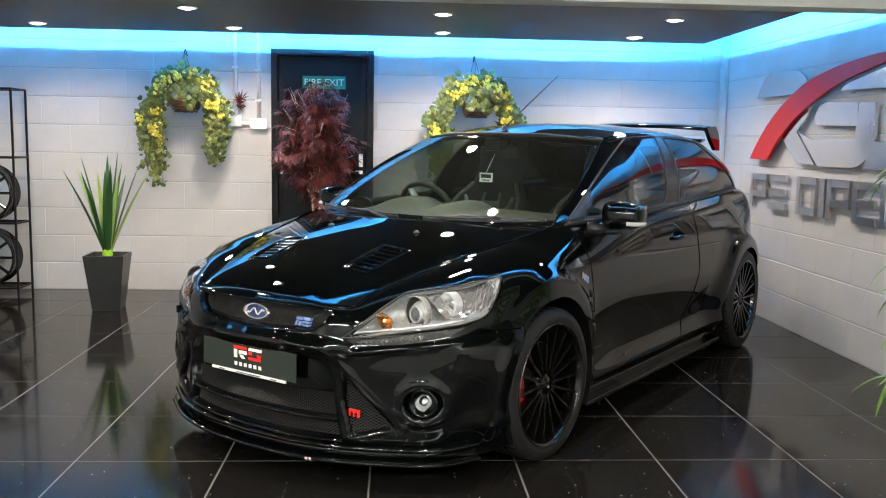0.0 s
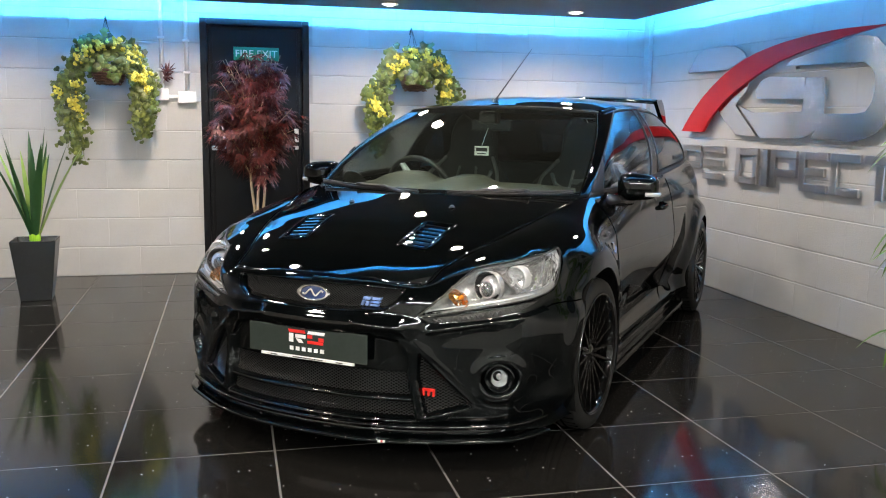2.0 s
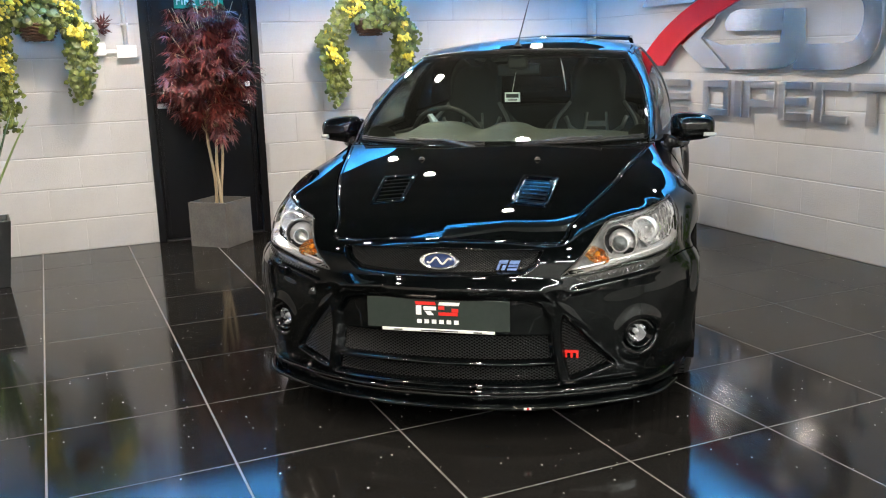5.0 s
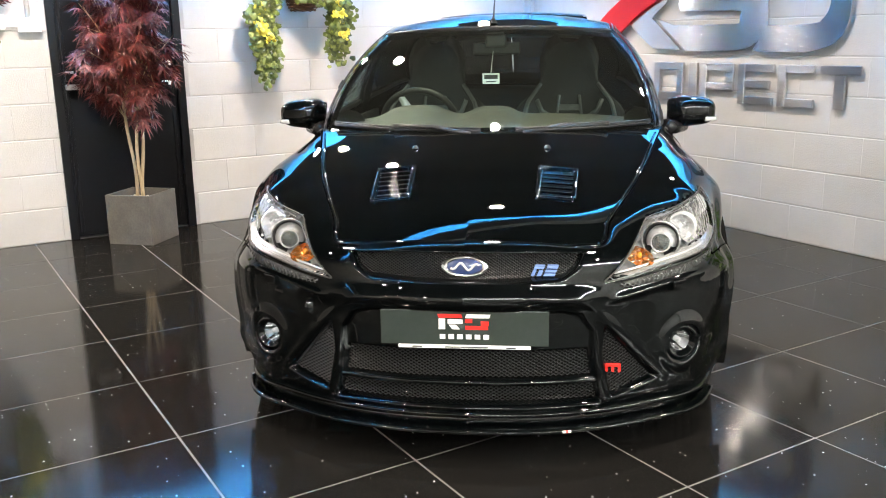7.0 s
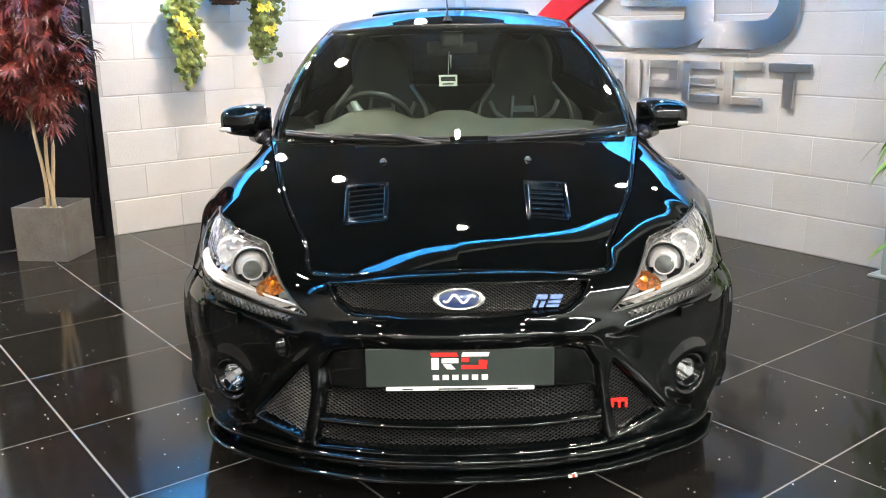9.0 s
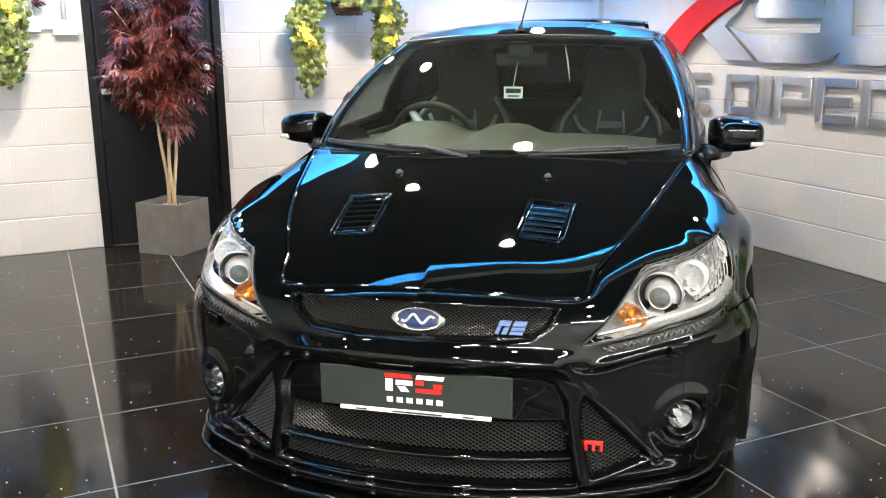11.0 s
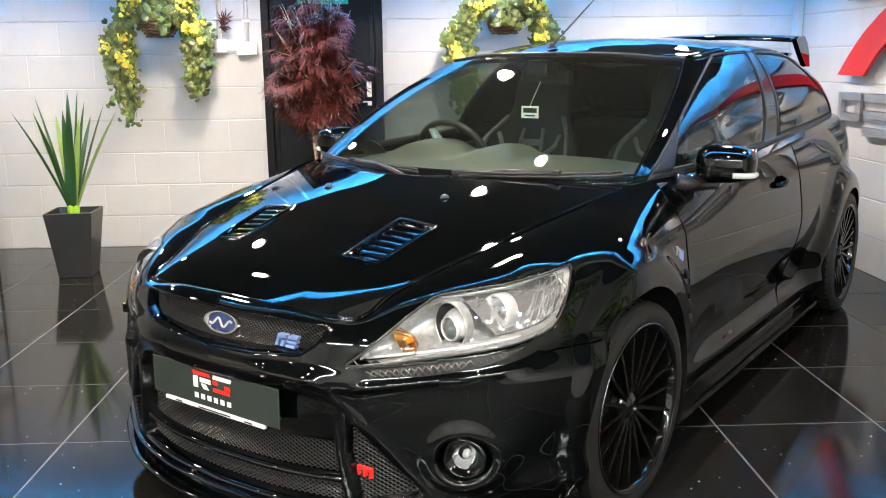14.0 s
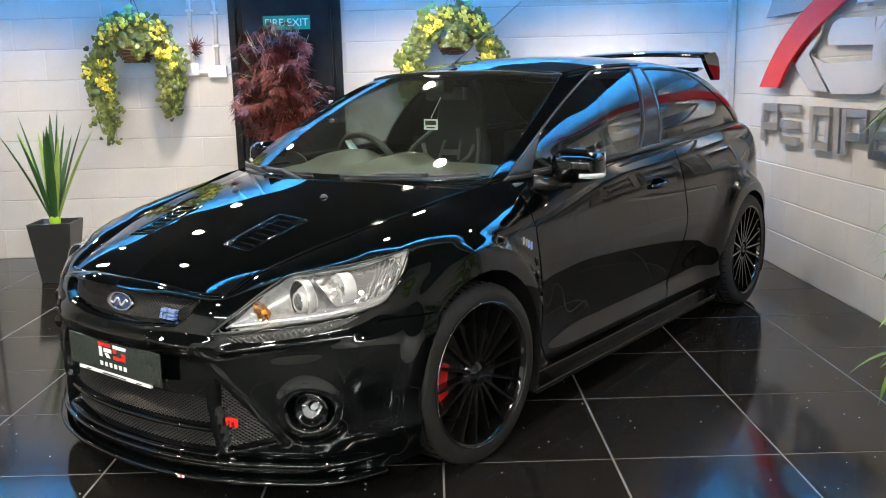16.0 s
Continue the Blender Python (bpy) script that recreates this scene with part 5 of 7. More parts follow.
# headlights
def build_headlight(mirror):
    top = [(-0.255, 0.575), (-0.195, 0.622), (-0.12, 0.677), (-0.05, 0.717), (0.0, 0.736), (0.10, 0.749), (0.20, 0.760), (0.36, 0.786)]
    low = [(-0.255, 0.571), (-0.16, 0.581), (-0.08, 0.594), (0.0, 0.606), (0.10, 0.619), (0.20, 0.632), (0.285, 0.66), (0.362, 0.779)]
    k = np.linspace(0, 1, 46)
    t, b = spline(top, k * 7), spline(low, k * 7)
    w = np.linspace(0, 1, 15)[:, None, None]
    flat = b[None] + (t - b)[None] * w
    surf = corner.at(flat[..., 0], flat[..., 1])
    push = np.array([HALF, HALF, 0.15])
    lamp = thing_part("headlight", "clear headlight with chrome reflectors and amber indicator")
    sheet("lens_cover", both_sides(surf + push * 0.004, mirror), MAT["lens"], lamp, "clear plastic lens", flip=mirror)
    bowl = 0.012 + 0.12 * (np.sin(math.pi * np.clip(k, 0.02, 0.98)) ** 0.5)[None, :] * (np.sin(math.pi * np.linspace(0.04, 0.96, 15)) ** 0.5)[:, None]
    shell = sheet("lamp_housing", both_sides(surf - np.array([0.9, 0.35, 0.0]) * bowl[..., None], mirror), MAT["satin"], lamp, "silver and dark grey housing", flip=mirror)
    shell.data.materials.append(MAT["reflector_grey"])
    shell.data.polygons.foreach_set("material_index", [1 if 0.06 < k[i % 45] < 0.60 else 0 for i in range(len(shell.data.polygons))])
    # satin tray along the lower edge, chrome plate behind the main beam
    tray = np.stack([surf[i, 2:40] - np.array([0.9, 0.35, 0.0]) * d for i, d in ((0, 0.004), (1, 0.018), (2, 0.034))])
    sheet("lamp_tray", both_sides(tray, mirror), MAT["tray"], lamp, "satin grey lower trim", flip=mirror)
    facets = surf[2:13, 27:43] - np.array([0.9, 0.35, 0.0]) * 0.050
    rng = random.Random(3)
    for i in np.ndindex(facets.shape[:2]):
        facets[i] -= np.array([0.9, 0.35, 0]) * rng.uniform(0.0, 0.0075)
    bright = sheet("main_beam_plate", both_sides(facets, mirror), MAT["facet"], lamp, "faceted chrome plate", flip=mirror)
    bright.data.polygons.foreach_set("use_smooth", [False] * len(bright.data.polygons))
    edge = np.concatenate([surf[0], surf[1:, -1], surf[-1, ::-1][1:], surf[::-1, 0][1:-1]]) + push * 0.002
    strip("lamp_rim", both_sides(edge, mirror), 0.0028, MAT["trim"], lamp, "black rim", 6, True)
    inner = np.concatenate([surf[1, 2:-2], surf[2:-1, -3], surf[-2, -4:1:-1], surf[-3:1:-1, 2]]) - push * 0.003
    strip("lens_edge", both_sides(inner, mirror), 0.0015, MAT["frost"], lamp, "frosted clear edge of the lens", 6, True)
    s = -1 if mirror else 1
    x, y, _ = corner.at(np.array(-0.108), np.array(0.631)) - (0.032, 0.013, 0)
    m = pose(x, s * y, 0.631, 0, 90, 0) @ Matrix.Rotation(s * radians(14), 4, "X") @ Matrix.Rotation(s * radians(-20), 4, "Z") @ Matrix.Diagonal((0.030, 0.050, 1, 1))
    bm = bmesh.new()
    for q in range(16):
        for j, (ring0, ring1, h0, h1) in enumerate(((0.0, 0.34, -0.020, -0.016), (0.34, 0.70, -0.016, -0.006), (0.70, 1.0, -0.006, 0.010))):
            a0, a1 = q * math.pi / 8, (q + 1) * math.pi / 8
            bm.faces.new([bm.verts.new(m @ Vector((rr * math.cos(a), rr * math.sin(a), h + rng.uniform(0.0, 0.005)))) for rr, h, a in ((ring0, h0, a0 + 0.01), (ring1, h1, a0), (ring1, h1, a1), (ring0, h0, a1 - 0.01))])
    part("indicator", bm, MAT["amber"], lamp, "faceted amber indicator")
    part("indicator_bulb", lathe(bmesh.new(), [(0.0, 0.010), (0.007, 0.007), (0.009, -0.012)], 14, pose(x, s * y, 0.631, 0, 90, 0)), MAT["bulb_amber"], lamp, "orange bulb", smooth=True)
    x, y, _ = corner.at(np.array(0.004), np.array(0.664)) - (0.050, 0.020, 0)
    m = pose(x, s * y, 0.664, 0, 90, 0) @ Matrix.Rotation(s * radians(14), 4, "X")
    part("projector_well", lathe(bmesh.new(), [(0.0575, 0.014), (0.052, -0.002), (0.042, -0.026), (0.0, -0.03)], 40, m), MAT["bezel"], lamp, "dark grey well", smooth=True)
    part("projector_ring", lathe(bmesh.new(), [(0.0575, 0.014), (0.059, 0.018), (0.061, 0.016), (0.0615, 0.008), (0.060, -0.012)], 44, m), MAT["tray"], lamp, "chrome ring", smooth=True)
    shroud = m @ Matrix.Translation((0.008, 0, 0))
    part("projector_shroud", lathe(bmesh.new(), [(0.031, 0.012), (0.040, 0.008), (0.049, -0.006), (0.050, -0.022)], 26, shroud, 70, 290), MAT["silver"], lamp, "bright shroud", smooth=True)
    part("lens_ring", lathe(bmesh.new(), [(0.028, 0.018), (0.031, 0.021), (0.034, 0.014), (0.034, -0.01)], 36, shroud), MAT["silver"], lamp, "chrome ring", smooth=True)
    part("projector_lens", lathe(bmesh.new(), [(0.0, 0.030), (0.010, 0.028), (0.020, 0.023), (0.028, 0.015)], 32, shroud), MAT["glass_ball"], lamp, "glass projector lens", smooth=True)
    x, y, _ = corner.at(np.array(0.118), np.array(0.690)) - (0.050, 0.020, 0)
    m = pose(x, s * y, 0.690, 0, 90, 0) @ Matrix.Rotation(s * radians(14), 4, "X")
    part("reflector_ring", lathe(bmesh.new(), [(0.040, 0.006), (0.044, 0.010), (0.048, 0.002), (0.047, -0.03)], 36, m), MAT["silver"], lamp, "chrome ring", smooth=True)
    bm = bmesh.new()
    for q in range(14):
        for ring0, ring1, h0, h1 in ((0.008, 0.022, -0.048, -0.036), (0.022, 0.041, -0.036, 0.004)):
            a0, a1 = q * math.pi / 7, (q + 1) * math.pi / 7
            v = [bm.verts.new(m @ Vector((rr * math.cos(a), rr * math.sin(a), h + 0.006 * (q % 2)))) for rr, h, a in ((ring0, h0, a0), (ring1, h1, a0), (ring1, h1, a1), (ring0, h0, a1))]
            bm.faces.new(v)
    part("reflector_bowl", bm, MAT["silver"], lamp, "faceted chrome bowl")
    part("bulb_cap", lathe(bmesh.new(), [(0.0, -0.012), (0.010, -0.014), (0.012, -0.05)], 16, m), MAT["silver"], lamp, smooth=True)
    # bright blade below and light-catching blades at the tail
    run = corner.at(np.linspace(-0.21, 0.18, 16), np.linspace(0.586, 0.634, 16)) - np.array([0.02, 0.01, -0.004])
    strip("light_blade", both_sides(run, mirror), 0.004, MAT["silver"], lamp, "chrome blade", 6)
    for q in range(5):
        run = corner.at(np.linspace(0.20 + 0.022 * q, 0.255 + 0.018 * q, 5), np.linspace(0.65 + 0.006 * q, 0.752 + 0.004 * q, 5)) - np.array([0.03, 0.012, 0.0])
        strip("light_rib", both_sides(run, mirror), 0.0018, MAT["tray"], lamp, "thin grey rib", 5)
    run = corner.at(np.linspace(-0.02, 0.32, 12), np.linspace(0.727, 0.768, 12)) - np.array([0.022, 0.01, 0.0])
    strip("brow_blade", both_sides(run - np.array([0.02, 0.008, 0.008]), mirror), 0.004, MAT["satin"], lamp, "", 5)
    return lamp


def glass_ball():
    m = plain("projector_glass", (0.22, 0.25, 0.255), 0.03, 0.0, 1.0)
    shader(m).inputs["Transmission Weight"].default_value = 0.55
    return m


MAT["glass_ball"] = glass_ball()
for mirror in (False, True):
    build_headlight(mirror)


# nets of the grilles
def net(name, poly, deep, cell, parent=CAR, mirror=False, wire_r=0.0019, label="black wire mesh", squash=0.62):
    """Diamond wire mesh that fills a shape of the nose, set back by deep."""
    xs, ys = [p[0] for p in poly], [p[1] for p in poly]
    gx, gz = np.linspace(min(xs), max(xs), 40), np.linspace(min(ys), max(ys), 12)
    field = nose.at(np.abs(gx)[None, :], gz[:, None])[..., 0]

    def depth(y, z):
        i = np.clip(np.interp(y, gx, np.arange(40)), 0, 38.999)
        j = np.clip(np.interp(z, gz, np.arange(12)), 0, 10.999)
        a, b = int(i), int(j)
        f, g = i - a, j - b
        return (field[b, a] * (1 - f) + field[b, a + 1] * f) * (1 - g) + (field[b + 1, a] * (1 - f) + field[b + 1, a + 1] * f) * g

    bm = bmesh.new()
    high = cell * squash
    for sign in (1, -1):
        reach = (max(ys) - min(ys)) / high * cell
        c = min(xs) - reach
        while c < max(xs) + reach:
            n = 60
            t = np.linspace(0, 1, n)
            z = min(ys) + (max(ys) - min(ys)) * t
            y = c + sign * (z - min(ys)) / high * cell
            inside = polygon_distance(y, z, poly) < 0.003
            run = []
            for i in range(n + 1):
                if i < n and inside[i]:
                    run.append(i)
                elif run:
                    if len(run) > 2:
                        k = sorted({run[0], run[len(run) // 2], run[-1]})
                        pts = [(depth(y[q], z[q]) - deep + 0.0008 * sign, (-y[q] if mirror else y[q]), z[q]) for q in k]
                        tube(bm, pts, wire_r, 3, caps=False)
                    run = []
            c += cell
    return part(name, bm, MAT["mesh"], parent, label)


net("upper_grille_mesh", UPPER_GRILLE, 0.035, 0.013)
net("lower_grille_mesh", [(-0.395, 0.366), (0.395, 0.366), (0.405, 0.268), (-0.405, 0.268)], 0.045, 0.018)
net("bottom_grille_mesh", [(-0.41, 0.245), (0.41, 0.245), (0.425, 0.183), (-0.425, 0.183)], 0.045, 0.018)
for mirror in (False, True):
    net("corner_duct_mesh", CORNER_DUCT, 0.03, 0.018, mirror=mirror)
bar = nose.at(np.abs(np.linspace(-0.405, 0.405, 41)), np.full(41, 0.256))
bar[:, 1] = np.linspace(-0.405, 0.405, 41)
bm = bmesh.new()
for z0, z1 in ((0.246, 0.266),):
    rows = [[bm.verts.new((p[0] + dx, p[1], z)) for p in bar] for dx, z in ((-0.06, z0), (-0.018, z0), (-0.010, (z0 + z1) / 2), (-0.018, z1), (-0.06, z1))]
    for a, b in zip(rows, rows[1:]):
        for k in range(40):
            bm.faces.new((a[k], a[k + 1], b[k + 1], b[k]))
part("grille_bar", bm, MAT["paint"], CAR, "gloss black bar across the grille", smooth=True)

# front splitter in two tiers, side blades
def tier(name, u0, u1, out0, out1, z0, z1, n=120):
    for_rows = []
    us = np.linspace(-u1, u1, n)
    plan = spline(PLAN, np.abs(us))
    ahead = spline(PLAN, np.abs(us) + 0.02) - spline(PLAN, np.maximum(np.abs(us) - 0.02, 0))
    nrm = np.stack([ahead[:, 1], -ahead[:, 0]], -1)
    nrm /= np.linalg.norm(nrm, axis=1, keepdims=True)
    sign = np.where(us < 0, -1, 1)
    bm = bmesh.new()
    mid = (z0 + z1) / 2
    taper = 0.042 * step(3.4, u1, np.abs(us))
    r = (z1 - z0) / 2
    edge = [(out1 - r + r * math.cos(a), mid + r * math.sin(a)) for a in np.linspace(-math.pi / 2, math.pi / 2, 9)]
    for out, z in [(out0, z0)] + edge + [(out0, z1 + 0.004)]:
        xy = plan + nrm * (out - taper)[:, None]
        for_rows.append([bm.verts.new((p[0], p[1] * s, z)) for p, s in zip(xy, sign)])
    for a, b in zip(for_rows, for_rows[1:] + for_rows[:1]):
        for k in range(n - 1):
            bm.faces.new((a[k], a[k + 1], b[k + 1], b[k]))
    bm.faces.new([r[0] for r in for_rows])
    bm.faces.new([r[-1] for r in for_rows][::-1])
    return part(name, bm, MAT["paint"], CAR, "gloss black front lip", smooth=True)


tier("splitter", 0, 5.0, -0.09, 0.026, 0.098, 0.114)
tier("chin", 0, 4.0, -0.07, -0.012, 0.104, 0.158)
tier("bumper_lip", 0, 5.0, -0.07, 0.012, 0.148, 0.168)
mark = thing_part("splitter_sticker", "tiny white and red sticker on the splitter edge")
for k, c in enumerate(("white_paint", "red_paint", "white_paint")):
    edge = spline(PLAN, 1.42 + 0.035 * k)
    part("sticker_bar", box(bmesh.new(), (edge[0] + 0.024, edge[1] - 0.006, 0.102), (edge[0] + 0.0275, edge[1] + 0.006, 0.110), 0.0005, 1), MAT[c], mark)
for s in (1, -1):
    bm = box(bmesh.new(), (-2.27, s * 0.76 if s > 0 else -0.872, 0.118), (-0.37, 0.872 if s > 0 else -0.76, 0.142), 0.006)
    part("side_skirt", bm, MAT["paint"], CAR, "gloss black side blade")
    bm = box(bmesh.new(), (-2.26, s * 0.76 if s > 0 else -0.825, 0.142), (-0.38, 0.825 if s > 0 else -0.76, 0.18), 0.006)
    part("sill", bm, MAT["paint"], CAR)

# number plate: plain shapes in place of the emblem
plate = thing_part("number_plate", "dark green-grey show plate with red and white shapes")
plate.matrix_basis = Matrix.Translation((0, 0, 0.011))
PX = 0.862
part("plate_board", box(bmesh.new(), (PX, -0.26, 0.374), (PX + 0.006, 0.26, 0.486), 0.003), MAT["plate"], plate)
part("plate_bracket", box(bmesh.new(), (PX - 0.03, -0.2, 0.40), (PX - 0.001, 0.2, 0.47), 0.004), MAT["trim"], plate)
part("plate_border", box(bmesh.new(), (PX - 0.001, -0.205, 0.3635), (PX + 0.009, 0.205, 0.3745), 0.002), MAT["white_paint"], plate, "white strip")
X1 = PX + 0.0062


def print_bar(y0, y1, z0, z1, material, lean=0.0, parent=plate, x=X1):
    """A flat printed bar on the plate; across runs to the car's right as the viewer reads it."""
    bm = bmesh.new()
    v = [bm.verts.new(c) for c in ((x + 0.0006, y0, z0), (x + 0.0006, y1, z0), (x + 0.0006, y1 + lean, z1), (x + 0.0006, y0 + lean, z1))]
    bm.faces.new(v)
    part("printed_shape", bm, material, parent)


for y0, y1, z0, z1, c, lean in ((-0.078, -0.004, 0.462, 0.474, "red_paint", -0.004), (-0.078, -0.058, 0.425, 0.459, "white_paint", 0.0), (-0.050, -0.004, 0.443, 0.457, "white_paint", 0.0), (-0.035, -0.012, 0.425, 0.440, "white_paint", -0.012),
                                (0.004, 0.078, 0.462, 0.474, "white_paint", 0.004), (0.004, 0.026, 0.446, 0.459, "red_paint", 0.0), (0.004, 0.074, 0.425, 0.437, "red_paint", 0.0), (0.052, 0.076, 0.438, 0.452, "red_paint", 0.0)):
    print_bar(y0, y1, z0, z1, MAT[c], lean)
for k in range(6):
    print_bar(-0.075 + 0.027 * k, -0.058 + 0.027 * k, 0.394, 0.409, MAT["white_paint"])
for y0, y1 in ((-0.16, -0.13), (-0.06, 0.075), (0.13, 0.16)):
    print_bar(y0, y1, 0.3665, 0.3708, MAT["trim"], 0.0, plate, PX + 0.0092)

# badges
badge = thing_part("oval_badge", "oval badge, dark blue in a chrome rim")
m = pose(0.815, 0, 0.622, 0, 78, 0) @ Matrix.Diagonal((0.44, 1, 1, 1))
part("badge_rim", lathe(bmesh.new(), [(0.066, -0.012), (0.075, 0.002), (0.070, 0.011), (0.055, 0.006)], 48, m), MAT["chrome"], badge, "chrome rim", smooth=True)
part("badge_face", lathe(bmesh.new(), [(0.0, 0.009), (0.03, 0.008), (0.061, 0.005)], 48, m), MAT["navy"], badge, "dark blue face", smooth=True)
part("badge_mark", tube(bmesh.new(), [m @ Vector((0.026 * math.sin(5.5 * q) * (1 - 0.45 * q * q), 0.044 * q, 0.0098)) for q in np.linspace(-1, 1, 40)], 0.0034, 6), MAT["silver"], badge, "silver wavy mark", smooth=True)
part("badge_mount", box(bmesh.new(), (0.74, -0.05, 0.60), (0.805, 0.05, 0.64)), MAT["trim"], badge)
GB = float(nose.at(np.array(0.25), np.array(0.615))[0]) - 0.022
badge = thing_part("grille_badge", "blue block badge on the grille mesh")
for y0, y1, z0, z1 in ((0.209, 0.240, 0.618, 0.629), (0.209, 0.219, 0.595, 0.616), (0.227, 0.240, 0.595, 0.613), (0.247, 0.281, 0.619, 0.629), (0.247, 0.281, 0.607, 0.615), (0.247, 0.281, 0.595, 0.603)):
    lean = Matrix(((1, 0, 0, 0), (0, 1, 0.4, -0.4 * 0.612), (0, 0, 1, 0), (0, 0, 0, 1)))
    part("badge_bar", box(bmesh.new(), (GB - 0.012, y0, z0), (GB + 0.004, y1, z1), 0.001, 1, lean), MAT["blue_paint"], badge)
DB = float(nose.at(np.array(0.462), np.array(0.285))[0]) - 0.02
badge = thing_part("duct_badge", "small red bars on the corner duct")
for y0, y1, z0, z1 in ((0.438, 0.486, 0.290, 0.299), (0.438, 0.446, 0.272, 0.290), (0.458, 0.466, 0.272, 0.290), (0.478, 0.486, 0.272, 0.290)):
    part("badge_bar", box(bmesh.new(), (DB - 0.008, y0, z0), (DB + 0.004, y1, z1), 0.001, 1), MAT["red_paint"], badge)
badge = thing_part("grille_mark", "small pale ring mark on the grille mesh")
part("ring_mark", tube(bmesh.new(), [(0.79, 0.115 + 0.022 * math.cos(a), 0.600 + 0.022 * math.sin(a)) for a in np.linspace(0, math.pi, 12)], 0.004, 6), MAT["satin"], badge)
for s in (1, -1):
    badge = thing_part("wing_badge", "small chrome and blue badge on the front wing")
    p = flank.at(np.linspace(-0.29, -0.36, 5), np.linspace(0.735, 0.70, 5))
    for k, (q, c) in enumerate(zip(p[:4], ("chrome", "chrome", "blue_paint", "blue_paint"))):
        part("badge_bar", box(bmesh.new(), (q[0] - 0.008, s * (q[1] + 0.001) - 0.003, q[2] - 0.014), (q[0] + 0.006, s * (q[1] + 0.001) + 0.004, q[2] + 0.016), 0.001, 1), MAT[c], badge)

# fog lamps
for s in (1, -1):
    fog = thing_part("fog_lamp", "round fog lamp in a gloss black bezel")
    f = nose.at(np.array(FOG[0]), np.array(FOG[1]))
    m = pose(f[0] - 0.014, s * (f[1] - 0.004), FOG[1], 0, 90, 0) @ Matrix.Rotation(-s * radians(22), 4, "X")
    part("fog_bezel", lathe(bmesh.new(), [(0.060, -0.03), (0.058, 0.002), (0.054, 0.012), (0.046, 0.010), (0.038, -0.006), (0.034, -0.008)], 40, m), MAT["paint"], fog, smooth=True)
    part("fog_reflector", lathe(bmesh.new(), [(0.0, -0.04), (0.018, -0.036), (0.030, -0.020), (0.034, -0.008)], 32, m), MAT["chrome"], fog, "chrome reflector", smooth=True)
    part("fog_bulb", lathe(bmesh.new(), [(0.0, -0.012), (0.009, -0.015), (0.010, -0.036)], 14, m), MAT["silver"], fog, smooth=True)
    part("fog_lens", lathe(bmesh.new(), [(0.0, 0.004), (0.016, 0.003), (0.028, -0.002), (0.035, -0.007)], 32, m), MAT["lens"], fog, "clear lens", smooth=True)

# ribbed strips and washer covers under the headlights, tow-eye cover
for mirror in (False, True):
    ribs = thing_part("ribbed_strip", "black ribbed strip below the headlight")
    k = np.linspace(0, 1, 24)
    a = corner.at(-0.225 + 0.42 * k, 0.563 + 0.055 * k)
    b = corner.at(-0.215 + 0.40 * k, 0.563 + 0.055 * k - 0.030 * np.sin(math.pi * (0.12 + 0.86 * k)) ** 0.6)
    g = np.stack([a, b]) + np.array([0.002, 0.0015, 0])
    sheet("strip_bed", both_sides(g, mirror), MAT["trim"], ribs, flip=not mirror)
    for q in range(1, 23):
        seg = np.stack([a[q] + (0.004, 0.003, -0.003), b[min(q + 1, 23)] + (0.004, 0.003, 0.003)])
        strip("rib", both_sides(seg, mirror), 0.0028, MAT["rib"], ribs, sides=4)
        if q < 15:
            seg = np.stack([a[q + 1] + (0.004, 0.003, -0.003), b[q] + (0.004, 0.003, 0.003)])
            strip("rib", both_sides(seg, mirror), 0.0024, MAT["rib"], ribs, sides=4)
    w = corner.at(np.array(0.0), np.array(0.535))
    s = -1 if mirror else 1
    m = pose(w[0] + 0.010, s * (w[1] + 0.006), w[2], 0, 0, s * 38)
    part("washer_cover", box(bmesh.new(), (-0.01, -0.028, -0.018), (0.006, 0.028, 0.016), 0.004, 2, m), MAT["paint"], CAR)
p = nose.at(np.array(0.50), np.array(0.47))
part("tow_eye_cover", lathe(bmesh.new(), [(0.0, 0.0015), (0.024, 0.0015), (0.026, 0.0)], 28, pose(p[0] - 0.001, -p[1], p[2], 0, 84, 22)), MAT["paint"], CAR, smooth=True)

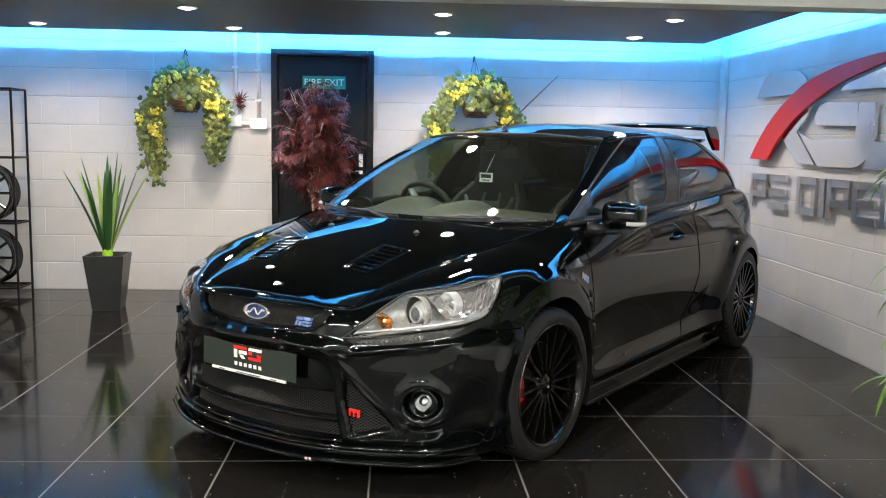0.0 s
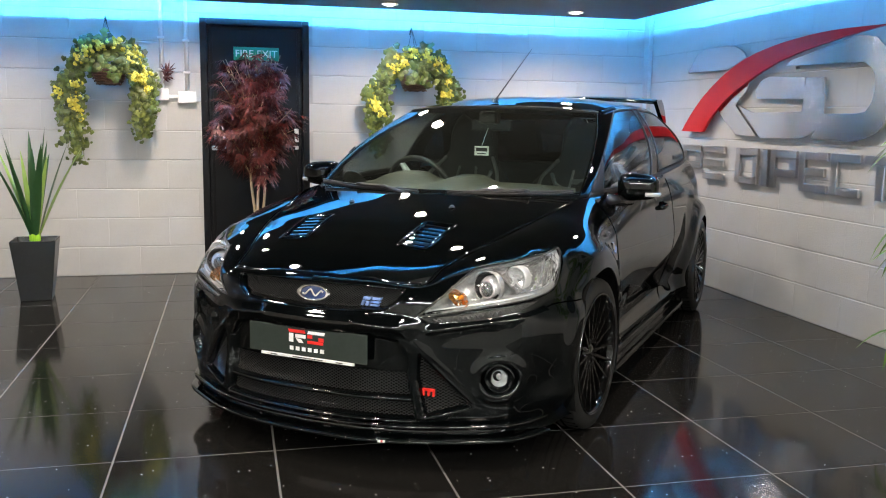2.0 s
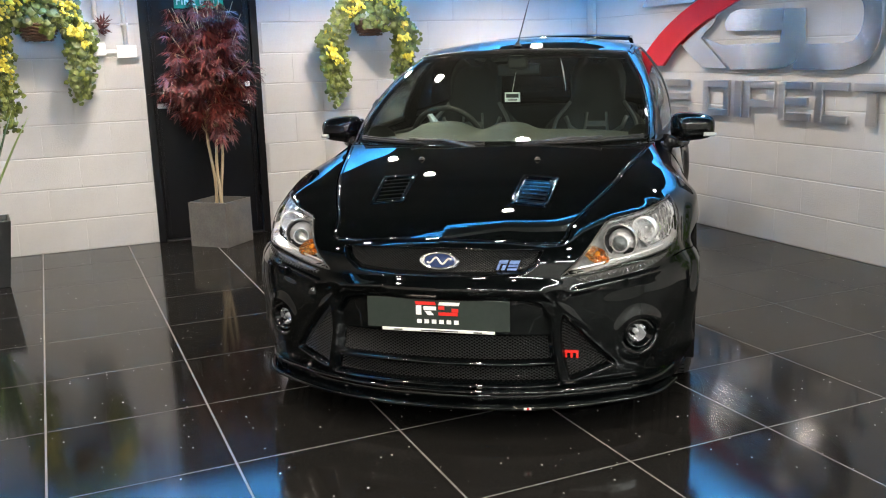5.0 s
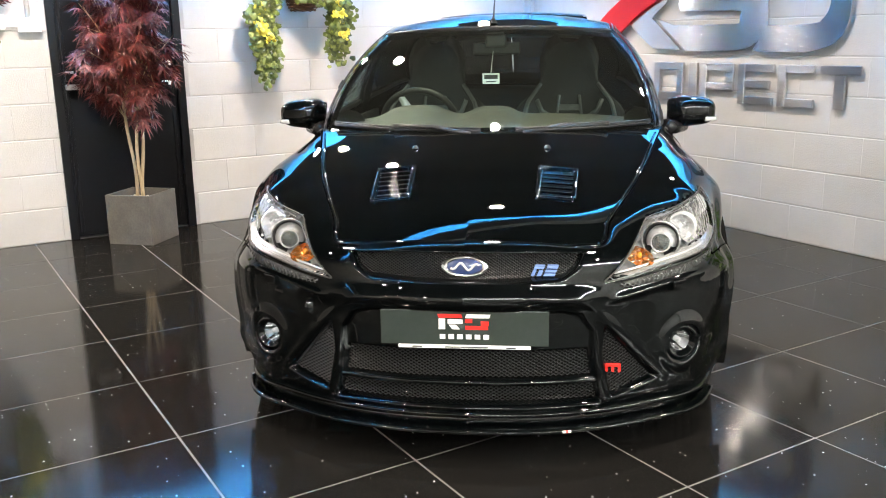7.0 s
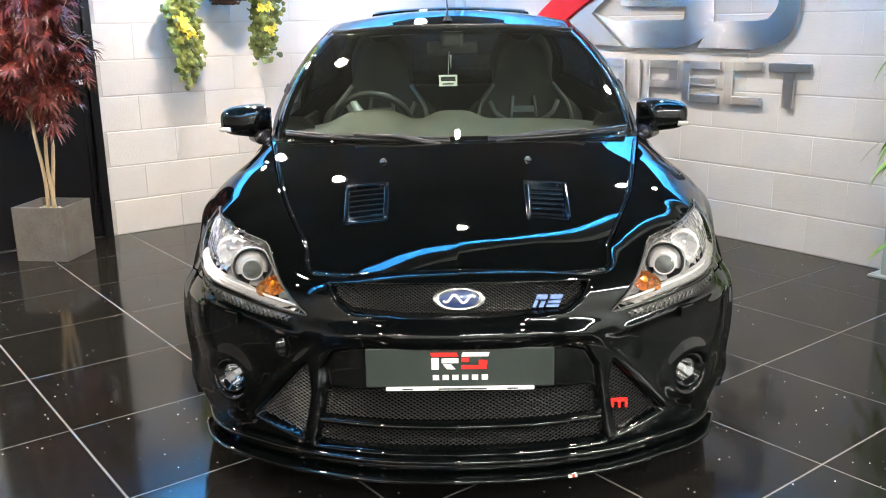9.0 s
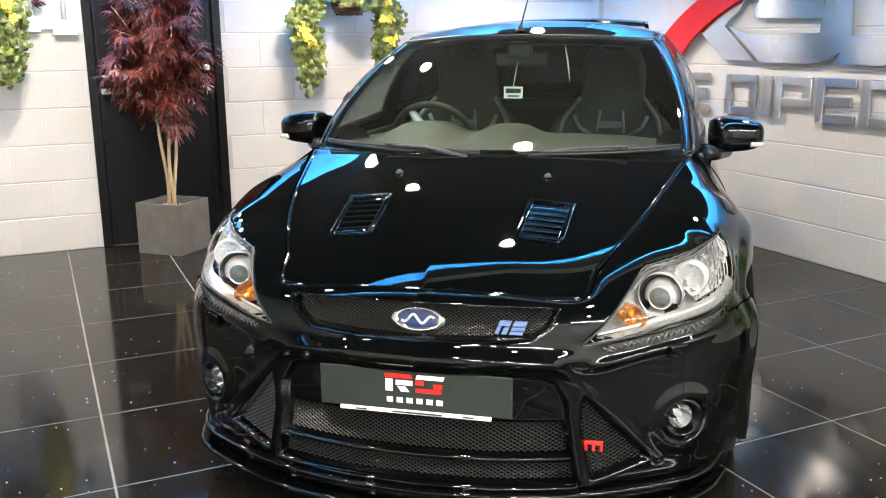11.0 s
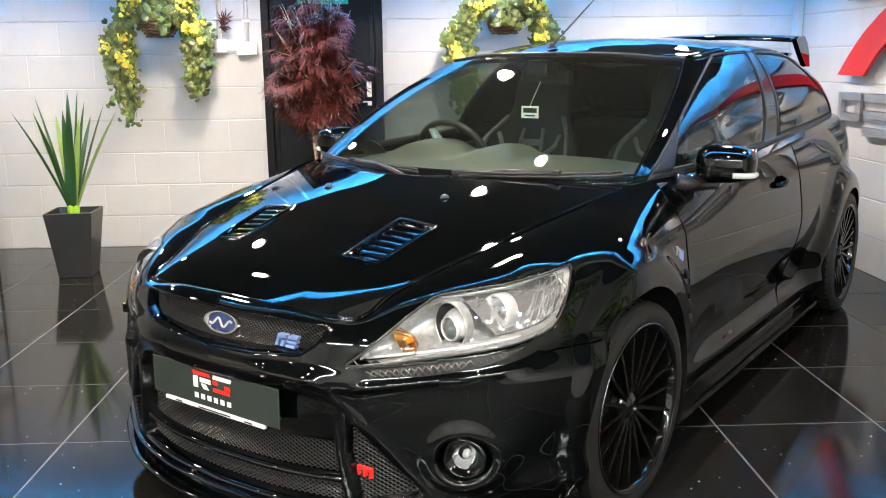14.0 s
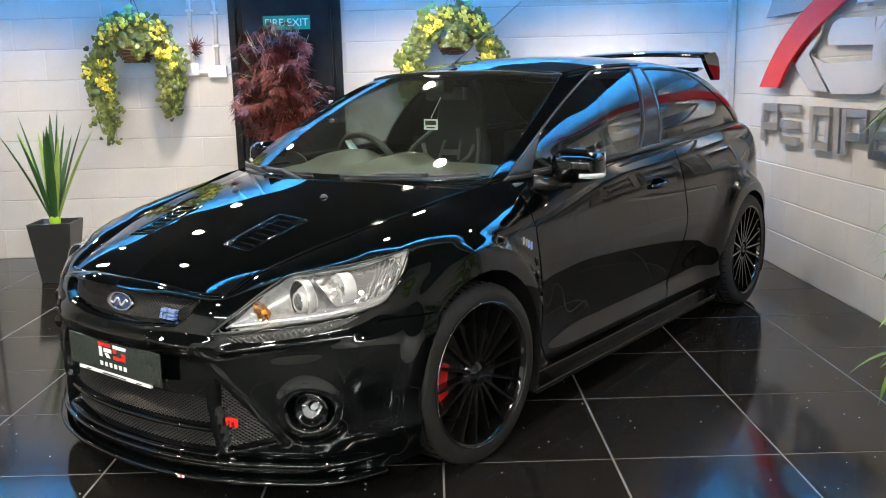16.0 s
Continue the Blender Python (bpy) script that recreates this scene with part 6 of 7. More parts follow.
# bonnet vents, washer jets, wipers
for s in (1, -1):
    vent = thing_part("bonnet_vent", "gloss black louvred bonnet vent")
    corners = [(VENT_X1, VENT_IN[1]), (VENT_X1, VENT_OUT[1]), (VENT_X0, VENT_OUT[0]), (VENT_X0, VENT_IN[0])]
    centre = np.mean(corners, 0)
    edge = np.concatenate([np.linspace(a, b, 7)[:-1] for a, b in zip(corners, corners[1:] + corners[:1])])
    bm = bmesh.new()
    loops = []
    for grow, up in ((0.013, 0.0004), (0.011, 0.0035), (0.002, 0.0045), (-0.002, 0.002), (-0.003, -0.03)):
        ring = edge + np.sign(edge - centre) * grow * np.array([1.0, 1.0])
        top = lid.at(ring[:, 0], s * ring[:, 1])
        loops.append([bm.verts.new((q[0], q[1], q[2] + up)) for q in top])
    for a, b in zip(loops, loops[1:]):
        for k in range(len(edge)):
            bm.faces.new((a[k], a[(k + 1) % len(edge)], b[(k + 1) % len(edge)], b[k]))
    part("vent_frame", bm, MAT["paint"], vent, "raised gloss black rim", smooth=True)
    gx = np.linspace(VENT_X0 - 0.01, VENT_X1 + 0.01, 6)[:, None]
    gy = s * np.linspace(VENT_IN[1] - 0.01, VENT_OUT[0] + 0.01, 6)[None, :]
    sheet("vent_floor", lid.at(gx, gy) - np.array([0, 0, 0.032]), MAT["dark"], vent)
    for k in range(6):
        xa = VENT_X0 + 0.030 + 0.0345 * k
        y_in, y_out = vent_edges(xa)
        ends = lid.at(np.full(7, xa), s * np.linspace(y_in, y_out, 7))
        rows = []
        bm = bmesh.new()
        section = [(0.022, -0.022), (0.012, -0.011), (0.0, -0.003), (-0.008, 0.0015)] + [(-0.0095 + 0.003 * math.cos(w), -0.0015 + 0.003 * math.sin(w)) for w in np.radians((60, 90, 120, 150, 180, 215))] + [(-0.004, -0.006), (0.010, -0.018)]
        for dx, dz in section:
            rows.append([bm.verts.new((q[0] + dx, q[1], q[2] + dz)) for q in ends])
        for r0, r1 in zip(rows, rows[1:]):
            for q in range(6):
                bm.faces.new((r0[q], r0[q + 1], r1[q + 1], r1[q]))
        part("louvre", bm, MAT["paint"], vent, smooth=True)
    j = lid.at(np.array(0.11), np.array(s * 0.25))
    part("washer_jet", lathe(bmesh.new(), [(0.0, 0.012), (0.006, 0.011), (0.011, 0.005), (0.013, 0.0)], 16, Matrix.Translation(j) @ Matrix.Diagonal((1.4, 1, 1, 1))), MAT["trim"], CAR, smooth=True)
rim = bonnet_point(np.linspace(0, 1, 60), 1.0)
for s in (1, -1):
    fold = bonnet_point(np.linspace(0.04, 0.97, 60), 0.975) * (1, s, 1)
    strip("bonnet_crease", fold - np.array([0, 0, 0.0012]), 0.0042, MAT["paint"], CAR, "", 10)
    strip("bonnet_gap", (rim + np.array([0, 0.0015, 0.0005])) * (1, s, 1), 0.0018, MAT["seam"], CAR, sides=5)
front = bonnet_point(0.0, np.linspace(-1, 1, 60))
strip("bonnet_lip", front + np.array([0.001, 0, 0.0005]), 0.0085, MAT["paint"], CAR, "rounded front lip of the bonnet", 12)
strip("bonnet_gap", front + np.array([0.002, 0, -0.002]), 0.0022, MAT["seam"], CAR, sides=5)
cowl = bonnet_point(1.0, np.linspace(-1, 1, 50))
foot = house_point(np.abs(np.linspace(-3.0, 3.0, 50)), 0.0) * np.stack([np.ones(50), np.sign(np.linspace(-3.0, 3.0, 50)), np.ones(50)], -1)
sheet("scuttle", np.stack([cowl + (0, 0, -0.012), cowl * 0.5 + foot * 0.5 + (0, 0, -0.02), foot + (-0.02, 0, 0.004)]), MAT["trim"], CAR, "black plastic scuttle", flip=True)


def glass_at(u, w):
    p = house_point(np.abs(np.asarray(u, float)), w)
    p[..., 1] *= np.sign(np.asarray(u, float) + 1e-9)
    return p


for u0, u1, w0, w1 in ((-2.15, -0.05, 0.03, 0.012), (0.35, 2.3, 0.012, 0.03)):
    wiper = thing_part("wiper", "black windscreen wiper parked along the glass")
    run = glass_at(np.linspace(u0, u1, 14), np.linspace(w0, w1, 14)) + (0.012, 0, 0.014)
    strip("wiper_blade", run, 0.0065, MAT["trim"], wiper, sides=6)
    strip("wiper_spine", run + (0.004, 0, 0.010), 0.004, MAT["trim"], wiper, sides=6)
    mid = run[7]
    pivot = mid + np.array([0.09, 0.30 if u0 < 0 else -0.32, -0.015])
    strip("wiper_arm", [pivot, (pivot + mid) / 2 + (0, 0, 0.02), mid + (0.006, 0, 0.014)], [0.011, 0.009, 0.006], MAT["trim"], wiper, sides=8)
    part("wiper_clip", box(bmesh.new(), mid + (-0.008, -0.022, 0.006), mid + (0.012, 0.022, 0.022), 0.003), MAT["trim"], wiper)

# door mirrors
for s in (1, -1):
    mir = thing_part("door_mirror", "gloss black door mirror with clear indicator")
    m = pose(-0.675, s * 0.888, 0.982, 0, 0, s * 10)
    bm = bmesh.new()
    bmesh.ops.create_uvsphere(bm, u_segments=36, v_segments=20, radius=1.0)
    for v in bm.verts:
        q = v.co.copy()
        v.co = Vector([math.copysign(abs(c) ** 0.62, c) for c in q])
        v.co.x *= 0.112 * (1.0 if v.co.x > 0 else 0.5)
        v.co.y *= 0.100
        v.co.z *= 0.066 * (1.0 - 0.14 * v.co.y / 0.104 * s)
        v.co = m @ v.co
    part("mirror_shell", bm, MAT["paint"], mir, "gloss black shell", smooth=True)
    part("mirror_glass", box(bmesh.new(), (-0.060, -0.088, -0.050), (-0.052, 0.088, 0.050), 0.004, 2, m), MAT["mirror"], mir, "mirror glass")
    arc = [m @ Vector((0.107 * max(math.cos(a), 0.0) ** 0.6, s * 0.099 * math.sin(a) ** 0.62, -0.030 - 0.004 * math.sin(a))) for a in np.linspace(0.18, 1.56, 14)]
    part("mirror_indicator", tube(bmesh.new(), arc, 0.0105, 8), MAT["indicator_clear"], mir, "clear indicator strip", smooth=True)
    strip("mirror_foot", [(-0.52, s * 0.765, 0.925), (-0.57, s * 0.81, 0.915), (-0.65, s * 0.86, 0.915)], [0.034, 0.028, 0.024], MAT["pillar"], mir, "black foot", 10)

# roof spoiler and aerial
spoiler = thing_part("roof_spoiler", "gloss black twin-blade tailgate spoiler")


def wing(name, x0, x1, half, z, thick, arch, parent):
    """A blade across the car, thin at its edges and arched in the middle."""
    ys = np.linspace(-half, half, 40)
    bm = bmesh.new()
    rows = []
    prof = [(0.0, 0.0), (0.15, 0.5), (0.5, 0.7), (0.85, 0.4), (1.0, 0.0), (0.85, -0.25), (0.5, -0.4), (0.15, -0.35)]
    for a, h in prof:
        rows.append([bm.verts.new((x0 + (x1 - x0) * a - 0.06 * (y / half) ** 2, y, z + thick * h + arch * (1 - (y / half) ** 2) + 0.02 * a)) for y in ys])
    for r0, r1 in zip(rows, rows[1:] + rows[:1]):
        for k in range(39):
            bm.faces.new((r0[k], r0[k + 1], r1[k + 1], r1[k]))
    bm.faces.new([r[0] for r in rows])
    bm.faces.new([r[-1] for r in rows][::-1])
    return part(name, bm, MAT["paint"], parent, smooth=True)


wing("lower_blade", -2.80, -2.97, 0.465, 1.358, 0.022, 0.018, spoiler)
wing("upper_blade", -2.83, -3.06, 0.495, 1.445, 0.030, 0.02, spoiler)
for s in (1, -1):
    bm = bmesh.new()
    side = [(-2.90, 1.457), (-3.10, 1.478), (-3.13, 1.44), (-3.11, 1.37), (-3.06, 1.305), (-2.98, 1.305), (-2.93, 1.38)]
    for y in (s * 0.510, s * 0.482):
        bm.faces.new([bm.verts.new((x, y + s * 0.28 * (1.475 - z), z)) for x, z in side])
    v = list(bm.verts)
    for k in range(7):
        bm.faces.new((v[k], v[(k + 1) % 7], v[7 + (k + 1) % 7], v[7 + k]))
    part("end_plate", bm, MAT["paint"], spoiler)
aerial = thing_part("aerial", "thin black roof aerial leaning back")
base = np.array([-1.065, -0.02, 1.388])
part("aerial_base", lathe(bmesh.new(), [(0.0, 0.024), (0.009, 0.022), (0.016, 0.008), (0.024, 0.0)], 20, Matrix.Translation(base)), MAT["trim"], aerial, smooth=True)
strip("aerial_rod", [base + (0, 0, 0.012), (-1.12, -0.021, 1.43), (-1.70, -0.033, 1.735)], [0.0065, 0.0045, 0.002], MAT["trim"], aerial, sides=8)

# door handles, shut lines, sail panels, gills behind the front wheels
for s in (1, -1):
    h = thing_part("door_handle", "gloss black door handle over a flat black disc for recess shade")
    p = flank.at(np.linspace(-1.43, -1.60, 7), np.linspace(0.818, 0.826, 7))
    bow = 0.024 * np.sin(np.linspace(0, math.pi, 7)) ** 0.6 + 0.003
    strip("handle_grip", [(q[0], s * (q[1] + b), q[2]) for q, b in zip(p, bow)], 0.0125, MAT["paint"], h, sides=10)
    # Flat black ellipse on the door: the scoop's shade as colour, no hollow.
    q = flank.at(np.array(-1.51), np.array(0.822))
    m = Matrix.Translation((q[0], s * (q[1] + 0.0012), q[2])) @ pose(0, 0, 0, -90 * s) @ Matrix.Diagonal((1.45, 0.62, 1, 1))
    part("handle_recess", lathe(bmesh.new(), [(0.0, -0.002), (0.04, -0.001), (0.048, 0.0005)], 28, m), MAT["seam"], h)
    door = [(-0.395, 0.925), (-0.40, 0.80), (-0.41, 0.60), (-0.43, 0.42), (-0.47, 0.28), (-0.54, 0.205)] + [(-0.7 - 0.15 * k, 0.198) for k in range(6)] + [(-1.66, 0.215), (-1.78, 0.30), (-1.83, 0.45), (-1.84, 0.65), (-1.82, 0.85), (-1.80, 0.97)]
    dd = spline(door, np.linspace(0, len(door) - 1, 90))
    p = flank.at(dd[:, 0], dd[:, 1])
    strip("door_gap", [(q[0], s * (q[1] + 0.0004), q[2]) for q in p], 0.0024, MAT["seam"], CAR, sides=5)
    dd = spline([(0.47, 0.60), (0.40, 0.595), (0.33, 0.592), (0.27, 0.59)], np.linspace(0, 3, 14))
    p = flank.at(dd[:, 0], dd[:, 1])
    strip("bumper_gap", [(q[0], s * (q[1] + 0.0004), q[2]) for q in p], 0.0024, MAT["seam"], CAR, sides=5)
    house_panel("sail_panel", pillar_edge, lambda w: 3.72 - 0.67 * w / 0.42, 0.04, 0.43, MAT["sail"], "black sail panel", 0.008, 10, 12, mirror=s < 0, out=0.006)
    gill = thing_part("wing_gill", "black gill vent behind the front wheel")
    for k in range(4):
        seg = flank.at(np.array([-0.375, -0.385]), np.array([0.66 - 0.05 * k, 0.63 - 0.05 * k]))
        strip("gill_slat", [(q[0], s * (q[1] + 0.003), q[2]) for q in seg], 0.006, MAT["trim"], gill, sides=6)

# window surrounds
for s in (1, -1):
    for name, us, w0, w1 in (("door_seal", (3.12, B0), 0.05, 0.95), ("quarter_seal", (B1, 8.72), 0.06, 0.93)):
        k = np.linspace(0, 1, 24)
        if name == "door_seal":
            ring = [(us[0] + (us[1] - us[0]) * q, w0) for q in k] + [(us[1], w0 + (w1 - w0) * q) for q in k[1:]] + [(us[1] + (float(pillar_edge(w1)) - us[1]) * q, w1) for q in k[1:]] + [(float(pillar_edge(w1 + (w0 - w1) * q)), w1 + (w0 - w1) * q) for q in k[1:-1]]
        else:
            ring = [(us[0] + (us[1] - us[0]) * q, w0) for q in k] + [(8.70 - 0.79 * q, w0 + (w1 - w0) * q) for q in k[1:]] + [(7.91 + (us[0] - 7.91) * q, w1) for q in k[1:]] + [(us[0], w1 + (w0 - w1) * q) for q in k[1:-1]]
        p = house_point(np.array([r[0] for r in ring]), np.array([r[1] for r in ring]))
        p[:, 1] *= s
        strip("window_seal", p, 0.0055, MAT["sail"], CAR, sides=6, closed=True)
edge = glass_at(np.linspace(-2.62, 2.62, 60), 0.98)
strip("windscreen_seal", edge, 0.006, MAT["trim"], CAR, sides=6)
band = np.stack([glass_at(np.linspace(-2.62, 2.62, 60), w) - (0.006, 0, 0.004) for w in (0.0, 0.03, 0.065)])
sheet("screen_frit", band, MAT["seam"], CAR, "black printed screen border", flip=True)
band = np.stack([glass_at(np.linspace(-2.62, 2.62, 60), w) - (0.006, 0, 0.004) for w in (0.90, 0.94, 0.98)])
sheet("screen_frit", band, MAT["seam"], CAR, "black printed screen border", flip=True)
for s in (1, -1):
    band = np.stack([glass_at(s * np.linspace(2.47, 2.62, 3)[:, None], np.linspace(0, 0.98, 30)[None, :])])[0] - (0.006, 0, 0.004)
    sheet("screen_frit", band, MAT["seam"], CAR, "black printed screen border")

# brake calipers
for x in (0.0, REAR_AXLE):
    for s in (1, -1):
        cal = thing_part("brake_caliper", "red painted brake caliper")
        bm = bmesh.new()
        rows = []
        for r, h in ((0.132, 0.83), (0.185, 0.83), (0.185, 0.765), (0.132, 0.765)):
            rows.append([bm.verts.new((x + r * math.cos(a), s * h, WHEEL_Z + r * math.sin(a))) for a in np.radians(np.linspace(-26, 26, 10))])
        for r0, r1 in zip(rows, rows[1:] + rows[:1]):
            for k in range(9):
                bm.faces.new((r0[k], r0[k + 1], r1[k + 1], r1[k]))
        bm.faces.new([r[0] for r in rows])
        bm.faces.new([r[-1] for r in rows][::-1])
        bmesh.ops.bevel(bm, geom=list(bm.edges), offset=0.004, segments=1, affect="EDGES")
        part("caliper_body", bm, MAT["caliper"], cal)

# ---- the cabin ----
cabin = thing_part("dashboard", "grey plastic dashboard with instrument hood")
ys = np.linspace(-0.70, 0.70, 61)
rows = []
for a in np.linspace(0, 1, 16):
    x = -0.165 - 0.56 * a - 0.0 * ys
    hump = 0.045 * np.exp(-((ys + 0.36) / 0.15) ** 4) * step(0.35, 0.8, a) + 0.036 * np.exp(-((ys - 0.0) / 0.11) ** 4) * step(0.25, 0.75, a)
    z = 0.938 + 0.032 * a - 0.035 * (np.abs(ys) / 0.7) ** 4 + hump
    shift = 0.15 * (np.abs(ys) / 0.7) ** 2 * (1 - a)
    rows.append(np.stack([x - shift, ys, z], -1))
last = rows[-1].copy()
last[:, 2] -= 0.06
last[:, 0] -= 0.012
low = last.copy()
low[:, 2] -= 0.25
low[:, 0] += 0.10
sheet("dash_top", np.stack(rows + [last, low]), MAT["dash"], cabin, flip=True)
part("door_card", box(bmesh.new(), (-1.75, 0.735, 0.35), (-0.40, 0.76, 0.93), 0.01), MAT["cloth"], cabin)
part("door_card", box(bmesh.new(), (-1.75, -0.76, 0.35), (-0.40, -0.735, 0.93), 0.01), MAT["cloth"], cabin)
part("cabin_floor", box(bmesh.new(), (-3.1, -0.73, 0.30), (-0.3, 0.73, 0.34)), MAT["dark"], cabin)
part("bulkhead", box(bmesh.new(), (-0.30, -0.70, 0.30), (-0.26, 0.70, 0.87)), MAT["dark"], cabin)
part("parcel_shelf", box(bmesh.new(), (-3.15, -0.60, 0.90), (-2.55, 0.60, 0.93)), MAT["cloth"], cabin)
for s in (1, -1):
    part("speaker_pod", lathe(bmesh.new(), [(0.0, 0.02), (0.05, 0.018), (0.07, 0.0)], 24, pose(-0.62, s * 0.66, 0.95, 0, -50, 0)), MAT["dash"], cabin, smooth=True)
sheet("headlining", roof_point(np.linspace(0.02, 0.98, 16)[:, None], np.linspace(-0.97, 0.97, 14)[None, :]) - (0, 0, 0.03), MAT["lining"], CAR, "grey headlining", flip=True)

wheel = thing_part("steering_wheel", "black leather steering wheel")
m = pose(-0.82, -0.36, 0.915, 0, -66, 0)
part("wheel_rim", tube(bmesh.new(), [m @ Vector((0.18 * math.cos(a), 0.18 * math.sin(a), 0)) for a in np.linspace(0, 2 * math.pi, 48, endpoint=False)], 0.0155, 10, closed=True), MAT["trim"], wheel, smooth=True)
for a in (0.0, 2.1, 4.2):
    part("wheel_arm", tube(bmesh.new(), [m @ Vector((0.03 * math.cos(a + 1.57), 0.03 * math.sin(a + 1.57), -0.02)), m @ Vector((0.175 * math.cos(a + 1.57), 0.175 * math.sin(a + 1.57), 0))], [0.03, 0.014], 8), MAT["satin"], wheel)
part("wheel_boss", lathe(bmesh.new(), [(0.0, 0.02), (0.05, 0.012), (0.065, -0.02)], 24, m), MAT["leather"], wheel, smooth=True)


def build_seat(y):
    """A bucket seat: squab, back with side wings and shoulder slots."""
    seat = thing_part("bucket_seat", "black cloth bucket seat with grey side wings")
    n = 25
    ks = np.linspace(-1, 1, n)
    outline = [(0.0, 0.235), (0.15, 0.25), (0.35, 0.262), (0.52, 0.262), (0.60, 0.245), (0.67, 0.20), (0.74, 0.155), (0.82, 0.138), (0.91, 0.128), (0.97, 0.10), (1.0, 0.05)]
    h = np.array([o[0] for o in outline])
    wd = np.array([o[1] for o in outline])
    hs = np.linspace(0, 1, 40)
    width = np.interp(hs, h, wd)
    pts = np.zeros((40, n, 3))
    for i, (q, w) in enumerate(zip(hs, width)):
        lean = -0.36 * q
        wings = 0.085 * np.abs(ks) ** 3 * (1 - step(0.55, 0.75, q)) + 0.03 * np.abs(ks) ** 3 * step(0.7, 0.9, q)
        pts[i, :, 0] = -1.36 + lean * 0.72 + wings + 0.015 * np.sin(6 * q)
        pts[i, :, 1] = y + w * ks
        pts[i, :, 2] = 0.50 + 0.79 * q
    sheet("backrest", pts, MAT["cloth"], seat, "", 0.06)
    cush = np.zeros((16, n, 3))
    for i, q in enumerate(np.linspace(0, 1, 16)):
        cush[i, :, 0] = -1.36 + 0.50 * q
        cush[i, :, 1] = y + 0.25 * ks
        cush[i, :, 2] = 0.50 + 0.05 * q + 0.05 * np.abs(ks) ** 3 - 0.04 * step(0.85, 1, q)
    sheet("squab", cush, MAT["cloth"], seat, "", 0.10)
    for s in (1, -1):
        edge = [tuple(pts[i, -2 if s > 0 else 1] + (0.010, 0, 0)) for i in range(2, 29)]
        strip("wing_edge", edge, 0.011, MAT["leather"], seat, "grey leather edge", 8)
        slot = [pts[19, 12 + 4 * s] + (0.010, 0, 0), pts[21, 12 + 7 * s] + (0.016, 0, 0), pts[24, 12 + 9 * s] + (0.020, 0, 0)]
        strip("shoulder_trim", [pts[25, 12 + 3 * s] + (0.010, 0, 0), pts[20, 12 + 3 * s] + (0.010, 0, 0)], 0.008, MAT["leather"], seat, "grey slot trim", 8)
        strip("belt_slot", slot, 0.012, MAT["leather"], seat, "grey slot trim", 8)
    mid = pts[22, 12]
    part("seat_badge", box(bmesh.new(), mid + (0.012, -0.055, -0.02), mid + (0.020, 0.055, 0.012), 0.002), MAT["leather"], seat, "grey badge")
    part("seat_badge", box(bmesh.new(), mid + (0.014, -0.05, -0.075), mid + (0.022, 0.05, -0.052), 0.002), MAT["caliper"], seat, "dark red badge")
    return seat


for y in (0.37, -0.37):
    build_seat(y)
part("rear_bench", box(bmesh.new(), (-2.5, -0.58, 0.45), (-2.32, 0.58, 1.02), 0.05), MAT["cloth"], CAR)
part("rear_bench", box(bmesh.new(), (-2.34, -0.58, 0.40), (-1.95, 0.58, 0.55), 0.05), MAT["cloth"], CAR)
mirror_in = thing_part("interior_mirror", "black interior mirror below the windscreen")
part("mirror_case", box(bmesh.new(), (-1.0, -0.115, 1.235), (-0.965, 0.115, 1.295), 0.014, 3), MAT["trim"], mirror_in)
part("sensor_pod", box(bmesh.new(), (-0.99, -0.05, 1.27), (-0.90, 0.05, 1.34), 0.015, 2), MAT["trim"], mirror_in)
tag = thing_part("hanging_tag", "white card tag hung from the mirror")
part("tag_card", box(bmesh.new(), (-0.886, -0.062, 1.10), (-0.884, 0.020, 1.150), 0.0), MAT["white_paint"], tag)
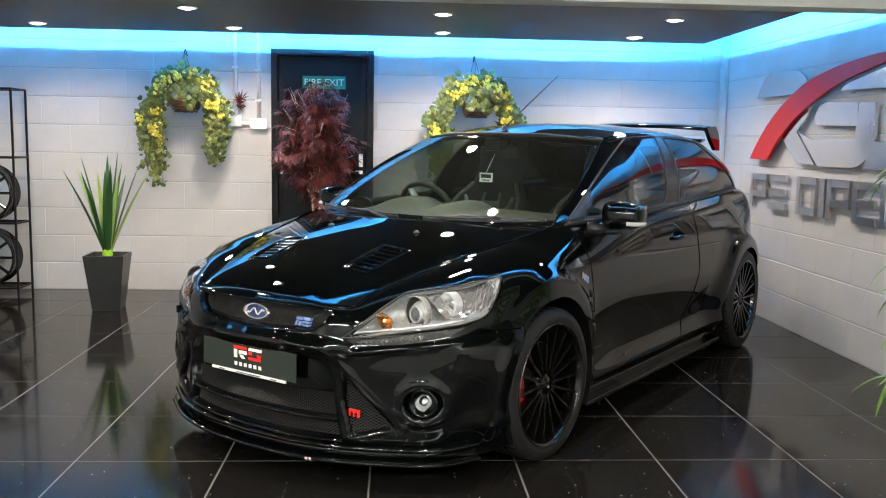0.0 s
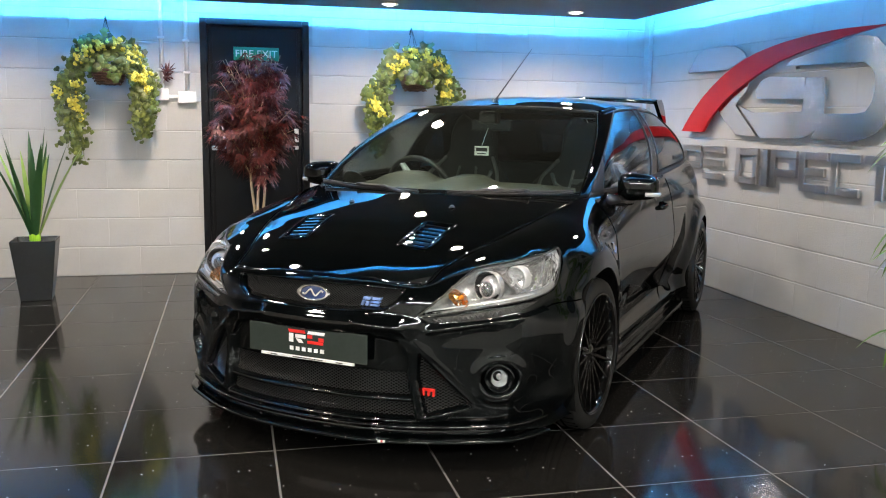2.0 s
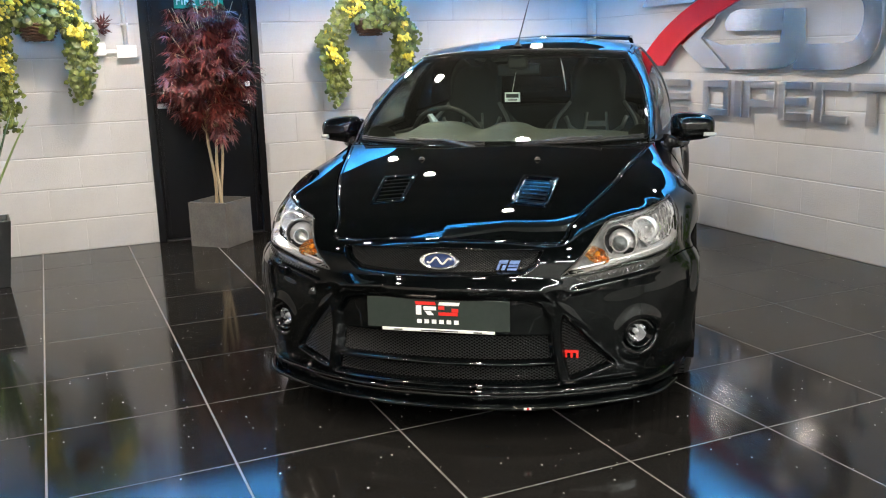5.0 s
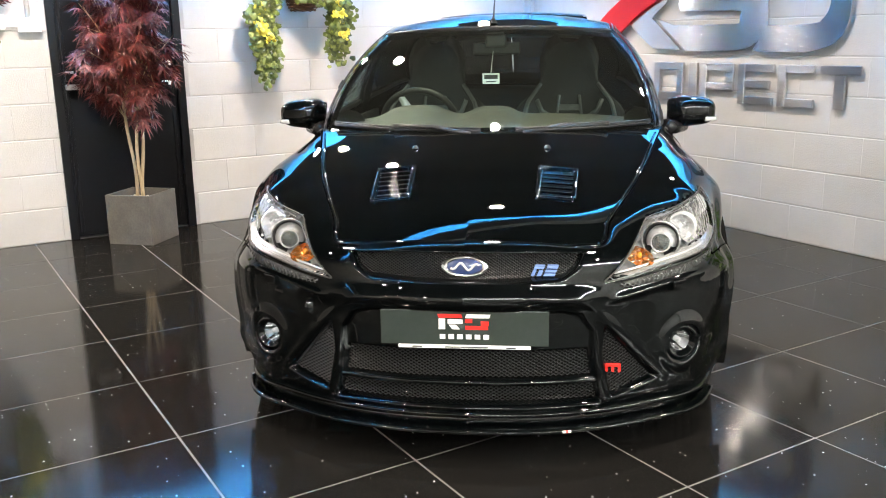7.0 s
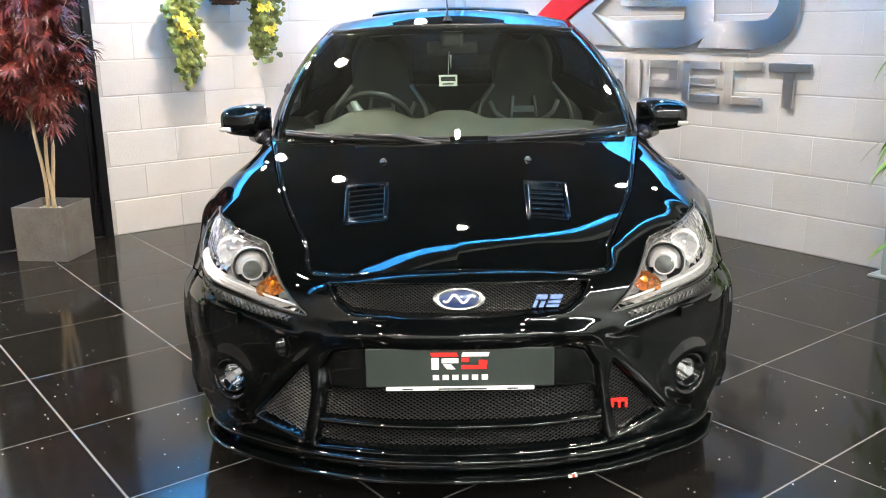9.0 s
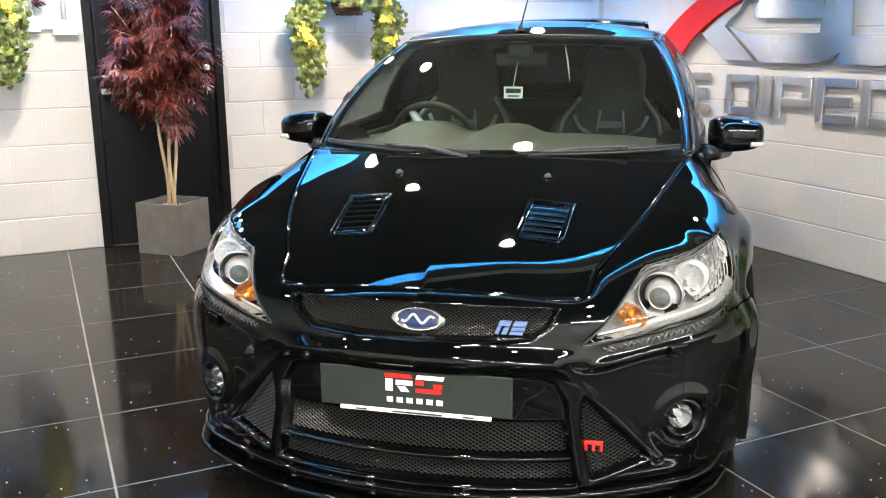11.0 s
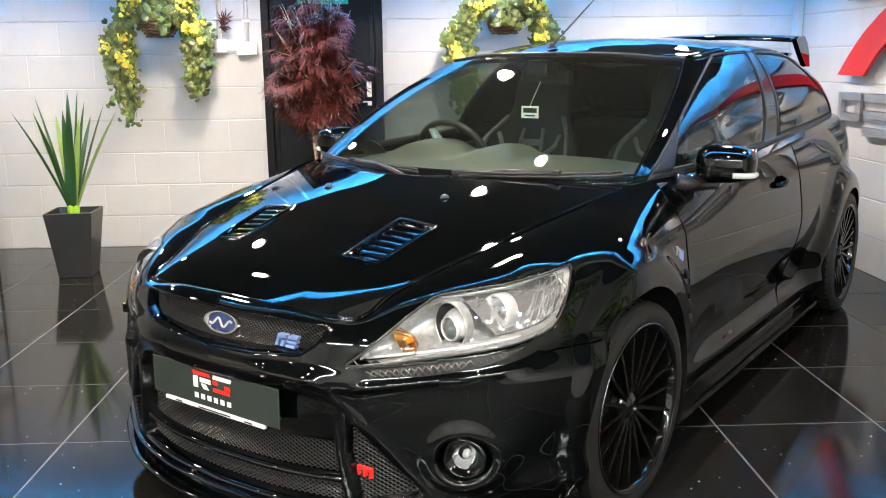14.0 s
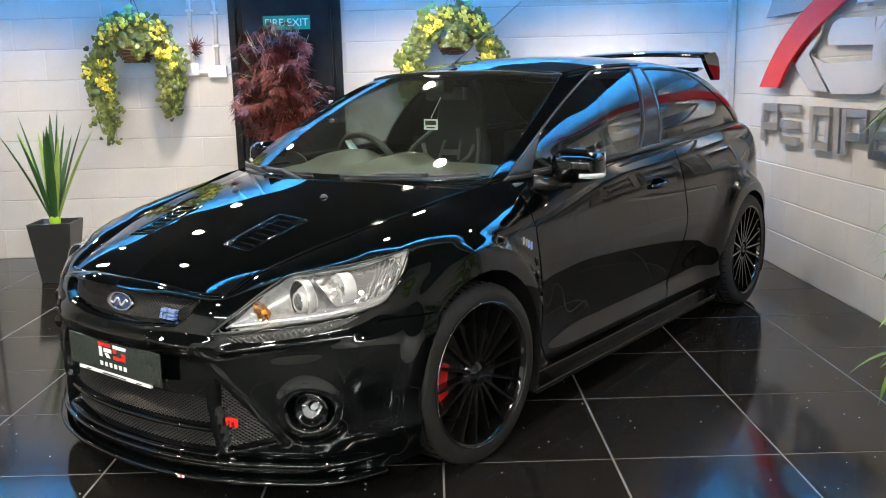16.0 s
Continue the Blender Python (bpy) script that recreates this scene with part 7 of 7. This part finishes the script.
for z0, z1, y0, y1 in ((1.122, 1.142, -0.054, 0.012), (1.107, 1.113, -0.046, 0.004)):
    part("tag_print", box(bmesh.new(), (-0.884, y0, z0), (-0.8835, y1, z1)), MAT["trim"], tag)
strip("tag_cord", [(-0.885, -0.021, 1.152), (-0.96, -0.015, 1.25)], 0.0015, MAT["white_paint"], tag, sides=5)

# the body sits nose-up on its springs by half a degree; the wheels stay level
RAKE = Matrix.Translation((-1.2, 0, 0)) @ Matrix.Rotation(radians(-0.5), 4, "Y") @ Matrix.Translation((1.2, 0, 0))
for ob in CAR.children:
    if ob.name.split(".")[0] not in ("wheel", "brake_caliper"):
        ob.matrix_basis = RAKE @ ob.matrix_basis


# ---- floor tiles ----
def tile_mesh(w, d):
    e, h = 0.0015, 0.006
    v = [(0, 0, 0), (w, 0, 0), (w, d, 0), (0, d, 0), (e, e, h), (w - e, e, h), (w - e, d - e, h), (e, d - e, h)]
    return mesh_of("tile", v, [(0, 1, 5, 4), (1, 2, 6, 5), (2, 3, 7, 6), (3, 0, 4, 7), (4, 5, 6, 7)])


def lay_tiles():
    whole, cut, gap = {}, [], 0.0046
    x0, y0 = -1.27 - 0.6 * 9, 2.965 - 0.6 * 11
    for i in range(17):
        for j in range(20):
            a, b = max(x0 + 0.6 * i, WEST), min(x0 + 0.6 * (i + 1), WALL_X)
            c, d = max(y0 + 0.6 * j, SOUTH), min(y0 + 0.6 * (j + 1), WALL_Y)
            if b - a < 0.02 or d - c < 0.02:
                continue
            near = a > -3.9 and c > 1.0
            key = (round(b - a - gap, 3), round(d - c - gap, 3))
            if key not in whole:
                whole[key] = tile_mesh(*key)
            if near:
                ob = link("tile", whole[key], MAT["tile"], FLOOR)
                ob.matrix_basis = Matrix.Translation((a + gap / 2, c + gap / 2, -0.006))
            else:
                cut.append((a + gap / 2, c + gap / 2, key))
    verts, faces = [], []
    for a, c, key in cut:
        n = len(verts)
        verts += [(v.co.x + a, v.co.y + c, v.co.z - 0.006) for v in whole[key].vertices]
        faces += [tuple(n + k for k in p.vertices) for p in whole[key].polygons]
    tagged(link("tile_field", mesh_of("tile_field", verts, faces), MAT["tile"], FLOOR), kind="stuff")


lay_tiles()
